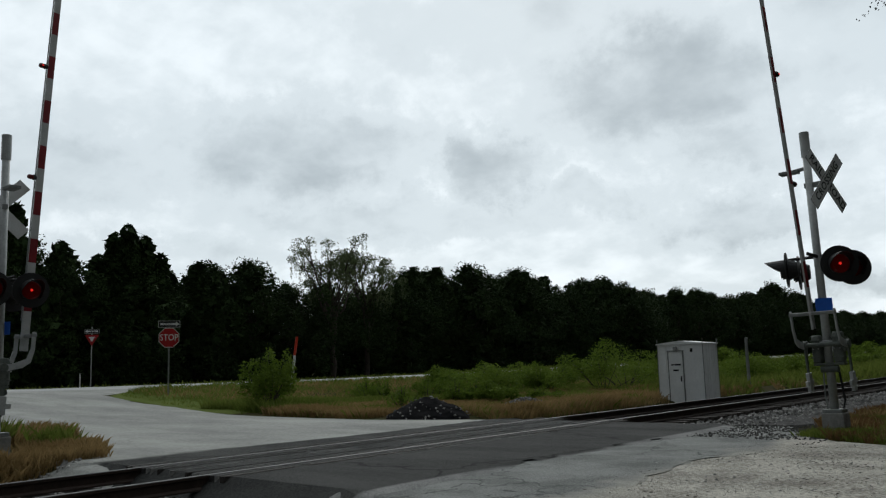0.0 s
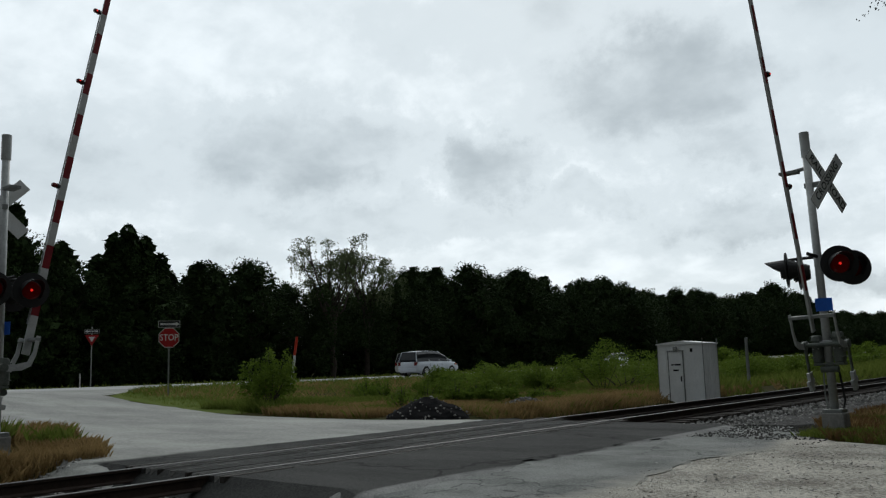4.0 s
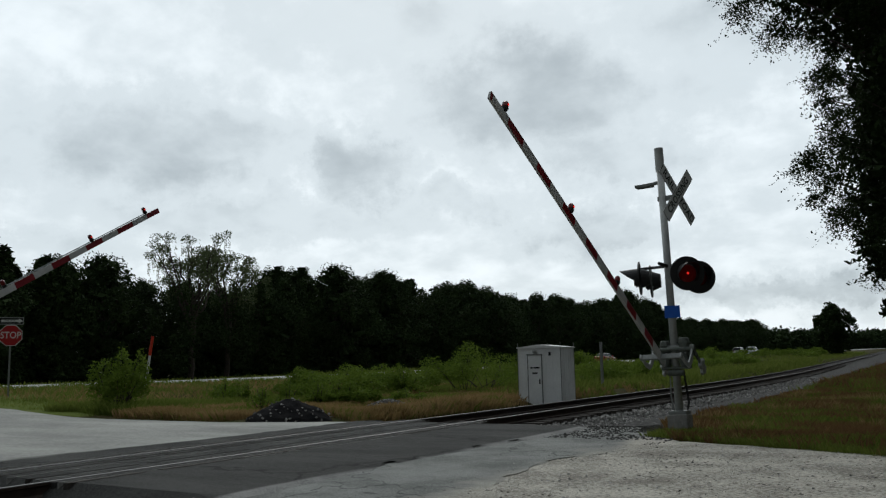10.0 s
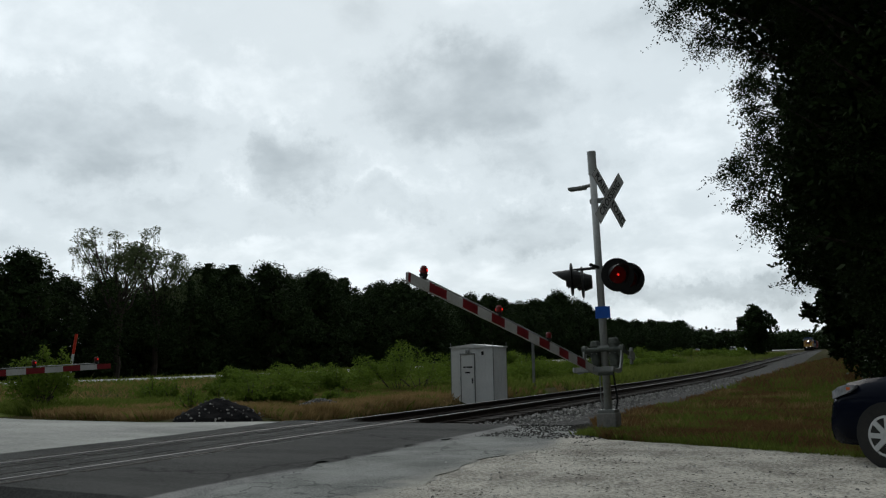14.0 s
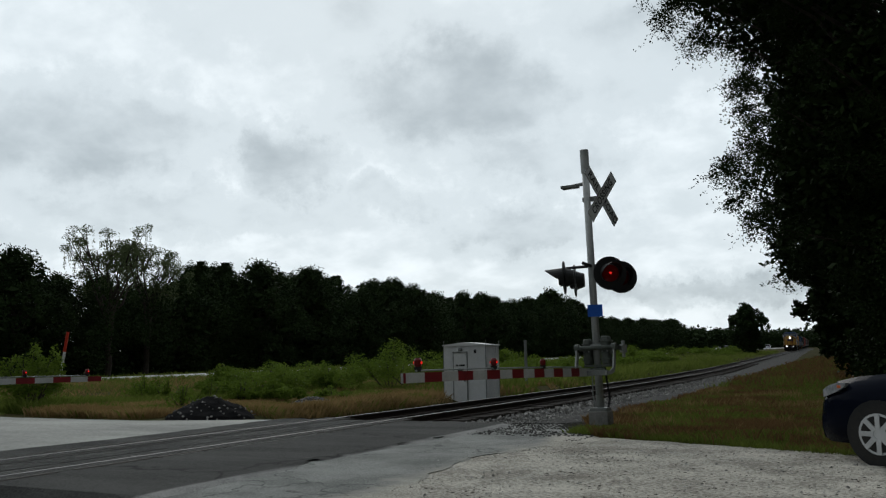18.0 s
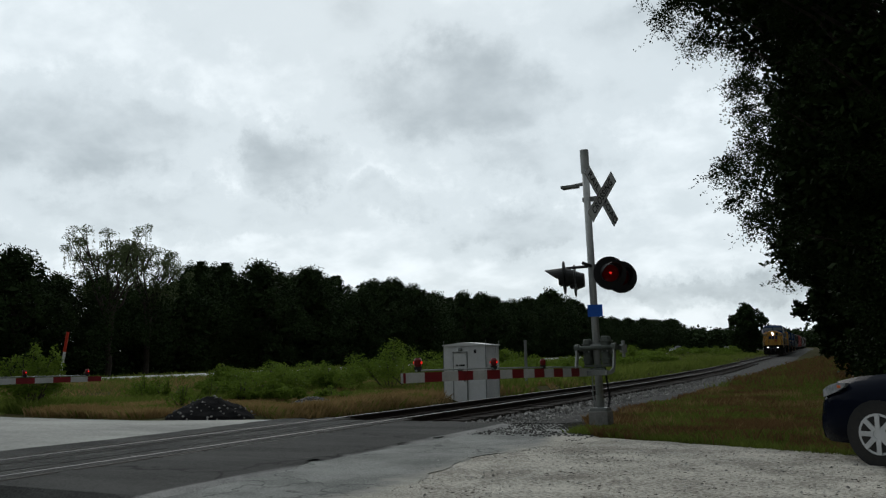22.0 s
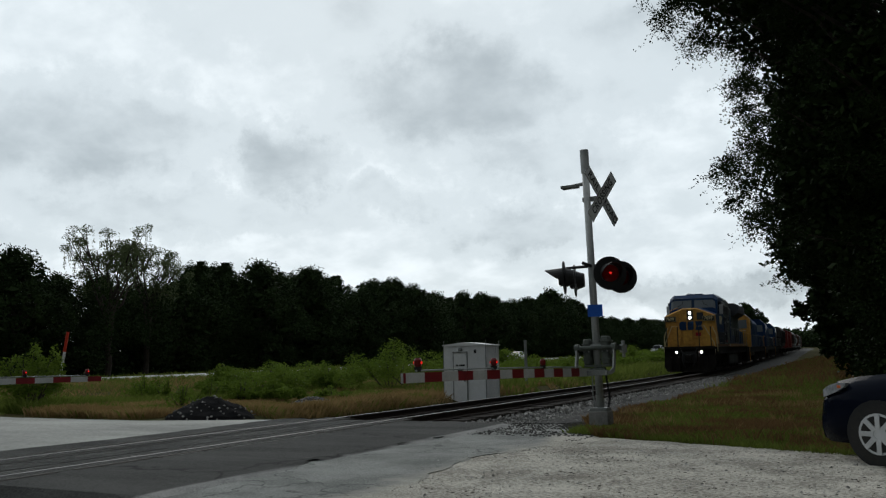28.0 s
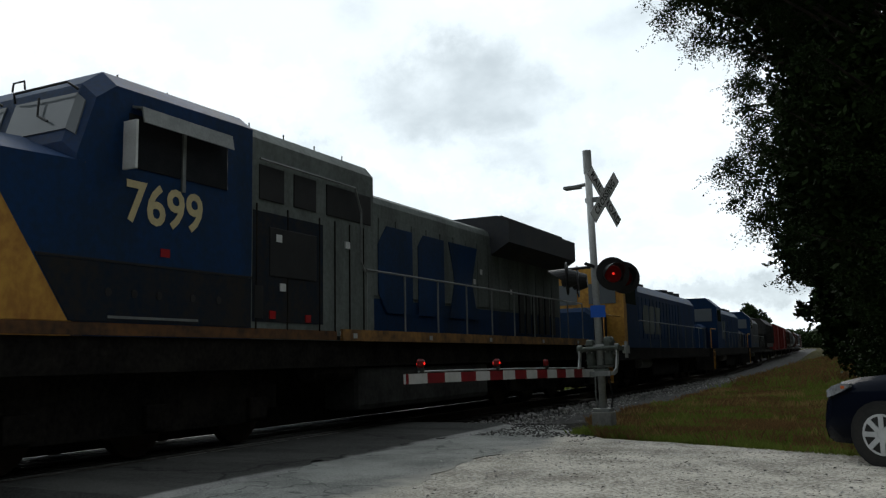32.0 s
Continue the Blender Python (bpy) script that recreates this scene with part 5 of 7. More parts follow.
def build_bushes():
    bush(-11.05, 15.9, 2.25, 0.72, 3200, 0.045, 1, label="feathery green bush at the corner of the junction")
    bush(-12.3, 16.9, 1.5, 0.8, 1300, 0.05, 14)
    r = random.Random(17)
    spots = [(-11.5, 26.5, 1.7, 1.8), (-10.5, 29.5, 1.5, 1.7), (-9.4, 32.5, 2.3, 2.0), (-10.2, 36.0, 2.5, 2.4), (-8.6, 38.5, 2.0, 2.2), (-13.0, 31.0, 1.5, 1.8), (-8.2, 42.5, 1.7, 2.0), (-9.0, 47.0, 1.8, 2.2), (-6.6, 36.0, 1.3, 1.5), (-7.2, 52.0, 1.6, 2.0), (-8.8, 58.0, 1.6, 2.4), (-14.5, 27.5, 1.2, 1.4), (-17.0, 31.0, 1.0, 1.6), (-8.0, 22.4, 0.9, 1.0)]
    for i, (x, y, h, w) in enumerate(spots):
        bush(x, y, h, w, 4200, 0.05, 40 + i)
    for i in range(26):
        x, y = r.uniform(-15.0, -6.0), r.uniform(17.0, 25.5)
        if noise.noise((x * 0.5, y * 0.5, 1.0)) < -0.1:
            continue
        bush(x, y, r.uniform(0.5, 1.05), r.uniform(0.35, 0.7), 620, 0.04, 120 + i, label="low green weed in the dry grass")
    # tall growth by the line farther off
    for i in range(16):
        y = 64 + i * 9
        x = track_x(y) - 8 - r.uniform(0, 9)
        bush(x, y, r.uniform(1.3, 2.0), 2.6, 1500, 0.11, 90 + i)


def blades(name, spots, n, h, w, leaf, label, seed, lean=0.35):
    """Grass: thin bent blades, each two triangles, over rectangles of the plan."""
    r = random.Random(seed)
    verts, faces = [], []
    areas = [abs((a[2] - a[0]) * (a[3] - a[1])) * a[4] for a in spots]
    tot = sum(areas)
    for (x0, y0, x1, y1, dens, test), ar in zip(spots, areas):
        for _ in range(int(n * ar / tot)):
            x, y = r.uniform(x0, x1), r.uniform(y0, y1)
            if test and not test(x, y):
                continue
            if noise.noise((x * 0.45, y * 0.45, seed)) < -0.25:
                continue
            z = ground_z(x, y)
            hh = h * r.uniform(0.5, 1.25) * (0.75 + 0.5 * noise.noise((x * 0.7, y * 0.7, 3.0 + seed)))
            a = r.uniform(0, 6.28)
            dx, dy = math.cos(a), math.sin(a)
            lx, ly = r.gauss(0, lean) * hh, r.gauss(0, lean) * hh
            ww = w * r.uniform(0.6, 1.4)
            i = len(verts)
            verts += [(x - dx * ww, y - dy * ww, z - 0.02), (x + dx * ww, y + dy * ww, z - 0.02), (x + lx * 0.4 + dx * ww * 0.7, y + ly * 0.4 + dy * ww * 0.7, z + hh * 0.6), (x + lx, y + ly, z + hh)]
            faces += [(i, i + 1, i + 2), (i, i + 2, i + 3)]
    tagged(mesh_from(name, verts, faces, leaf), label, "grass", kind="stuff")


def build_grass():
    def verge(x, y):
        edge = 12.9 - 0.45 * (x - 6.1) + 0.35 * noise.noise((x * 2.0, y * 2.0, 4.0))
        return y > edge + 0.1 and x > 5.5 - (y - 13.2) * 0.34 + 0.2 * noise.noise((x * 3.0, y * 3.0, 1.0)) and x - track_x(y) > 4.3 + 0.4 * math.sin(y * 0.8) + 0.9 * noise.noise((x * 1.6, y * 1.6, 0.0)) and math.hypot(x - 5.3, y - 14.4) > 0.3
    blades("verge_grass", [(4.6, 11.6, 10.5, 17, 5, verge), (4.2, 17, 9.5, 34, 1.6, verge)], 90000, 0.16, 0.0028, "grass_rust", "dry reddish-brown grass beside the signal mast", 1)
    blades("verge_grass_green", [(5.0, 11.3, 11.5, 14.5, 3, lambda x, y: 0.05 < y - (12.9 - 0.45 * (x - 6.1)) < 1.9), (4.8, 13.5, 10, 26, 1.3, verge)], 90000, 0.14, 0.0028, "grass_green", "short green grass along the edge of the lot", 2)
    blades("verge_tufts", [(4.8, 12.2, 10.5, 24, 1, lambda x, y: verge(x, y) and noise.noise((x * 1.3, y * 1.3, 9.0)) > 0.05)], 20000, 0.22, 0.0022, "grass_rust", "taller rust-brown tufts beside the signal mast", 12, 0.3)
    blades("verge_patches", [(4.8, 12.4, 11.5, 34, 1, lambda x, y: verge(x, y) and noise.noise((x * 0.7, y * 0.5, 2.0)) > -0.02)], 46000, 0.18, 0.0026, "grass_green", "patches of taller green grass on the verge", 16, 0.4)
    blades("verge_straw", [(4.8, 12.6, 10.5, 30, 1, lambda x, y: verge(x, y) and noise.noise((x * 0.9, y * 0.7, 7.0)) > 0.08)], 16000, 0.22, 0.0018, "grass_brown", "thin pale straw standing on the verge", 18, 0.28)
    blades("verge_grass_far", [(track_x(60) + 4.2, 34, 9.5, 110, 1, lambda x, y: x - track_x(y) > 4.0)], 26000, 0.4, 0.012, "grass_rust", "dry brown grass on the bank of the line", 3)
    blades("bank_grass_green", [(track_x(60) + 4.2, 30, 9.5, 100, 1, lambda x, y: x - track_x(y) > 4.4 and noise.noise((x * 0.8, y * 0.25, 5.0)) > -0.1)], 22000, 0.34, 0.010, "grass_green", "dull green grass on the bank of the line", 19)

    def field(x, y):
        road = 14.3 if x > -10.5 else 14.3 + (-10.5 - x) * 0.2 + 0.25 * max(0.0, -20.0 - x) ** 1.5
        return y > road + 0.2 and x - track_x(y) < -2.9 and not (-4.2 < x < -2.0 and 25.6 < y < 28.6) and not (-5.5 < x < -2.6 and y < 16.2) and not (-7.3 < x < -4.6 and 19.6 < y < 23.0)
    blades("field_grass_brown", [(-9.5, 14.2, -2.4, 24, 4, field), (-10, 24, -2.8, 40, 1.5, field), (-22, 17, -9.5, 40, 0.2, field)], 120000, 0.28, 0.0045, "grass_brown", "tall dry brown grass between line and highway", 4)
    blades("field_grass_green", [(-13.5, 15.0, -9.0, 26, 2.5, field), (-14, 24, -7, 44, 1, field)], 60000, 0.34, 0.006, "grass_green", "tall green grass between line and highway", 5)
    blades("field_grass_far", [(-26, 40, -4, 90, 1, lambda x, y: x - track_x(y) < -2.5), (-26, 90, -4, 240, 0.35, lambda x, y: x - track_x(y) < -2.5), (-7.5, 30, -1.8, 110, 2.5, lambda x, y: -6.5 < x - track_x(y) < -2.3)], 60000, 0.58, 0.02, "grass_green", "tall yellow-green grass beside the far line", 6)
    blades("field_grass_mixed", [(-9.5, 14.2, -2.4, 26, 2, field), (-26, 17, -9.5, 60, 0.8, field)], 80000, 0.24, 0.006, "grass_green", "short green grass between line and highway", 15)
    blades("lawn_grass", [(-26, 14.5, -10.5, 34, 1, lambda x, y: y > 14.5 + (-10.5 - x) * 0.18 + 0.25 * max(0.0, -20.0 - x) ** 1.5)], 40000, 0.10, 0.007, "grass_green", "short grass by the junction", 7)
    blades("mast_grass", [(-9.5, 2.5, -2.7, 8.6, 1, lambda x, y: y < 6.5 + 0.38 * (-2.6 - x) and math.hypot(x + 4.85, y - 5.75) > 0.25)], 70000, 0.30, 0.0022, "grass_brown", "dry tufted grass at the foot of the far mast", 8, 0.32)
    blades("mast_weeds", [(-6.4, 6.3, -4.6, 7.6, 1, lambda x, y: y < 6.2 + 0.38 * (-2.6 - x))], 2600, 0.45, 0.004, "grass_green", "thin green weeds behind the far mast", 9)
    blades("median_grass", [(-40, -10, -35.8, 120, 1, None), (-54, -10, -48.8, 120, 1, None)], 9000, 0.3, 0.05, "grass_green", "mown grass of the median and the wood's edge", 10)


def heap(name, x, y, rx, ry, h, material, label, category, seed, stones):
    r = random.Random(seed)
    t = thing(name, pose(x, y, ground_z(x, y), 0, 0, 20), label, category)
    verts, faces = [(0, 0, h)], []
    rings, seg = 9, 30
    for i in range(1, rings + 1):
        k = i / rings
        for j in range(seg):
            a = 6.28319 * j / seg
            q = k * (1 + 0.12 * noise.noise((math.cos(a) * 1.5, math.sin(a) * 1.5, seed)))
            z = h * (1 - k ** 1.45) + 0.06 * noise.noise((math.cos(a) * k * 4, math.sin(a) * k * 4, seed + 5.0))
            verts.append((math.cos(a) * rx * q, math.sin(a) * ry * q, z if i < rings else -0.1))
    for j in range(seg):
        faces.append((0, 1 + j, 1 + (j + 1) % seg))
        for i in range(rings - 1):
            a, b = 1 + i * seg + j, 1 + i * seg + (j + 1) % seg
            faces.append((a, a + seg, b + seg, b))
    mesh_from("mound", verts, faces, material, t)
    sv, sf = [], []
    for _ in range(stones):
        a, k = r.uniform(0, 6.28), math.sqrt(r.random())
        c = V3((math.cos(a) * rx * k, math.sin(a) * ry * k, h * (1 - k ** 1.45) + 0.02))
        s, i = r.uniform(0.012, 0.04), len(sv)
        for v in ((1, 0, 0), (-1, 0, 0), (0, 1, 0), (0, -1, 0), (0, 0, 0.8), (0, 0, -0.8)):
            sv.append(c + V3(v) * s * r.uniform(0.6, 1.3))
        sf += [(i + p, i + q, i + w) for p, q, w in ((0, 2, 4), (2, 1, 4), (1, 3, 4), (3, 0, 4), (2, 0, 5), (1, 2, 5), (3, 1, 5), (0, 3, 5))]
    ob = mesh_from("pale_stones", sv, sf, "stone", t)
    ob["kind"] = "stuff"


build_treeline()
moss_tree(-52.5, 55.5, 13.2, 6, "open-crowned tree with bare limbs and hanging moss")
moss_tree(-53.5, 61.0, 12.6, 8, "mossy pale-leaved tree at the wood's edge")
build_oaks()
build_bushes()
build_grass()
heap("asphalt_heap", -4.05, 15.2, 1.1, 0.8, 0.50, "coal", "dark heap of broken asphalt with a few pale stones", "heap", 1, 90)
heap("stone_heap", -6.2, 22.2, 0.9, 0.7, 0.30, "ballast", "small heap of pale stones in dry grass", "heap", 2, 420)

# ---- road vehicles: heading +Y, origin on the ground under the middle ----
M["headlamp"] = mat("headlamp", (0.34, 0.35, 0.37), (0.16, 0.17, 0.18), 0.12, scale=9, fine=30)
M["amber"] = mat("amber", (0.6, 0.12, 0.02), (0.5, 0.09, 0.02), 0.3)


def paint(name, c, rough=0.3):
    rough = 0.08 if sum(c) < 0.1 else rough
    m = mat(name, c, tuple(v * 0.85 for v in c), rough, 0.0, scale=1.2, fine=20, spec=0.3 if sum(c) > 0.1 else 0.03)
    m.node_tree.nodes["Principled BSDF"].inputs["Coat Weight"].default_value = 0.25 if sum(c) > 0.1 else 0.0
    return m


def wheel(parent, x, y, r, w, rim="rim_silver", spokes=8):
    t = part("tyre", tube(B(), (x - w / 2, y, r), (x + w / 2, y, r), r, r, 26), "rubber", parent)
    bm = tube(B(), (x - w / 2 - 0.008, y, r), (x + w / 2 + 0.008, y, r), r * 0.28, r * 0.28, 14)
    for sgn in (-1, 1):
        xx = x + sgn * (w / 2 + 0.004)
        for i in range(spokes):
            a = 6.28319 * i / spokes
            c = V3((xx, y + math.cos(a) * r * 0.42, r + math.sin(a) * r * 0.42))
            box(bm, -0.01, 0.01, -r * 0.26, r * 0.26, -r * 0.085, r * 0.085, Matrix.Translation(c) @ Matrix.Rotation(a, 4, "X"))
        for i in range(22):
            a, b = 6.28319 * i / 22, 6.28319 * (i + 1) / 22
            vs = [bm.verts.new((xx, y + math.cos(k) * q, r + math.sin(k) * q)) for k, q in ((a, r * 0.62), (b, r * 0.62), (b, r * 0.70), (a, r * 0.70))]
            bm.faces.new(vs)
    part("rim", bm, rim, t, "silver wheel rim")


def shell(side, widths, x_scale=1.0):
    """A body skin: side is a list of (y, z_low, z_high); widths gives half-widths at belly, belt and top."""
    rings = []
    for y, lo, hi in side:
        b, w, t = widths(y)
        rings.append([(-b, y, lo), (-w, y, lo + (hi - lo) * 0.35), (-w * 0.985, y, lo + (hi - lo) * 0.75), (-t, y, hi), (t, y, hi), (w * 0.985, y, lo + (hi - lo) * 0.75), (w, y, lo + (hi - lo) * 0.35), (b, y, lo)])
    return loft(B(), rings)


SHAPES = {
    # lower body (y, low, high); glass house (y, low, high); length, half width
    "van": (((-2.5, 0.45, 0.95), (-2.42, 0.3, 1.08), (-1.5, 0.24, 1.08), (0.9, 0.24, 1.06), (1.5, 0.26, 1.05), (2.2, 0.3, 0.93), (2.5, 0.42, 0.74)),
            ((-2.44, 1.05, 1.2), (-2.28, 1.05, 1.74), (-1.0, 1.05, 1.82), (0.25, 1.05, 1.77), (0.95, 1.04, 1.50), (1.65, 1.0, 1.05)), 0.98, 0.34, (1.55, -1.45)),
    "suv": (((-2.15, 0.5, 0.98), (-2.08, 0.33, 1.06), (-1.2, 0.27, 1.04), (0.8, 0.27, 1.0), (1.3, 0.3, 0.96), (2.0, 0.35, 0.84), (2.18, 0.45, 0.72)),
            ((-2.02, 1.02, 1.2), (-1.7, 1.02, 1.60), (-0.6, 1.02, 1.66), (0.2, 1.0, 1.6), (0.75, 0.98, 1.34), (1.25, 0.95, 0.99)), 0.9, 0.34, (1.32, -1.3)),
    "sedan": (((-2.3, 0.42, 0.95), (-2.22, 0.26, 1.02), (-1.4, 0.2, 1.0), (0.8, 0.2, 0.95), (1.2, 0.2, 0.95), (1.75, 0.2, 0.88), (2.05, 0.19, 0.79), (2.22, 0.19, 0.70), (2.32, 0.22, 0.58)),
              ((-1.8, 0.95, 1.0), (-1.15, 0.95, 1.38), (-0.4, 0.95, 1.45), (0.2, 0.93, 1.42), (0.7, 0.92, 1.2), (1.25, 0.90, 0.95)), 0.89, 0.325, (1.38, -1.28)),
    "compact": (((-2.3, 0.42, 0.95), (-2.22, 0.26, 1.02), (-1.4, 0.2, 1.02), (0.8, 0.2, 1.0), (1.2, 0.2, 0.99), (1.65, 0.2, 0.945), (1.92, 0.19, 0.89), (2.08, 0.19, 0.81), (2.17, 0.2, 0.69), (2.2, 0.24, 0.56)),
              ((-1.8, 0.95, 1.0), (-1.15, 0.95, 1.40), (-0.4, 0.95, 1.47), (0.2, 0.95, 1.44), (0.7, 0.95, 1.22), (1.2, 0.95, 0.99)), 0.88, 0.325, (1.38, -1.28)),
    "coupe": (((-2.3, 0.45, 0.88), (-2.2, 0.3, 0.95), (-1.4, 0.22, 0.93), (0.5, 0.22, 0.88), (1.3, 0.25, 0.82), (2.0, 0.3, 0.7), (2.32, 0.4, 0.56)),
              ((-1.5, 0.9, 0.94), (-1.05, 0.9, 1.27), (-0.4, 0.9, 1.33), (0.0, 0.88, 1.3), (0.35, 0.87, 1.1), (0.75, 0.85, 0.9)), 0.87, 0.33, (1.35, -1.3)),
    "pickup": (((-2.9, 0.55, 1.05), (-2.85, 0.5, 1.12), (-0.75, 0.42, 1.12), (-0.7, 0.38, 1.14), (1.3, 0.38, 1.14), (2.2, 0.42, 1.1), (2.75, 0.45, 1.0), (2.88, 0.5, 0.8)),
               ((-0.78, 1.12, 1.3), (-0.6, 1.12, 1.86), (0.4, 1.12, 1.9), (0.8, 1.12, 1.84), (1.15, 1.12, 1.5), (1.5, 1.12, 1.16)), 0.99, 0.39, (1.85, -1.75)),
}


def car(name, shape, color, m, label, category, group="passing road vehicles", top=None):
    low, house, hw, wr, axles = SHAPES[shape]
    body = paint(name + "_paint", color)
    t = thing(name, m, label, category, group)
    L0, L1 = low[0][0], low[-1][0]

    def wid(y):
        k = 1 - (0.24 if shape == "compact" and y > 0 else 0.10) * max(0, (abs(y) - abs(L1) * 0.75) / (abs(L1) * 0.25)) ** 2
        return hw * 0.93 * k, hw * k, hw * 0.9 * k

    bm = shell(low, wid)
    bmesh.ops.bevel(bm, geom=[e for e in bm.edges if e.calc_face_angle(0) > 0.5], offset=0.03, segments=2, affect="EDGES")
    b = part("body", bm, body, t, smooth=True)
    bm = shell(house, lambda y: (hw * 0.90, hw * 0.86, hw * 0.70))
    part("glasshouse", bm, "glass_dark", t, "dark tinted glass")
    # roof skin and pillars over the glass
    bm = B()
    tops = [(y, hi) for y, lo, hi in house][1:-2]
    rings = [[(-hw * 0.71, y, z - 0.03), (-hw * 0.69, y, z + 0.012), (hw * 0.69, y, z + 0.012), (hw * 0.71, y, z - 0.03)] for y, z in tops]
    loft(bm, rings)
    part("roof", bm, top or body, t)
    for (y, lo, hi), yy in zip(house[1:5], (-0.08, 0, 0, 0.12)):
        for sx in (-1, 1):
            part("pillar", tube(B(), (sx * hw * 0.885, y + yy * 2, lo), (sx * hw * 0.705, y, hi - 0.01), 0.035, 0.03, 6), top or body, t)
    for sx in (-1, 1):
        part("pillar", tube(B(), (sx * hw * 0.89, house[-1][0], house[-1][1]), (sx * hw * 0.70, house[-3][0], house[-3][2]), 0.035, 0.03, 6), top or body, t)
    for y in axles:
        for sx in (-1, 1):
            part("wheel_arch", tube(B(), (sx * (hw - 0.16), y, wr), (sx * (hw + 0.004), y, wr), wr * 1.14, wr * 1.14, 22), "black", b)
            wheel(t, sx * (hw - 0.09), y, wr, 0.2)
    for sx in (-1, 1):
        zl = low[-2][2] - 0.1
        if shape == "compact":                 # slim swept-back lamp with an amber corner
            hl = loft(B(), [[(sx * hw * a, y, z0), (sx * hw * b, y, z0), (sx * hw * b, y, z1), (sx * hw * a, y, z1)] for y, a, b, z0, z1 in
                            ((1.74, 0.88, 0.985, 0.84, 0.875), (1.86, 0.84, 0.975, 0.775, 0.875), (1.98, 0.76, 0.93, 0.735, 0.845), (2.09, 0.62, 0.865, 0.705, 0.79))])
            head = part("headlight", hl, "headlamp", t, "clear swept-back headlight with amber corner")
            part("amber_corner", box(B(), min(sx * hw * 0.9, sx * hw * 0.982), max(sx * hw * 0.9, sx * hw * 0.982), 1.80, 1.85, 0.815, 0.850, bevel=0.008), "amber", head)
        else:
            hl = loft(B(), [[(sx * hw * a, y, z0), (sx * hw * b, y, z0), (sx * hw * b, y, z1), (sx * hw * a, y, z1)] for y, a, b, z0, z1 in
                        ((L1 - 0.62, 0.90, 1.0, zl - 0.02, zl + 0.06), (L1 - 0.34, 0.70, 0.985, zl - 0.07, zl + 0.05), (L1 - 0.06, 0.5, 0.88, zl - 0.10, zl - 0.01))])
            head = part("headlight", hl, "chrome", t, "clear headlight with amber corner")
            part("amber_corner", box(B(), sx * hw * 0.93 - 0.05, sx * hw * 0.93 + 0.075, L1 - 0.5, L1 - 0.36, zl - 0.04, zl + 0.05, bevel=0.015), "amber", head)
        part("tail_light", box(B(), sx * hw * 0.78 - 0.1, sx * hw * 0.78 + 0.12, L0 - 0.01, L0 + 0.16, low[1][2] - 0.3, low[1][2] - 0.05, bevel=0.02), "lamp_dim", t, "red tail light")
        part("mirror", box(B(), sx * (hw + 0.08) - 0.09, sx * (hw + 0.08) + 0.09, house[-1][0] - 0.45, house[-1][0] - 0.3, house[-1][1] + 0.02, house[-1][1] + 0.16, bevel=0.03), body, t)
        for yy in (house[2][0], house[3][0] + 0.15):
            part("door_seam", box(B(), sx * hw * 0.99 - 0.004, sx * hw * 0.99 + 0.006, yy - 0.008, yy + 0.008, 0.42, 0.93), "black", b)
            part("door_handle", box(B(), sx * hw - 0.02, sx * hw + 0.015, yy + 0.08, yy + 0.24, 0.80, 0.83, bevel=0.006), body, b)
    part("grille", box(B(), -hw * 0.4, hw * 0.4, L1 - 0.12, L1 + 0.004, low[-1][1] + 0.02, low[-1][2] - 0.08, bevel=0.02), "black", t)
    part("bumper", box(B(), -hw * 0.86, hw * 0.86, L0 - 0.03, L0 + 0.14, low[0][1] - 0.08, low[0][1] + 0.14, bevel=0.04), body, t)
    if shape == "pickup":
        part("truck_bed", box(B(), -hw * 0.82, hw * 0.82, -2.75, -0.85, 1.0, 1.13), "black", t, "open dark cargo bed")
    return t


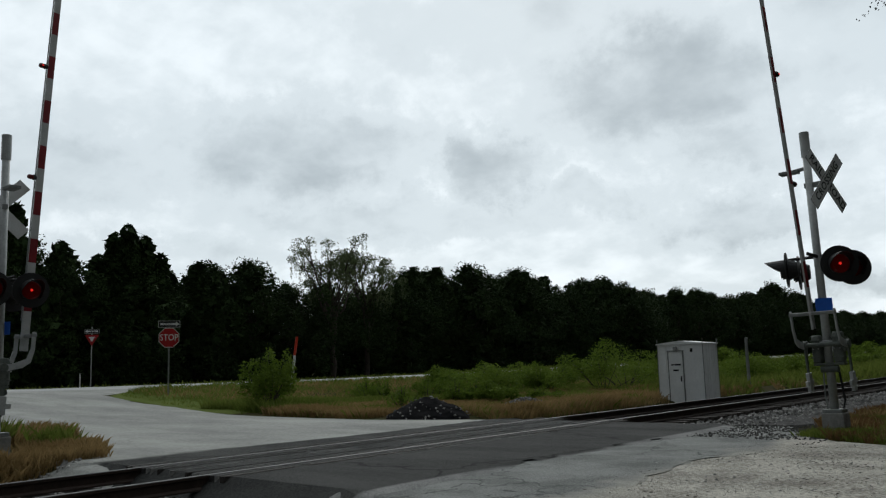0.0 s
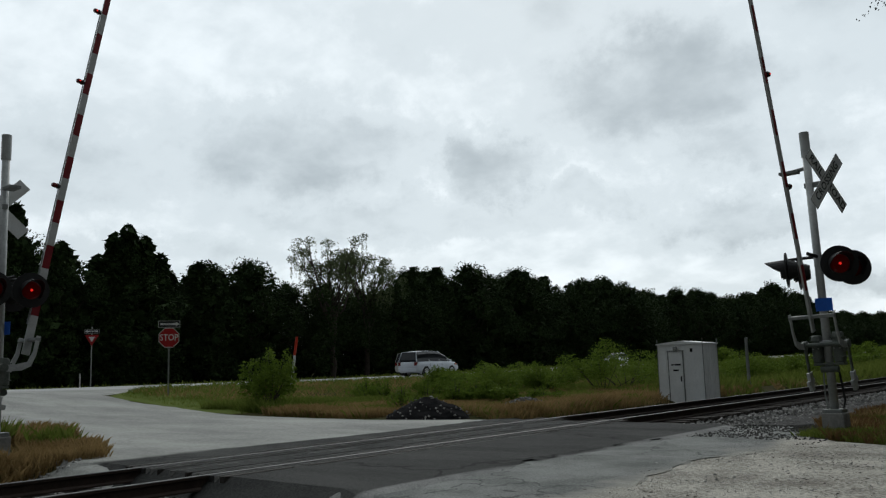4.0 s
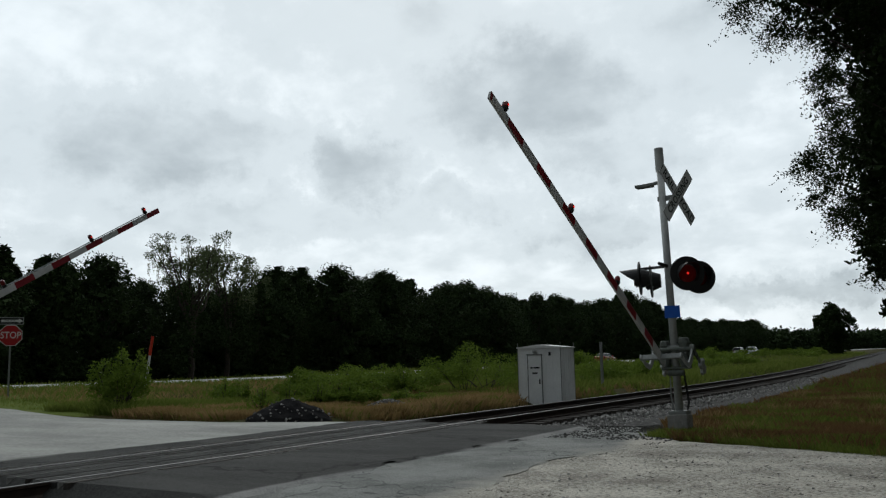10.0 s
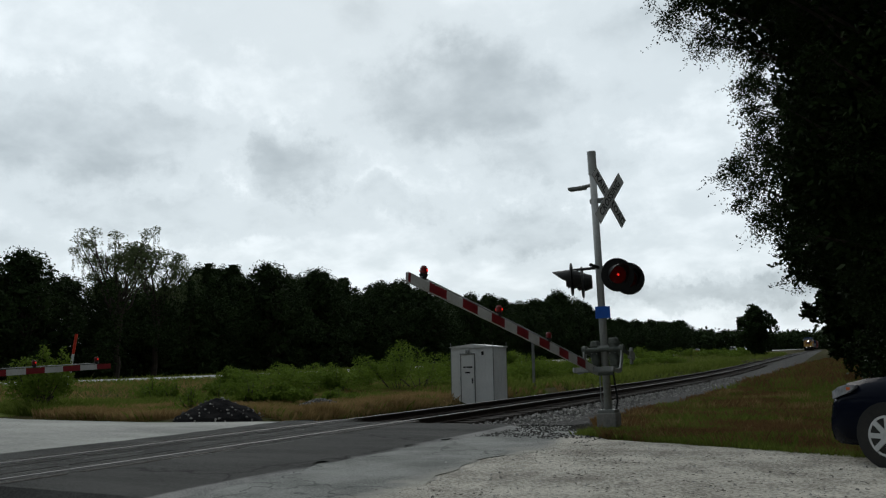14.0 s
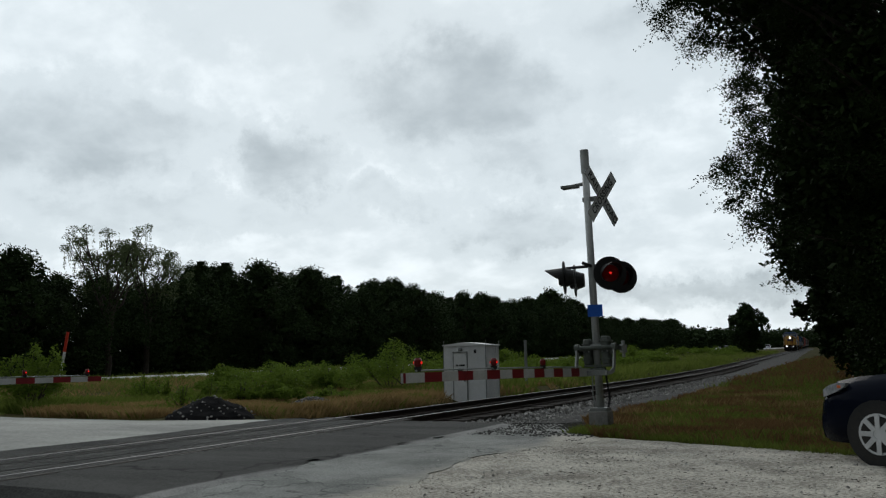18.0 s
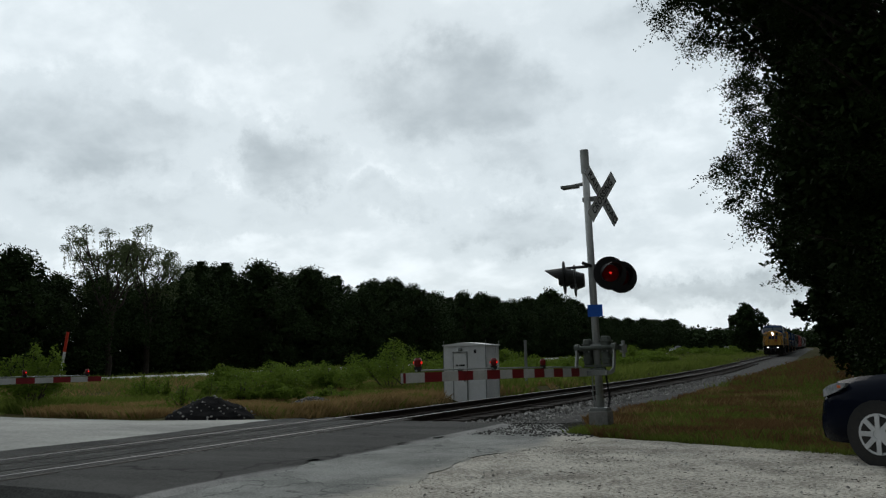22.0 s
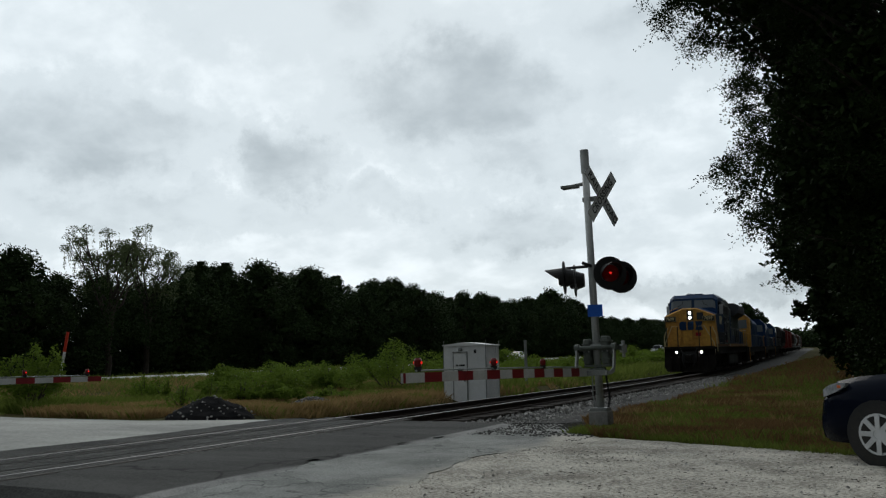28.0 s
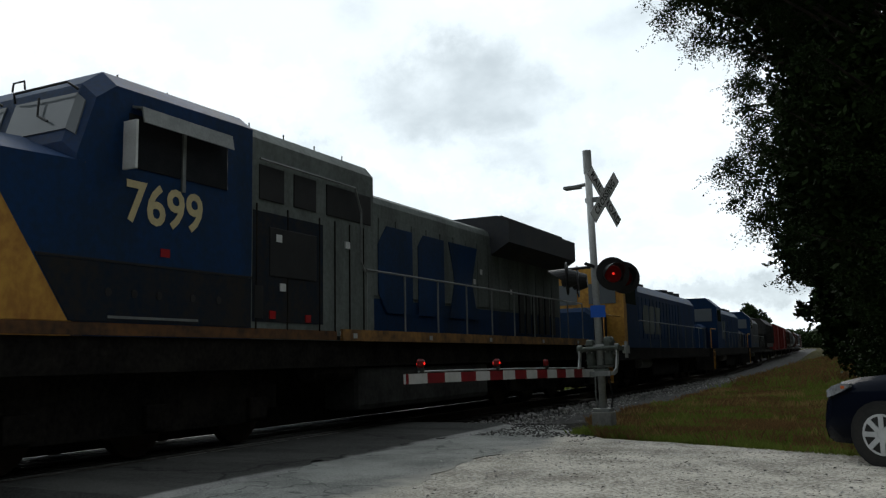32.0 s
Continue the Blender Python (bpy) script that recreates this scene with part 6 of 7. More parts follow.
def semi_truck(m):
    """Tractor and box trailer in one rig, front bumper at the origin, heading +Y."""
    t = thing("semi_truck", m, "white tractor unit hauling a bright blue box trailer", "truck", "passing road vehicles")
    white = paint("truck_white", (0.72, 0.73, 0.73))
    blue = mat("trailer_blue", (0.045, 0.34, 0.74), (0.045, 0.29, 0.65), 0.45, scale=0.8, fine=9)
    part("hood", loft(B(), [[(-0.95, y, 0.6), (0.95, y, 0.6), (0.9, y, z), (-0.9, y, z)] for y, z in ((-0.1, 1.25), (-0.6, 1.55), (-1.9, 1.85))]), white, t)
    part("cab", loft(B(), [[(-1.15, y, 0.6), (1.15, y, 0.6), (1.1, y, z), (-1.1, y, z)] for y, z in ((-1.85, 1.9), (-2.5, 2.75), (-3.9, 2.95), (-4.2, 2.9))]), white, t)
    for sx in (-1, 1):
        part("side_window", box(B(), sx * 1.135 - 0.012, sx * 1.135 + 0.012, -3.1, -2.35, 1.75, 2.5, bevel=0.01), "glass_dark", t)
        part("mirror", box(B(), sx * 1.3 - 0.08, sx * 1.3 + 0.08, -2.15, -2.05, 1.7, 2.3), "black", t)
        part("fuel_tank", tube(B(), (sx * 0.95, -5.2, 0.75), (sx * 0.95, -3.6, 0.75), 0.32, 0.32, 14), "chrome", t)
    part("windscreen", slab(B(), [(-1.93, 1.98), (-2.42, 2.66), (-2.46, 2.66), (-1.97, 1.98)], "x", -0.95, 0.95), "glass_dark", t)
    part("stack", tube(B(), (-1.0, -4.35, 1.0), (-1.0, -4.35, 3.6), 0.08, 0.08, 10), "chrome", t)
    part("chassis", box(B(), -0.45, 0.45, -7.4, -0.3, 0.55, 0.95), "black", t)
    for y in (-1.0, -5.6, -6.9, -15.6, -16.9):
        for sx in (-1, 1):
            wheel(t, sx * 1.02, y, 0.51, 0.34, "chrome", 5)
    trailer = part("trailer", box(B(), -1.22, 1.22, -17.95, -4.7, 1.0, 3.72, bevel=0.02), blue, t, "bright blue box trailer side")
    for y in (-17.97, -4.72):
        part("end_frame", box(B(), -1.23, 1.23, y, y + 0.05, 0.98, 3.73), "white_sheet", trailer, "white trailer end")
    for x in (-0.6, -0.05, 0.05, 0.6):
        part("door_bar", tube(B(), (x, -18.0, 1.05), (x, -18.0, 3.68), 0.03, 0.03, 6), "galv", trailer)
    for x in (-1.2, 1.2):
        for z in (1.3, 1.9, 2.5, 3.1, 3.5):
            part("door_hinge", box(B(), x - 0.08, x + 0.08, -18.01, -17.97, z - 0.05, z + 0.05), "black", trailer)
    part("top_rail", box(B(), -1.235, 1.235, -17.95, -4.7, 3.67, 3.74), "galv", trailer)
    part("bottom_rail", box(B(), -1.235, 1.235, -17.95, -4.7, 0.96, 1.06), "galv", trailer)
    for k in range(11):
        y = -17.4 + k * 1.2
        part("side_seam", box(B(), 1.22, 1.228, y, y + 0.02, 1.08, 3.66), blue, trailer)
    # plain shapes of the maker's device
    ring = [(-16.2 + math.cos(math.radians(a)) * q * 0.95, 2.34 + math.sin(math.radians(a)) * q) for q, sweep in ((0.54, range(50, 311, 20)), (0.27, range(310, 49, -20))) for a in sweep]
    part("device_shape", slab(B(), ring, "x", 1.222, 1.232), "white_sheet", trailer, "plain white open ring of a company device")
    for y in (-15.4, -14.7, -14.0, -13.3):
        part("device_shape", slab(B(), [(y, 1.95), (y + 0.52, 1.95), (y + 0.64, 2.62), (y + 0.12, 2.62)], "x", 1.222, 1.232), "white_sheet", trailer, "plain white slanted block of a company device")
    for y in (-15.3, -14.8, -14.3, -13.8, -13.3):
        part("writing_bar", box(B(), 1.222, 1.232, y, y + 0.36, 1.80, 1.86), "white_sheet", trailer)
    lettering("everyday.", 0.80, "white_sheet", pose(1.228, -7.15, 1.80, 90, 0, 90) @ Matrix.Diagonal((0.55, 1.0, 1.0, 1.0)), trailer, "word", 0.004)
    bm = B()
    for y in (-9.1, -8.55, -8.0, -7.45):
        box(bm, 1.222, 1.232, y, y + 0.42, 2.22, 2.40)
        box(bm, 1.222, 1.232, y, y + 0.40, 2.52, 2.68)
    part("slogan_bars", bm, mat("slogan_pink", (0.30, 0.42, 0.66), (0.26, 0.38, 0.62), 0.5), trailer)
    part("landing_gear", box(B(), -0.9, 0.9, -9.2, -9.0, 0.35, 1.1), "black", t)
    part("bumper_bar", box(B(), -1.1, 1.1, -17.93, -17.85, 0.5, 0.6), "galv", t)
    return t


AT = pose(0, 0, 0)
MOVING = [
    (car("minivan", "van", (0.62, 0.66, 0.72), AT, "silver-blue minivan with dark windows", "minivan"), -30.2, 20.1, 3.0, 24.4),
    (car("minivan", "van", (0.40, 0.41, 0.38), AT, "grey-green minivan with dark windows", "minivan"), -33.8, 23.5, 3.0, 24.4),
    (car("convertible", "coupe", (0.30, 0.012, 0.02), AT, "dark red coupe with a black soft top", "car", top=M["black"]), -30.2, 23.3, 7.0, 26.8),
    (car("hatchback", "suv", (0.70, 0.71, 0.71), AT, "white compact hatchback with dark windows", "car"), -44.0, 50.4, 6.0, -22.3),
    (car("pickup_truck", "pickup", (0.66, 0.67, 0.68), AT, "white crew-cab pickup truck", "pickup truck"), -31.0, 36.0, 23.0, 29.0),
    (car("pickup_truck", "pickup", (0.016, 0.019, 0.022), AT, "dark pickup truck on the far carriageway", "pickup truck"), -43.0, 46.0, 31.0, -24.0),
    (car("sedan", "sedan", (0.70, 0.70, 0.70), AT, "white sedan far along the highway", "car"), -44.0, 134.0, 28.0, -21.0),
    (car("hatchback", "suv", (0.72, 0.72, 0.72), AT, "white car far along the highway", "car"), -44.0, 239.0, 28.0, -21.0),
    (semi_truck(AT), -32.0, 48.2, 30.0, 25.3),
]
for entry, k in zip(MOVING, (0.88, 0.88, 0.86, 0.86, 0.94)):
    entry[0].scale = (0.96, k, 0.94)
car("parked_sedan", "compact", (0.005, 0.007, 0.014), pose(9.60, 10.68, ground_z(9.5, 10.6) + 0.03, 0, 0, 60) @ pose(0.8, -1.38, 0), "dark blue sedan parked on the sandy lot", "car", "parked cars")

# ---- the train: each vehicle's front at its origin, body along +Y, rail top at z = 0 ----
M["loco_blue"] = mat("loco_blue", (0.008, 0.036, 0.110), (0.012, 0.027, 0.055), 0.55, spec=0.12, scale=0.8, fine=14, stretch=(1, 1.6, 0.5))
M["loco_grime"] = mat("loco_grime", (0.012, 0.020, 0.034), (0.030, 0.028, 0.026), 0.9, spec=0.05, scale=0.9, fine=12, stretch=(1, 1.8, 0.5))
M["loco_yellow"] = mat("loco_yellow", (0.62, 0.34, 0.06), (0.33, 0.14, 0.03), 0.55, scale=1.0, fine=9, stretch=(1.4, 1, 0.5))
M["loco_grey"] = mat("loco_grey", (0.165, 0.185, 0.172), (0.095, 0.106, 0.098), 0.7, spec=0.08, scale=0.8, fine=14, stretch=(1, 2.0, 0.4))
M["loco_rust"] = mat("loco_rust", (0.16, 0.07, 0.022), (0.05, 0.03, 0.018), 0.85, scale=1.2, fine=10)
M["loco_sill"] = mat("loco_sill", (0.34, 0.17, 0.045), (0.09, 0.055, 0.03), 0.8, scale=1.3, fine=9)
M["tank_grey"] = mat("tank_grey", (0.060, 0.060, 0.056), (0.030, 0.029, 0.027), 0.9, spec=0.08, scale=1.2, fine=12)
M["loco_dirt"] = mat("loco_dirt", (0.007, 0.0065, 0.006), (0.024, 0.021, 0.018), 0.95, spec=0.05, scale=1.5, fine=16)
M["loco_roof"] = mat("loco_roof", (0.03, 0.035, 0.045), (0.05, 0.05, 0.05), 0.7, scale=1.0, fine=12)
M["number_cream"] = mat("number_cream", (0.62, 0.52, 0.28), (0.5, 0.42, 0.24), 0.6)
M["lamp_white"] = mat("lamp_white", (1.0, 0.96, 0.86), (1.0, 0.94, 0.82), 0.2, glow=30.0)
# the pale sky reflection of the windscreens is put into this grey base colour
M["screen_glass"] = mat("screen_glass", (0.15, 0.165, 0.172), (0.135, 0.15, 0.158), 0.08, scale=0.8, fine=4)
M["hopper_red"] = mat("hopper_red", (0.28, 0.035, 0.03), (0.18, 0.03, 0.025), 0.7, scale=1.0, fine=10)
M["hopper_brown"] = mat("hopper_brown", (0.10, 0.05, 0.035), (0.06, 0.035, 0.03), 0.8, scale=1.0, fine=10)
M["hopper_grey"] = mat("hopper_grey", (0.20, 0.20, 0.19), (0.12, 0.12, 0.115), 0.75, scale=1.0, fine=10)
M["hopper_black"] = mat("hopper_black", (0.025, 0.025, 0.027), (0.05, 0.045, 0.04), 0.75, scale=1.0, fine=10)


def bogie(t, y0, y1, axles):
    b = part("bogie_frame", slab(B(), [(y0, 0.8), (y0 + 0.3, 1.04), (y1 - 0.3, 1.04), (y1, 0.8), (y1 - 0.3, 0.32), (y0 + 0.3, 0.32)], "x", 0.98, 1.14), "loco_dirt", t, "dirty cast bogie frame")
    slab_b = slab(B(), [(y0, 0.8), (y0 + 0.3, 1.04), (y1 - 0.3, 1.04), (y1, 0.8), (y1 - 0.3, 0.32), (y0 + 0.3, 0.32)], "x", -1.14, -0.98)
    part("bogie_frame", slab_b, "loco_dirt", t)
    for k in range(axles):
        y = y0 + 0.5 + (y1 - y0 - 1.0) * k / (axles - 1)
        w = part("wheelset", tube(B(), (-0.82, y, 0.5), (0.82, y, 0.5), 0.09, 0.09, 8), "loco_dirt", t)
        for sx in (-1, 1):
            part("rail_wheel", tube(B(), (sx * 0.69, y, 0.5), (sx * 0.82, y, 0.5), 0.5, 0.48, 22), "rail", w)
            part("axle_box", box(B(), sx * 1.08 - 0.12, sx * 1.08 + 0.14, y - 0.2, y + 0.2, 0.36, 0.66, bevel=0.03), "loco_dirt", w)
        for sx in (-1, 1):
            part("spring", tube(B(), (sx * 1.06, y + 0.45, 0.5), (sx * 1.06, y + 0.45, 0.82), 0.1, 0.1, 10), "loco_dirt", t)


def railing(t, x, y0, y1, z0, h, n, material, name="handrail"):
    bm = path_tube(B(), [(x, y0, z0 + h), (x, y1, z0 + h)], 0.022, 6)
    rail = part(name, bm, material, t)
    for i in range(n):
        y = y0 + (y1 - y0) * i / (n - 1)
        part("stanchion", tube(B(), (x, y, z0), (x, y, z0 + h), 0.02, 0.02, 6), material, rail)


def steps(t, y, x, material):
    for k in range(4):
        z = 0.32 + k * 0.32
        part("step", box(B(), x - 0.22, x + 0.02, y, y + 0.5, z, z + 0.035), material, t)
    part("step_side", box(B(), x - 0.24, x + 0.02, y - 0.04, y, 0.3, 1.45), material, t)
    part("step_side", box(B(), x - 0.24, x + 0.02, y + 0.5, y + 0.54, 0.3, 1.45), material, t)


GLYPHS = (
    ((0.0, 0.22), (0.2, 0.0), (0.85, 0.0), (0.85, 1.0), (0.2, 1.0), (0.0, 0.78)),
    ((1.0, 0.0), (1.6, 0.0), (1.75, 0.15), (1.75, 1.0), (1.15, 1.0), (1.0, 0.85)),
    ((1.9, 0.0), (2.85, 0.0), (2.65, 0.5), (2.85, 1.0), (1.9, 1.0), (2.08, 0.5)))


def device(parent, x, y, z, s, material, sy=1.0):
    """Plain blocky shapes in place of the railway's device, on a side facing +X, read towards +Y."""
    for g in GLYPHS:
        part("device_shape", slab(B(), [(y + a * s * sy, z + b * s) for a, b in g], "x", x, x + 0.012), material, parent, "faded blue blocky device shape")


def lead_locomotive():
    t = thing("locomotive", AT, "yellow-nosed dark blue and grey diesel locomotive with wide cab", "locomotive", "train")
    W = 1.46
    # pilot and plough
    plough = slab(B(), [(-W, 0.95), (W, 0.95), (W + 0.02, 0.35), (W - 0.2, 0.10), (-W + 0.2, 0.10), (-W - 0.02, 0.35)], "y", 0.02, 0.10)
    for v in plough.verts:
        v.co.y -= 0.30 * (1 - abs(v.co.x) / W) + 0.22 * max(0, 0.9 - v.co.z)
    part("plough", plough, "loco_dirt", t, "dirty steel snow plough")
    for x in (-1.05, -0.55, 0.55, 1.05):
        part("plough_rib", box(B(), x - 0.04, x + 0.04, -0.34, 0.02, 0.15, 0.9), "loco_dirt", t)
    part("pilot", box(B(), -W, W, 0.08, 0.5, 0.45, 1.46), "loco_dirt", t)
    part("anticlimber", box(B(), -W + 0.02, W - 0.02, -0.1, 0.5, 1.34, 1.50, bevel=0.03), "loco_dirt", t)
    part("coupler", box(B(), -0.16, 0.16, -0.75, 0.1, 0.72, 1.02, bevel=0.06), "loco_dirt", t)
    part("coupler_pocket", box(B(), -0.42, 0.42, -0.12, 0.1, 0.6, 1.2, bevel=0.03), "black", t)
    for sx in (-1, 1):
        part("ditch_light_case", tube(B(), (sx * 0.72, -0.08, 1.19), (sx * 0.72, 0.15, 1.19), 0.12, 0.12, 16), "loco_dirt", t)
        part("ditch_light", tube(B(), (sx * 0.72, -0.10, 1.19), (sx * 0.72, -0.08, 1.19), 0.055, 0.055, 16), "lamp_white", t, "bright ditch light")
        part("brake_hose", path_tube(B(), [(sx * 0.35, -0.12, 1.15), (sx * 0.38, -0.3, 0.8), (sx * 0.3, -0.34, 0.5), (sx * 0.2, -0.28, 0.35)], 0.03, 8), "black", t)
        part("brake_hose", path_tube(B(), [(sx * 0.55, -0.12, 1.2), (sx * 0.6, -0.26, 0.85), (sx * 0.5, -0.3, 0.6)], 0.025, 8), "black", t)
    part("cable", path_tube(B(), [(-0.5, -0.14, 1.42), (-0.35, -0.24, 1.12), (0.0, -0.26, 1.0), (0.35, -0.24, 1.12), (0.5, -0.14, 1.42)], 0.03, 8), "black", t)
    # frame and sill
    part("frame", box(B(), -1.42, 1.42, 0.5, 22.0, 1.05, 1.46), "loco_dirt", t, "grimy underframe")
    for sx in (-1, 1):
        part("sill_stripe", box(B(), sx * 1.5 - 0.03, sx * 1.5 + 0.03, 7.9, 21.6, 1.46, 1.64), "loco_sill", t, "dirty yellow sill stripe")
        part("walkway", box(B(), sx * 1.26 - 0.25, sx * 1.26 + 0.21, 7.8, 21.7, 1.47, 1.53), "loco_dirt", t)
        steps(t, 0.55, sx * W if sx > 0 else -W + 0.22, "loco_dirt")
        steps(t, 21.2, sx * W if sx > 0 else -W + 0.22, "loco_dirt")
    # nose: sloping top, gable towards the centre
    def nose_ring(y, side, mid):
        return [(-W, y, 1.46), (-W, y, side), (-0.42, y, mid), (0.42, y, mid), (W, y, side), (W, y, 1.46)]
    nose = part("nose", loft(B(), [nose_ring(0.95, 3.22, 3.62), nose_ring(1.02, 3.28, 3.68), nose_ring(2.68, 3.36, 3.76)]), "loco_yellow", t, "yellow nose with rust stains")
    for sx in (-1, 1):
        part("nose_side", slab(B(), [(1.0, 1.62), (2.45, 1.62), (1.25, 3.28), (1.0, 3.24)], "x", sx * W - 0.006, sx * W + 0.008), "loco_yellow", t, "yellow side wedge behind the nose")
        part("nose_side_blue", slab(B(), [(2.45, 1.62), (2.72, 1.62), (2.72, 3.35), (1.25, 3.28)], "x", sx * W - 0.006, sx * W + 0.008), "loco_blue", t)
    part("nose_door", box(B(), -1.22, -0.55, 0.915, 0.95, 1.6, 3.1, bevel=0.02), "loco_yellow", nose)
    part("nose_door", box(B(), -0.42, 0.12, 0.915, 0.95, 1.62, 3.35, bevel=0.02), "loco_yellow", nose)
    part("headlight_case", box(B(), -0.17, 0.20, 0.885, 0.96, 2.98, 3.56, bevel=0.02), "black", nose)
    for z in (3.13, 3.40):
        part("headlight", tube(B(), (0.015, 0.86, z), (0.015, 0.89, z), 0.07, 0.07, 18), "lamp_white", nose, "lit headlight")
    part("nose_window", box(B(), 0.42, 0.80, 0.925, 0.96, 3.0, 3.42, bevel=0.03), "glass_dark", nose)
    rings = [[(-W - 0.004, y, a + 0.008), (-0.42, y, b + 0.008), (0.42, y, b + 0.008), (W + 0.004, y, a + 0.008), (W + 0.004, y, a - 0.03), (-W - 0.004, y, a - 0.03)] for y, a, b in ((1.06, 3.283, 3.683), (2.62, 3.357, 3.757))]
    part("nose_top", loft(B(), rings), "loco_blue", nose, "dark anti-glare top of the nose")
    for x in (-1.17, 1.10):
        nb = part("number_board", box(B(), x - 0.35, x + 0.35, 0.86, 0.96, 2.92, 3.22, bevel=0.02), "black", nose, "black number board with pale figures")
        part("number_frame", box(B(), x - 0.34, x + 0.34, 0.856, 0.868, 2.93, 3.21), "number_cream", nb)
        part("number_plate", box(B(), x - 0.325, x + 0.325, 0.851, 0.857, 2.945, 3.195), "black", nb)
        lettering("7699", 0.25, "number_cream", pose(x, 0.848, 3.07, 90, 0, 0), nb, "number", 0.002)
    for g in GLYPHS:
        part("device_shape", slab(B(), [(-0.64 + u * 0.49, 2.42 + w * 0.5) for u, w in g], "y", 0.900, 0.912), "loco_blue", nose, "dark blue device shape on the nose")
    bm = box(B(), 0.30, 0.62, 0.905, 0.918, 2.08, 2.28)
    part("red_label", bm, "red_sheet", nose)
    # front handrails
    for sx in (-1, 1):
        part("front_rail", path_tube(B(), [(sx * 0.62, -0.02, 1.5), (sx * 0.62, -0.02, 2.62), (sx * 0.95, -0.02, 2.62), (sx * 1.42, 0.3, 1.7), (sx * 1.46, 0.45, 1.05)], 0.024, 7), "number_cream", t, "bent pale handrail")
        part("front_post", tube(B(), (sx * 0.62, -0.02, 1.5), (sx * 0.62, -0.02, 2.62), 0.030, 0.030, 8), "black", t)
        part("corner_rail", path_tube(B(), [(sx * 1.30, 0.78, 2.6), (sx * 1.54, 0.75, 2.1), (sx * 1.57, 0.7, 1.2)], 0.022, 7), "number_cream", t)
        part("front_post", tube(B(), (sx * 1.28, 0.1, 1.5), (sx * 1.28, 0.1, 2.6), 0.030, 0.030, 8), "black", t)
    part("grab_iron", path_tube(B(), [(-1.2, 1.1, 3.38), (-1.2, 1.1, 3.55), (-0.7, 1.1, 3.72), (-0.7, 1.1, 3.58)], 0.018, 6), "loco_yellow", t)
    for z in (1.9, 3.35):
        part("grab_iron", path_tube(B(), [(-0.95, 0.95, z), (-0.95, 0.87, z), (-0.55, 0.87, z + 0.04), (-0.55, 0.95, z + 0.04)], 0.016, 6), "loco_yellow", nose)
    # cab
    def cab_ring(y, side, mid, w=W):
        return [(-w, y, 1.46), (-w, y, side), (-1.20, y, mid), (1.20, y, mid), (w, y, side), (w, y, 1.46)]
    cab = part("cab", loft(B(), [cab_ring(2.5, 3.42, 3.60), cab_ring(2.75, 4.12, 4.32), cab_ring(3.05, 4.33, 4.54), cab_ring(5.6, 4.38, 4.58)]), "loco_blue", t, "dark blue wide cab")
    for sx in (-1, 1):
        quad = B()
        lo, hi = [], []
        for zz, xs in (((3.74, 3.74, 3.66), (0.09, 1.20, 1.36)), ((4.08, 4.19, 4.20), (1.34, 1.20, 0.09))):
            for z, x in zip(zz, xs):
                k = max(0.0, (x - 1.20) / (W - 1.20))
                lo_z, hi_z = 3.60 - 0.18 * k, 4.32 - 0.20 * k
                y = 2.5 + 0.25 * (z - lo_z) / (hi_z - lo_z)
                lo.append(quad.verts.new((sx * x, y + 0.01, z - 0.005)))
                hi.append(quad.verts.new((sx * x, y - 0.014, z + 0.010)))
        quad.faces.new(lo)
        quad.faces.new(hi[::-1])
        for i in range(6):
            quad.faces.new((lo[i], hi[i], hi[(i + 1) % 6], lo[(i + 1) % 6]))
        bmesh.ops.recalc_face_normals(quad, faces=quad.faces[:])
        pane = part("windscreen", quad, "screen_glass", cab, "windscreen pane coloured with its pale grey reflection")
        part("wiper", path_tube(B(), [(sx * 0.6, 2.63, 4.2), (sx * 0.66, 2.57, 3.97), (sx * 0.9, 2.53, 3.87)], 0.014, 6), "black", pane)
        part("side_window", box(B(), sx * W - 0.012, sx * W + 0.014, 3.25, 4.15, 3.42, 4.06, bevel=0.01), "glass_dark", cab, "cab side window")
        part("side_window", box(B(), sx * W - 0.012, sx * W + 0.014, 4.22, 5.05, 3.42, 4.06, bevel=0.01), "glass_dark", cab)
        part("window_frame", box(B(), sx * W - 0.01, sx * W + 0.03, 4.155, 4.215, 3.26, 4.06), "galv", cab)
        part("sunshade", slab(B(), [(sx * W, 4.16), (sx * (W + 0.18), 4.12), (sx * (W + 0.22), 3.93), (sx * (W + 0.20), 3.93), (sx * (W + 0.16), 4.10), (sx * W, 4.13)], "y", 3.3, 4.95), "galv", cab, "pale awning over the cab window")
        part("mirror", box(B(), sx * (W + 0.16) - 0.11, sx * (W + 0.16) + 0.11, 3.12, 3.16, 3.35, 3.92, bevel=0.01), "white_sheet", cab, "white mirror plate")
        lettering("7699", 0.68, "number_cream", pose(sx * (W + 0.004), 3.9, 3.0, 90, 0, 90 * sx), cab, "number", 0.004)
        part("cab_seam", box(B(), sx * W - 0.01, sx * W + 0.016, 2.0, 5.6, 2.28, 2.31), "black", cab)
        part("lower_panel", slab(B(), [(2.47, 1.62), (5.58, 1.62), (5.58, 2.275), (2.0, 2.275)], "x", sx * W - 0.005, sx * W + 0.013), "loco_grime", cab, "grimy lower panel of the cab side")
        part("sill_stripe", box(B(), sx * W - 0.005, sx * W + 0.007, 1.0, 7.8, 1.47, 1.61), "loco_rust", cab, "rusty yellow sill stripe under the cab")
        part("flag_patch", box(B(), sx * W - 0.004, sx * W + 0.008, 3.82, 3.98, 2.42, 2.52), "red_sheet", cab, "small faded red patch")
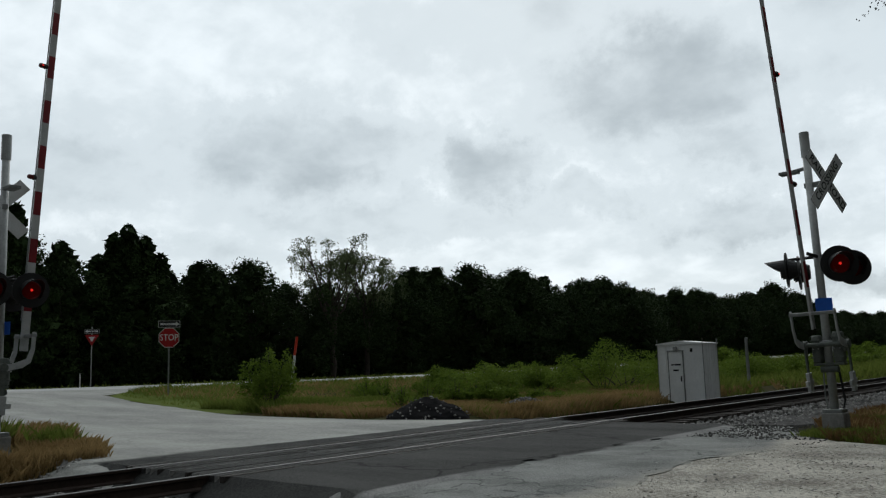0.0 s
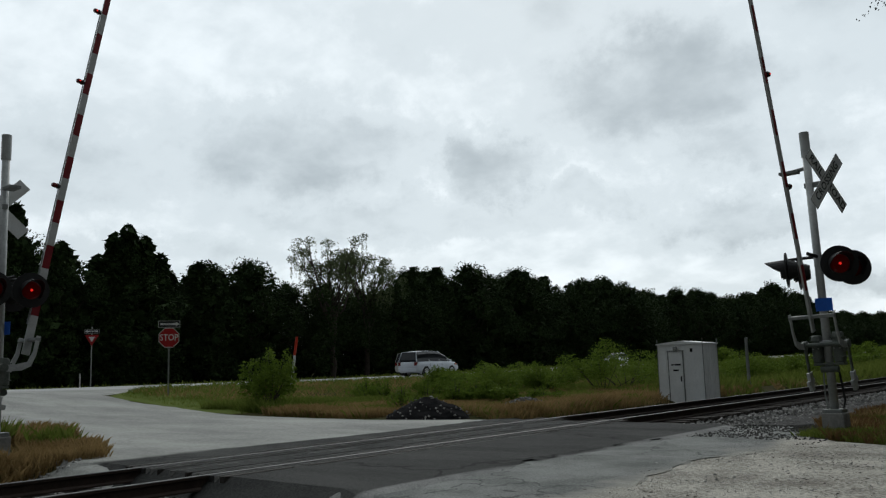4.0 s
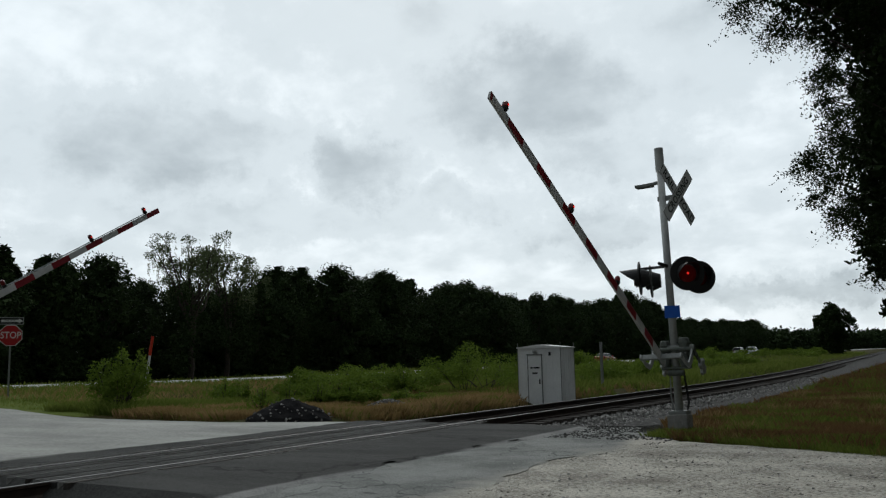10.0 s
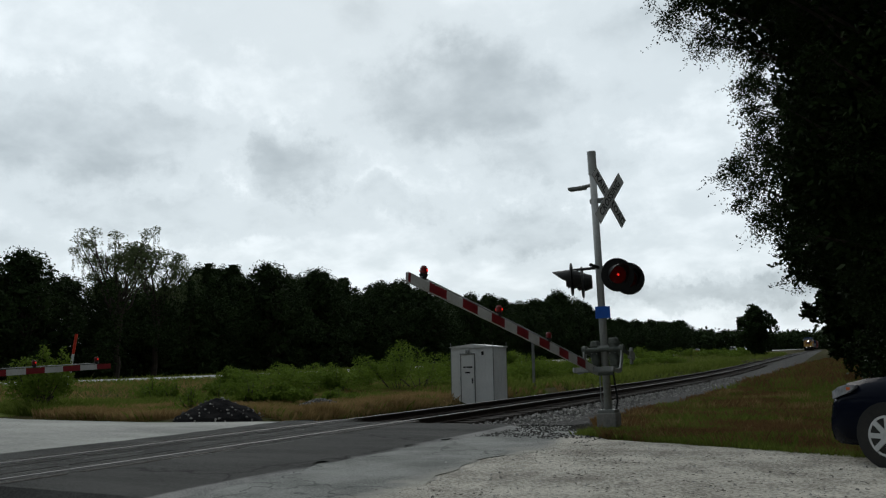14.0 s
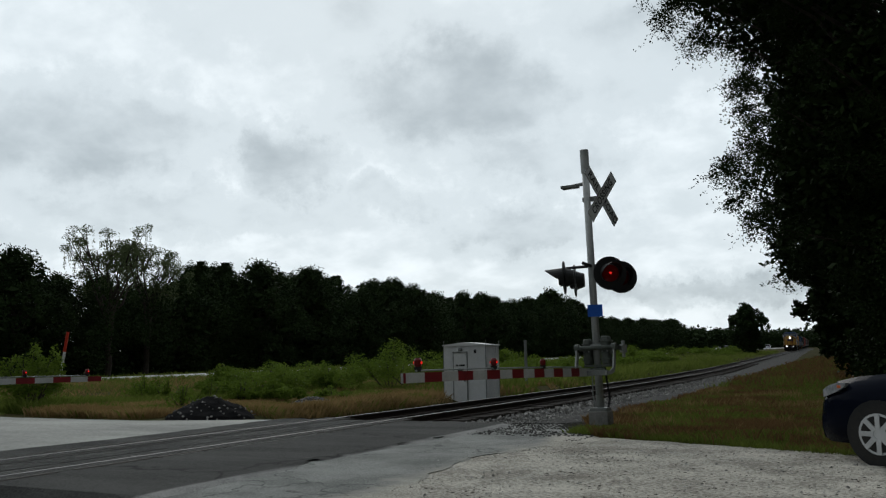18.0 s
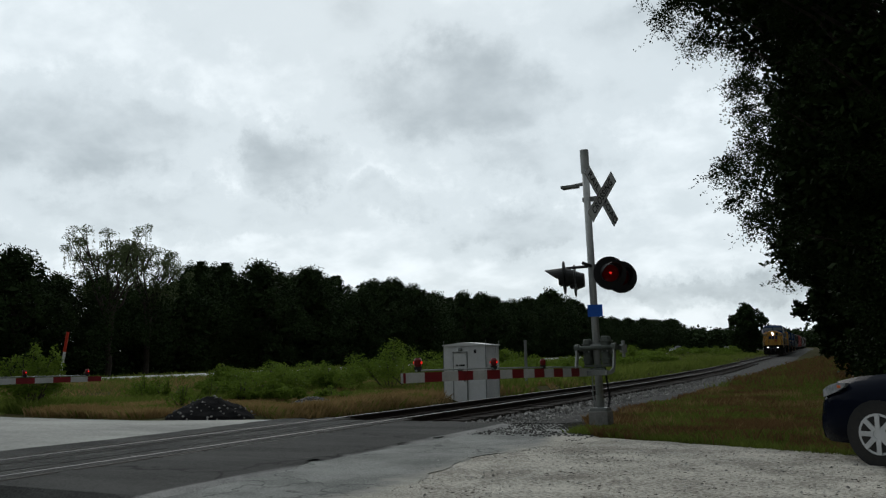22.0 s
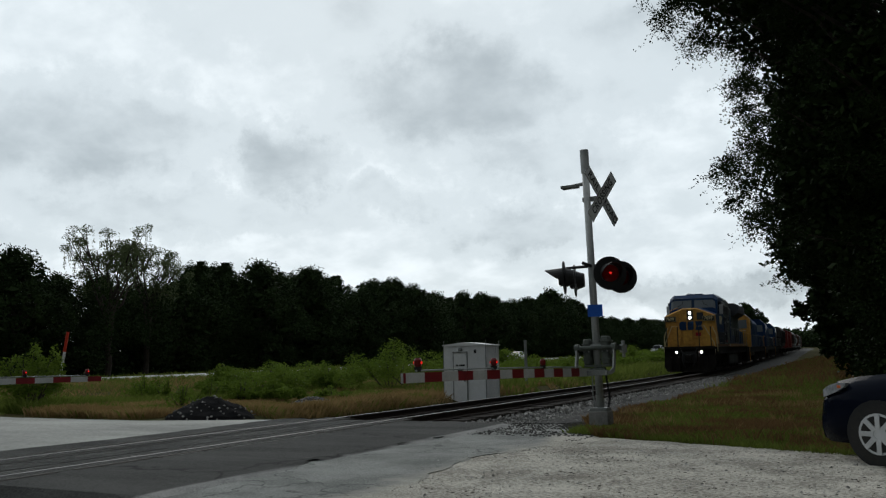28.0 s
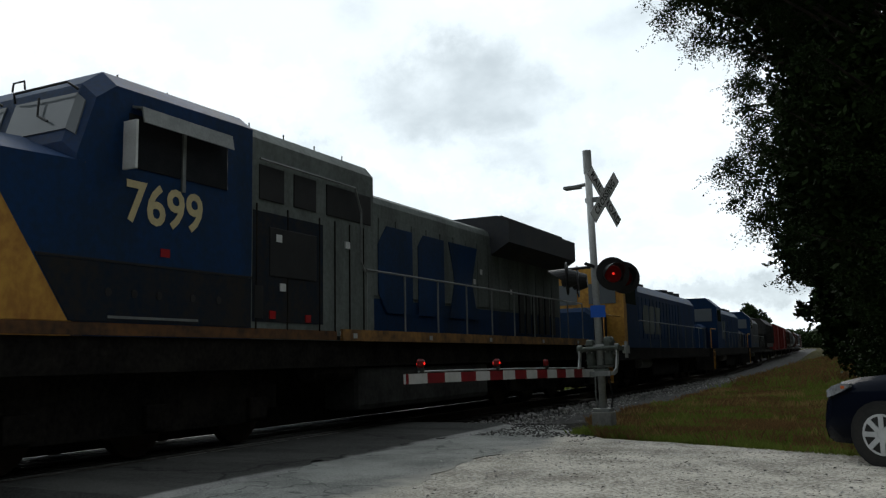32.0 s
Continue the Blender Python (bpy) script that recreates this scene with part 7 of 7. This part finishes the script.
        for yy in (3.0, 3.4, 3.8, 4.4, 4.9):
            part("frame_hole", tube(B(), (sx * W, yy, 1.95), (sx * W + sx * 0.018, yy, 1.95), 0.05, 0.05, 10), "black", cab)
        part("lower_seam", box(B(), sx * W - 0.01, sx * W + 0.02, 3.0, 4.5, 1.66, 1.69), "galv", cab)
    part("visor_rail", path_tube(B(), [(0.12, 2.66, 4.22), (0.2, 2.58, 4.30), (1.15, 2.58, 4.30), (1.25, 2.66, 4.22)], 0.015, 6), "black", cab)
    part("visor_rail", path_tube(B(), [(-0.12, 2.66, 4.22), (-0.2, 2.58, 4.30), (-1.15, 2.58, 4.30), (-1.25, 2.66, 4.22)], 0.015, 6), "black", cab)
    for k in range(7):
        part("roof_bolt", tube(B(), (1.18, 3.3 + k * 0.85, 4.5), (1.18, 3.3 + k * 0.85, 4.575), 0.010, 0.012, 6), "black", cab)
    part("roof_hatch", box(B(), -0.5, 0.5, 3.4, 4.6, 4.55, 4.62, bevel=0.02), "loco_blue", cab)
    for yy in (2.95, 4.0, 5.2):
        part("roof_eye", path_tube(B(), [(-0.35, yy, 4.5), (-0.33, yy, 4.61), (-0.12, yy, 4.61), (-0.1, yy, 4.5)], 0.014, 6), "black", cab)
    # equipment cabin behind the cab, then the hood
    cabin = part("equipment_cabin", loft(B(), [[(-W, y, 1.46), (-W, y, 4.28), (-1.30, y, 4.46), (1.30, y, 4.46), (W, y, 4.28), (W, y, 1.46)] for y in (5.6, 9.0)]), "loco_grey", t, "grey equipment cabin")
    for sx in (-1, 1):
        part("blue_band", box(B(), sx * W - 0.01, sx * W + 0.008, 5.62, 7.4, 1.7, 3.25), "loco_grime", cabin)
        part("grille", box(B(), sx * W - 0.01, sx * W + 0.02, 6.0, 7.2, 2.35, 3.05, bevel=0.01), "black", cabin)
        for k, (a, b) in enumerate(((5.75, 6.35), (6.6, 7.2), (7.5, 8.9))):
            part("louvre", box(B(), sx * W - 0.01, sx * W + 0.018, a, b, 3.42, 3.92, bevel=0.01), "black", cabin)
        for yy in (5.7, 6.45, 7.3, 7.75, 8.2, 8.65):
            part("panel_seam", box(B(), sx * W - 0.01, sx * W + 0.014, yy - 0.012, yy + 0.012, 1.6, 3.35), "loco_dirt", cabin)
        part("roof_rail", path_tube(B(), [(sx * (W + 0.06), 5.7, 3.98), (sx * (W + 0.06), 8.3, 3.98), (sx * (W + 0.06), 8.5, 3.6), (sx * (W + 0.06), 8.5, 2.75), (sx * (W + 0.04), 8.7, 2.55)], 0.02, 6), "galv", cabin)
        for yy, zz, mm in ((6.15, 2.85, "white_sheet"), (6.25, 2.15, "white_sheet"), (8.05, 2.95, "white_sheet"), (6.0, 1.75, "red_sheet"), (6.9, 1.72, "red_sheet"), (7.9, 1.5, "white_sheet")):
            part("placard", box(B(), sx * W - 0.004, sx * W + 0.024, yy, yy + 0.14, zz, zz + 0.11), mm, cabin, "small printed placard")
        part("vent_slats", box(B(), sx * W - 0.01, sx * W + 0.02, 5.65, 5.85, 1.75, 2.2), "black", cabin)
    hood = part("hood", loft(B(), [[(-0.98, y, 1.5), (-0.98, y, 4.0), (-0.93, y, 4.12), (-0.80, y, 4.2), (0.80, y, 4.2), (0.93, y, 4.12), (0.98, y, 4.0), (0.98, y, 1.5)] for y in (9.0, 20.6)]), "loco_grey", t, "grey engine hood with panel doors")
    for sx in (-1, 1):
        part("blue_band", box(B(), sx * 0.98 - 0.01, sx * 0.98 + 0.01, 9.0, 20.5, 1.55, 2.25), "loco_blue", hood, "blue lower band")
        for k in range(17):
            yy = 9.3 + k * 0.66
            part("hood_door", box(B(), sx * 0.98 - 0.005, sx * 0.98 + 0.022, yy, yy + 0.6, 2.3, 3.75, bevel=0.008), "loco_grey", hood)
        railing(t, sx * 1.46, 8.75, 21.3, 1.64, 1.02, 10, "galv")
        for k in range(6):
            part("rear_grille", box(B(), sx * 1.0 - 0.01, sx * 1.0 + 0.03, 17.2 + k * 0.5, 17.5 + k * 0.5, 1.75, 2.75), "black", hood)
    for sx in (-1, 1):
        for yy, zz in ((13.6, 2.95), (14.3, 2.8), (14.7, 3.05), (16.6, 2.7)):
            part("placard", box(B(), sx * 0.99, sx * 0.99 + sx * 0.02, yy, yy + 0.13, zz, zz + 0.12) if sx > 0 else box(B(), -1.01, -0.99, yy, yy + 0.13, zz, zz + 0.12), "white_sheet", hood)
        for yy in (8.2, 11.0, 14.0, 17.5, 20.5):
            part("sill_tag", box(B(), sx * 1.535 - 0.006, sx * 1.535 + 0.006, yy, yy + 0.12, 1.5, 1.58), "galv_pale", t)
    device(hood, 1.006, 9.9, 2.0, 1.62, "loco_blue")
    part("exhaust", tube(B(), (0, 11.6, 4.15), (0, 11.6, 4.36), 0.35, 0.32, 16), "loco_dirt", hood)
    for k, yy in enumerate((9.6, 9.85, 10.1)):
        part("air_horn", tube(B(), (0.3, yy - 0.2, 4.32), (0.3, yy + 0.15, 4.32), 0.05, 0.1, 10), "black", hood)
    rad = part("radiator_wing", loft(B(), [[(-0.98, y, 3.55), (-1.5, y, 3.85), (-1.5, y, 4.38), (-1.2, y, 4.5), (1.2, y, 4.5), (1.5, y, 4.38), (1.5, y, 3.85), (0.98, y, 3.55)] for y in (15.4, 20.7)]), "loco_roof", t, "dark overhanging radiator wings")
    part("radiator_screen", box(B(), -1.2, 1.2, 15.7, 20.4, 4.5, 4.54), "black", rad)
    # tank and bogies
    part("fuel_tank", box(B(), -1.38, 1.38, 8.6, 14.2, 0.32, 1.04, bevel=0.1), "tank_grey", t, "large grimy fuel tank")
    for sx in (-1, 1):
        part("air_tank", tube(B(), (sx * 1.2, 7.3, 1.0), (sx * 1.2, 8.5, 1.0), 0.18, 0.18, 12), "loco_dirt", t)
    bogie(t, 1.6, 6.6, 3)
    bogie(t, 15.6, 20.6, 3)
    part("rear_pilot", box(B(), -W, W, 21.9, 22.3, 0.5, 1.5), "loco_dirt", t)
    # near-black block: running gear plus the shade under the frame, as solid shape
    part("underbelly_shade", box(B(), -0.66, 0.66, 1.2, 21.2, 0.16, 1.05, bevel=0.05), "loco_dirt", t, "dark block for the running gear and the shade between the wheels")
    t.scale = (1.0, 1.0, 1.065)
    return t, 22.4


def hood_unit(body, cabcol, label):
    """A second, older hood unit with a low nose and standard cab."""
    t = thing("locomotive", AT, label, "locomotive", "train")
    W = 1.5
    part("pilot", box(B(), -W, W, 0.05, 0.4, 0.3, 1.45), "loco_dirt", t)
    part("frame", box(B(), -W, W, 0.3, 21.2, 1.05, 1.5), "loco_dirt", t)
    part("sill_stripe", box(B(), -W - 0.01, W + 0.01, 1.2, 20.6, 1.38, 1.5), "loco_dirt", t)
    part("nose", loft(B(), [[(-0.85, y, 1.5), (-0.85, y, z - 0.2), (-0.55, y, z), (0.55, y, z), (0.85, y, z - 0.2), (0.85, y, 1.5)] for y, z in ((1.1, 2.75), (1.2, 2.9), (2.9, 2.95))]), body, t, "low short nose")
    part("cab_front", loft(B(), [[(-W, y, 1.5), (-W, y, 3.95), (-0.9, y, 4.5), (0.9, y, 4.5), (W, y, 3.95), (W, y, 1.5)] for y in (2.8, 3.2)]), cabcol, t)
    cab = part("cab", loft(B(), [[(-W, y, 1.5), (-W, y, 3.95), (-0.9, y, 4.5), (0.9, y, 4.5), (W, y, 3.95), (W, y, 1.5)] for y in (3.2, 5.0)]), body, t, "standard cab")
    for sx in (-1, 1):
        part("side_window", box(B(), sx * W - 0.01, sx * W + 0.015, 3.1, 4.6, 3.1, 3.8, bevel=0.01), "glass_dark", cab)
        part("windscreen", box(B(), sx * 0.72 - 0.5, sx * 0.72 + 0.5, 2.77, 2.81, 3.1, 3.85, bevel=0.01), "screen_glass", cab)
        steps(t, 0.4, sx * W if sx > 0 else -W + 0.22, "loco_yellow")
        railing(t, sx * 1.44, 5.2, 20.4, 1.5, 1.05, 9, "galv")
        part("front_rail", path_tube(B(), [(sx * 1.4, 0.45, 1.4), (sx * 1.4, 0.45, 2.6), (sx * 1.4, 2.6, 2.6)], 0.03, 6), "loco_yellow", t)
    hood = part("hood", loft(B(), [[(-0.95, y, 1.5), (-0.95, y, 3.8), (-0.7, y, 4.15), (0.7, y, 4.15), (0.95, y, 3.8), (0.95, y, 1.5)] for y in (5.0, 20.2)]), body, t, "long engine hood")
    for sx in (-1, 1):
        for k in range(14):
            part("hood_door", box(B(), sx * 0.95 - 0.005, sx * 0.95 + 0.02, 6.6 + k * 0.7, 7.22 + k * 0.7, 1.9, 3.6, bevel=0.008), body, hood)
        part("blue_band", box(B(), sx * 0.95 - 0.006, sx * 0.95 + 0.012, 5.1, 20.0, 1.52, 1.88), "loco_blue", hood)
    device(hood, 0.972, 8.0, 2.1, 1.2, "loco_grey")
    for k in range(3):
        part("roof_fan", tube(B(), (0, 15.0 + k * 1.5, 4.15), (0, 15.0 + k * 1.5, 4.36), 0.62, 0.62, 18), "loco_roof", hood)
    part("exhaust", box(B(), -0.3, 0.3, 10.5, 11.3, 4.12, 4.4, bevel=0.03), "loco_dirt", hood)
    part("fuel_tank", box(B(), -1.35, 1.35, 7.6, 13.2, 0.35, 1.05, bevel=0.12), "loco_dirt", t)
    for sx in (-1, 1):
        part("air_tank", tube(B(), (sx * 1.22, 5.6, 0.9), (sx * 1.22, 7.4, 0.9), 0.2, 0.2, 12), "hopper_grey", t)
    bogie(t, 1.6, 6.0, 3)
    bogie(t, 14.6, 19.0, 3)
    # same added block, its dark colour stands for shade among the running gear
    part("underbelly_shade", box(B(), -0.66, 0.66, 1.2, 20.2, 0.16, 1.05, bevel=0.05), "loco_dirt", t, "dark block for the running gear and the shade between the wheels")
    return t, 21.4


def hopper(material, label):
    t = thing("hopper_wagon", AT, label, "freight wagon", "train")
    L = 16.5
    rings = []
    for y, zb in ((0.9, 2.9), (2.4, 1.5), (L - 2.4, 1.5), (L - 0.9, 2.9)):
        rings.append([(-1.5, y, zb), (-1.52, y, 3.9), (-1.0, y, 4.5), (1.0, y, 4.5), (1.52, y, 3.9), (1.5, y, zb)])
    body = part("body", loft(B(), rings), material, t)
    part("sill", box(B(), -1.3, 1.3, 0.3, L - 0.3, 1.0, 1.3), "hopper_black", t)
    for k in range(11):
        y = 1.4 + k * (L - 2.8) / 10
        for sx in (-1, 1):
            part("side_rib", box(B(), sx * 1.52 - 0.02, sx * 1.52 + 0.06, y - 0.05, y + 0.05, 1.9, 3.9), material, body)
    for k in range(4):
        y = 3.2 + k * 3.2
        part("chute", loft(B(), [[(-1.2, y - 1.1, 1.5), (1.2, y - 1.1, 1.5), (1.2, y + 1.1, 1.5), (-1.2, y + 1.1, 1.5)], [(-0.5, y - 0.4, 0.45), (0.5, y - 0.4, 0.45), (0.5, y + 0.4, 0.45), (-0.5, y + 0.4, 0.45)]]), material, t)
    for y in (0.4, L - 0.45):
        part("end_ladder", box(B(), 1.2, 1.3, y, y + 0.05, 1.2, 4.2), material, t)
    part("roof_walk", box(B(), -0.35, 0.35, 0.8, L - 0.8, 4.54, 4.6), "galv", t)
    for y in (1.1, L - 3.1):
        bogie(t, y, y + 2.0, 2)
    return t, L


def boxcar(material, label):
    t = thing("box_wagon", AT, label, "freight wagon", "train")
    L = 17.0
    body = part("body", box(B(), -1.52, 1.52, 0.5, L - 0.5, 1.1, 4.3, bevel=0.03), material, t)
    part("roof", slab(B(), [(-1.54, 4.3), (0, 4.5), (1.54, 4.3), (1.54, 4.24), (-1.54, 4.24)], "y", 0.45, L - 0.45), "hopper_grey", t)
    for sx in (-1, 1):
        part("door", box(B(), sx * 1.53 - 0.02, sx * 1.53 + 0.06, 6.8, 10.2, 1.2, 4.1, bevel=0.02), material, t)
        for k in range(16):
            part("side_rib", box(B(), sx * 1.52 - 0.01, sx * 1.52 + 0.04, 0.9 + k * 1.0, 0.98 + k * 1.0, 1.2, 4.2), material, body)
    part("sill", box(B(), -1.2, 1.2, 0.3, L - 0.3, 0.9, 1.15), "hopper_black", t)
    for y in (1.2, L - 3.2):
        bogie(t, y, y + 2.0, 2)
    return t, L


def tank_wagon(label):
    t = thing("tank_wagon", AT, label, "freight wagon", "train")
    L = 15.5
    part("tank", tube(B(), (0, 0.9, 2.7), (0, L - 0.9, 2.7), 1.48, 1.48, 30), "hopper_black", t, smooth=False)
    for y in (0.75, L - 0.9):
        part("tank_end", tube(B(), (0, y, 2.7), (0, y + 0.15, 2.7), 1.2 if y < 2 else 1.48, 1.48 if y < 2 else 1.2, 30), "hopper_black", t)
    part("dome", tube(B(), (0, L / 2, 4.1), (0, L / 2, 4.5), 0.5, 0.5, 16), "hopper_black", t)
    part("sill", box(B(), -1.2, 1.2, 0.3, L - 0.3, 0.95, 1.25), "hopper_black", t)
    for y in (1.1, L - 3.1):
        bogie(t, y, y + 2.0, 2)
    return t, L


CONSIST = [lead_locomotive(), hood_unit("loco_blue", "loco_yellow", "dark blue diesel locomotive with yellow nose and cab front"),
           hood_unit("loco_blue", "loco_blue", "dark blue older diesel locomotive"),
           hood_unit("loco_roof", "loco_blue", "grimy dark grey older diesel locomotive"),
           hopper("hopper_black", "dirty black covered hopper wagon"), boxcar("hopper_red", "faded red steel box wagon"), boxcar("hopper_red", "weathered red box wagon with wide door"),
           hopper("hopper_brown", "rust-brown open-sided hopper wagon"), hopper("hopper_grey", "dusty grey covered hopper wagon"), tank_wagon("plain black steel tank wagon"),
           hopper("hopper_brown", "dull brown covered hopper wagon"), hopper("hopper_grey", "pale grey covered hopper wagon"), boxcar("hopper_brown", "rusty brown steel box wagon")]


def move_train():
    nose = ((0, 735), (3, 640), (6, 550), (9, 464), (11, 412), (13, 362), (15, 309), (17, 257), (19, 207), (21, 165.5), (23, 127.5), (24, 110.5), (25, 94.5), (26, 79.6), (27, 65.2), (28, 51.4), (29, 39.0), (30, 27.4), (30.5, 21.8), (31, 16.0), (31.5, 9.9), (32, 3.4))
    off = 0.0
    for ob, length in CONSIST:
        rows = []
        for t, y in nose:
            y0 = y + 0.72 + off
            a, b = y0 + 3.5, y0 + length - 3.5
            pa, pb = V3((track_x(a), a, track_z(a))), V3((track_x(b), b, track_z(b)))
            d = (pb - pa).normalized()
            o = pa - d * 3.5
            yaw = math.degrees(math.atan2(-d.x, d.y))
            rows.append((t, pose(o.x + 0.06, o.y, o.z + 0.018, 0, 0, yaw) @ pose(0, 0, 0, math.degrees(math.asin(d.z)), 0, 0)))
        walk(ob, rows)
        off += length + 0.9

def motions():
    right = ((0, 81.5), (3.2, 81.5), (3.8, 77.8), (5.5, 63.4), (6.0, 59.3), (7.0, 50.8), (8.0, 43.4), (9.0, 35.7), (10.0, 27.8), (11.0, 21.2), (12.0, 15.8), (13.0, 12.0), (13.5, 10.5), (14.0, 9.0), (14.5, 7.0), (15.2, 4.0), (16.0, 0.6), (16.5, 0), (32, 0))
    left = ((0, 88.6), (3.2, 88.6), (3.6, 85.3), (5.5, 68.6), (6.0, 64.4), (7.0, 56.3), (8.0, 48.2), (9.0, 40.0), (10.0, 31.6), (11.0, 24.3), (12.0, 16.7), (13.0, 9.3), (13.5, 5.9), (14.0, 2.7), (14.5, 0.6), (15.0, 0), (32, 0))
    left = [(t, a - math.degrees(0.2 * math.tan(math.radians(a / 2)) / 7.0) - 0.7 * min(1.0, a / 10.0)) for t, a in left]
    for hub, rows, y in ((right_gate, right, -0.15), (left_gate, left, 0.05)):
        walk(hub, [(t, pose(0, y, HUB_Z, -a, 0, 0)) for t, a in rows])
    move_train()
    for car, x, y_ref, t_ref, v in MOVING:
        rows = []
        for t in (0, 4, 8, 12, 16, 20, 24, 28, 32):
            y = y_ref + v * (t - t_ref)
            rows.append((t, pose(x, y, ground_z(x, max(-160, min(1050, y))) + 0.04, 0, 0, 0 if v > 0 else 180)))
        walk(car, rows)


motions()
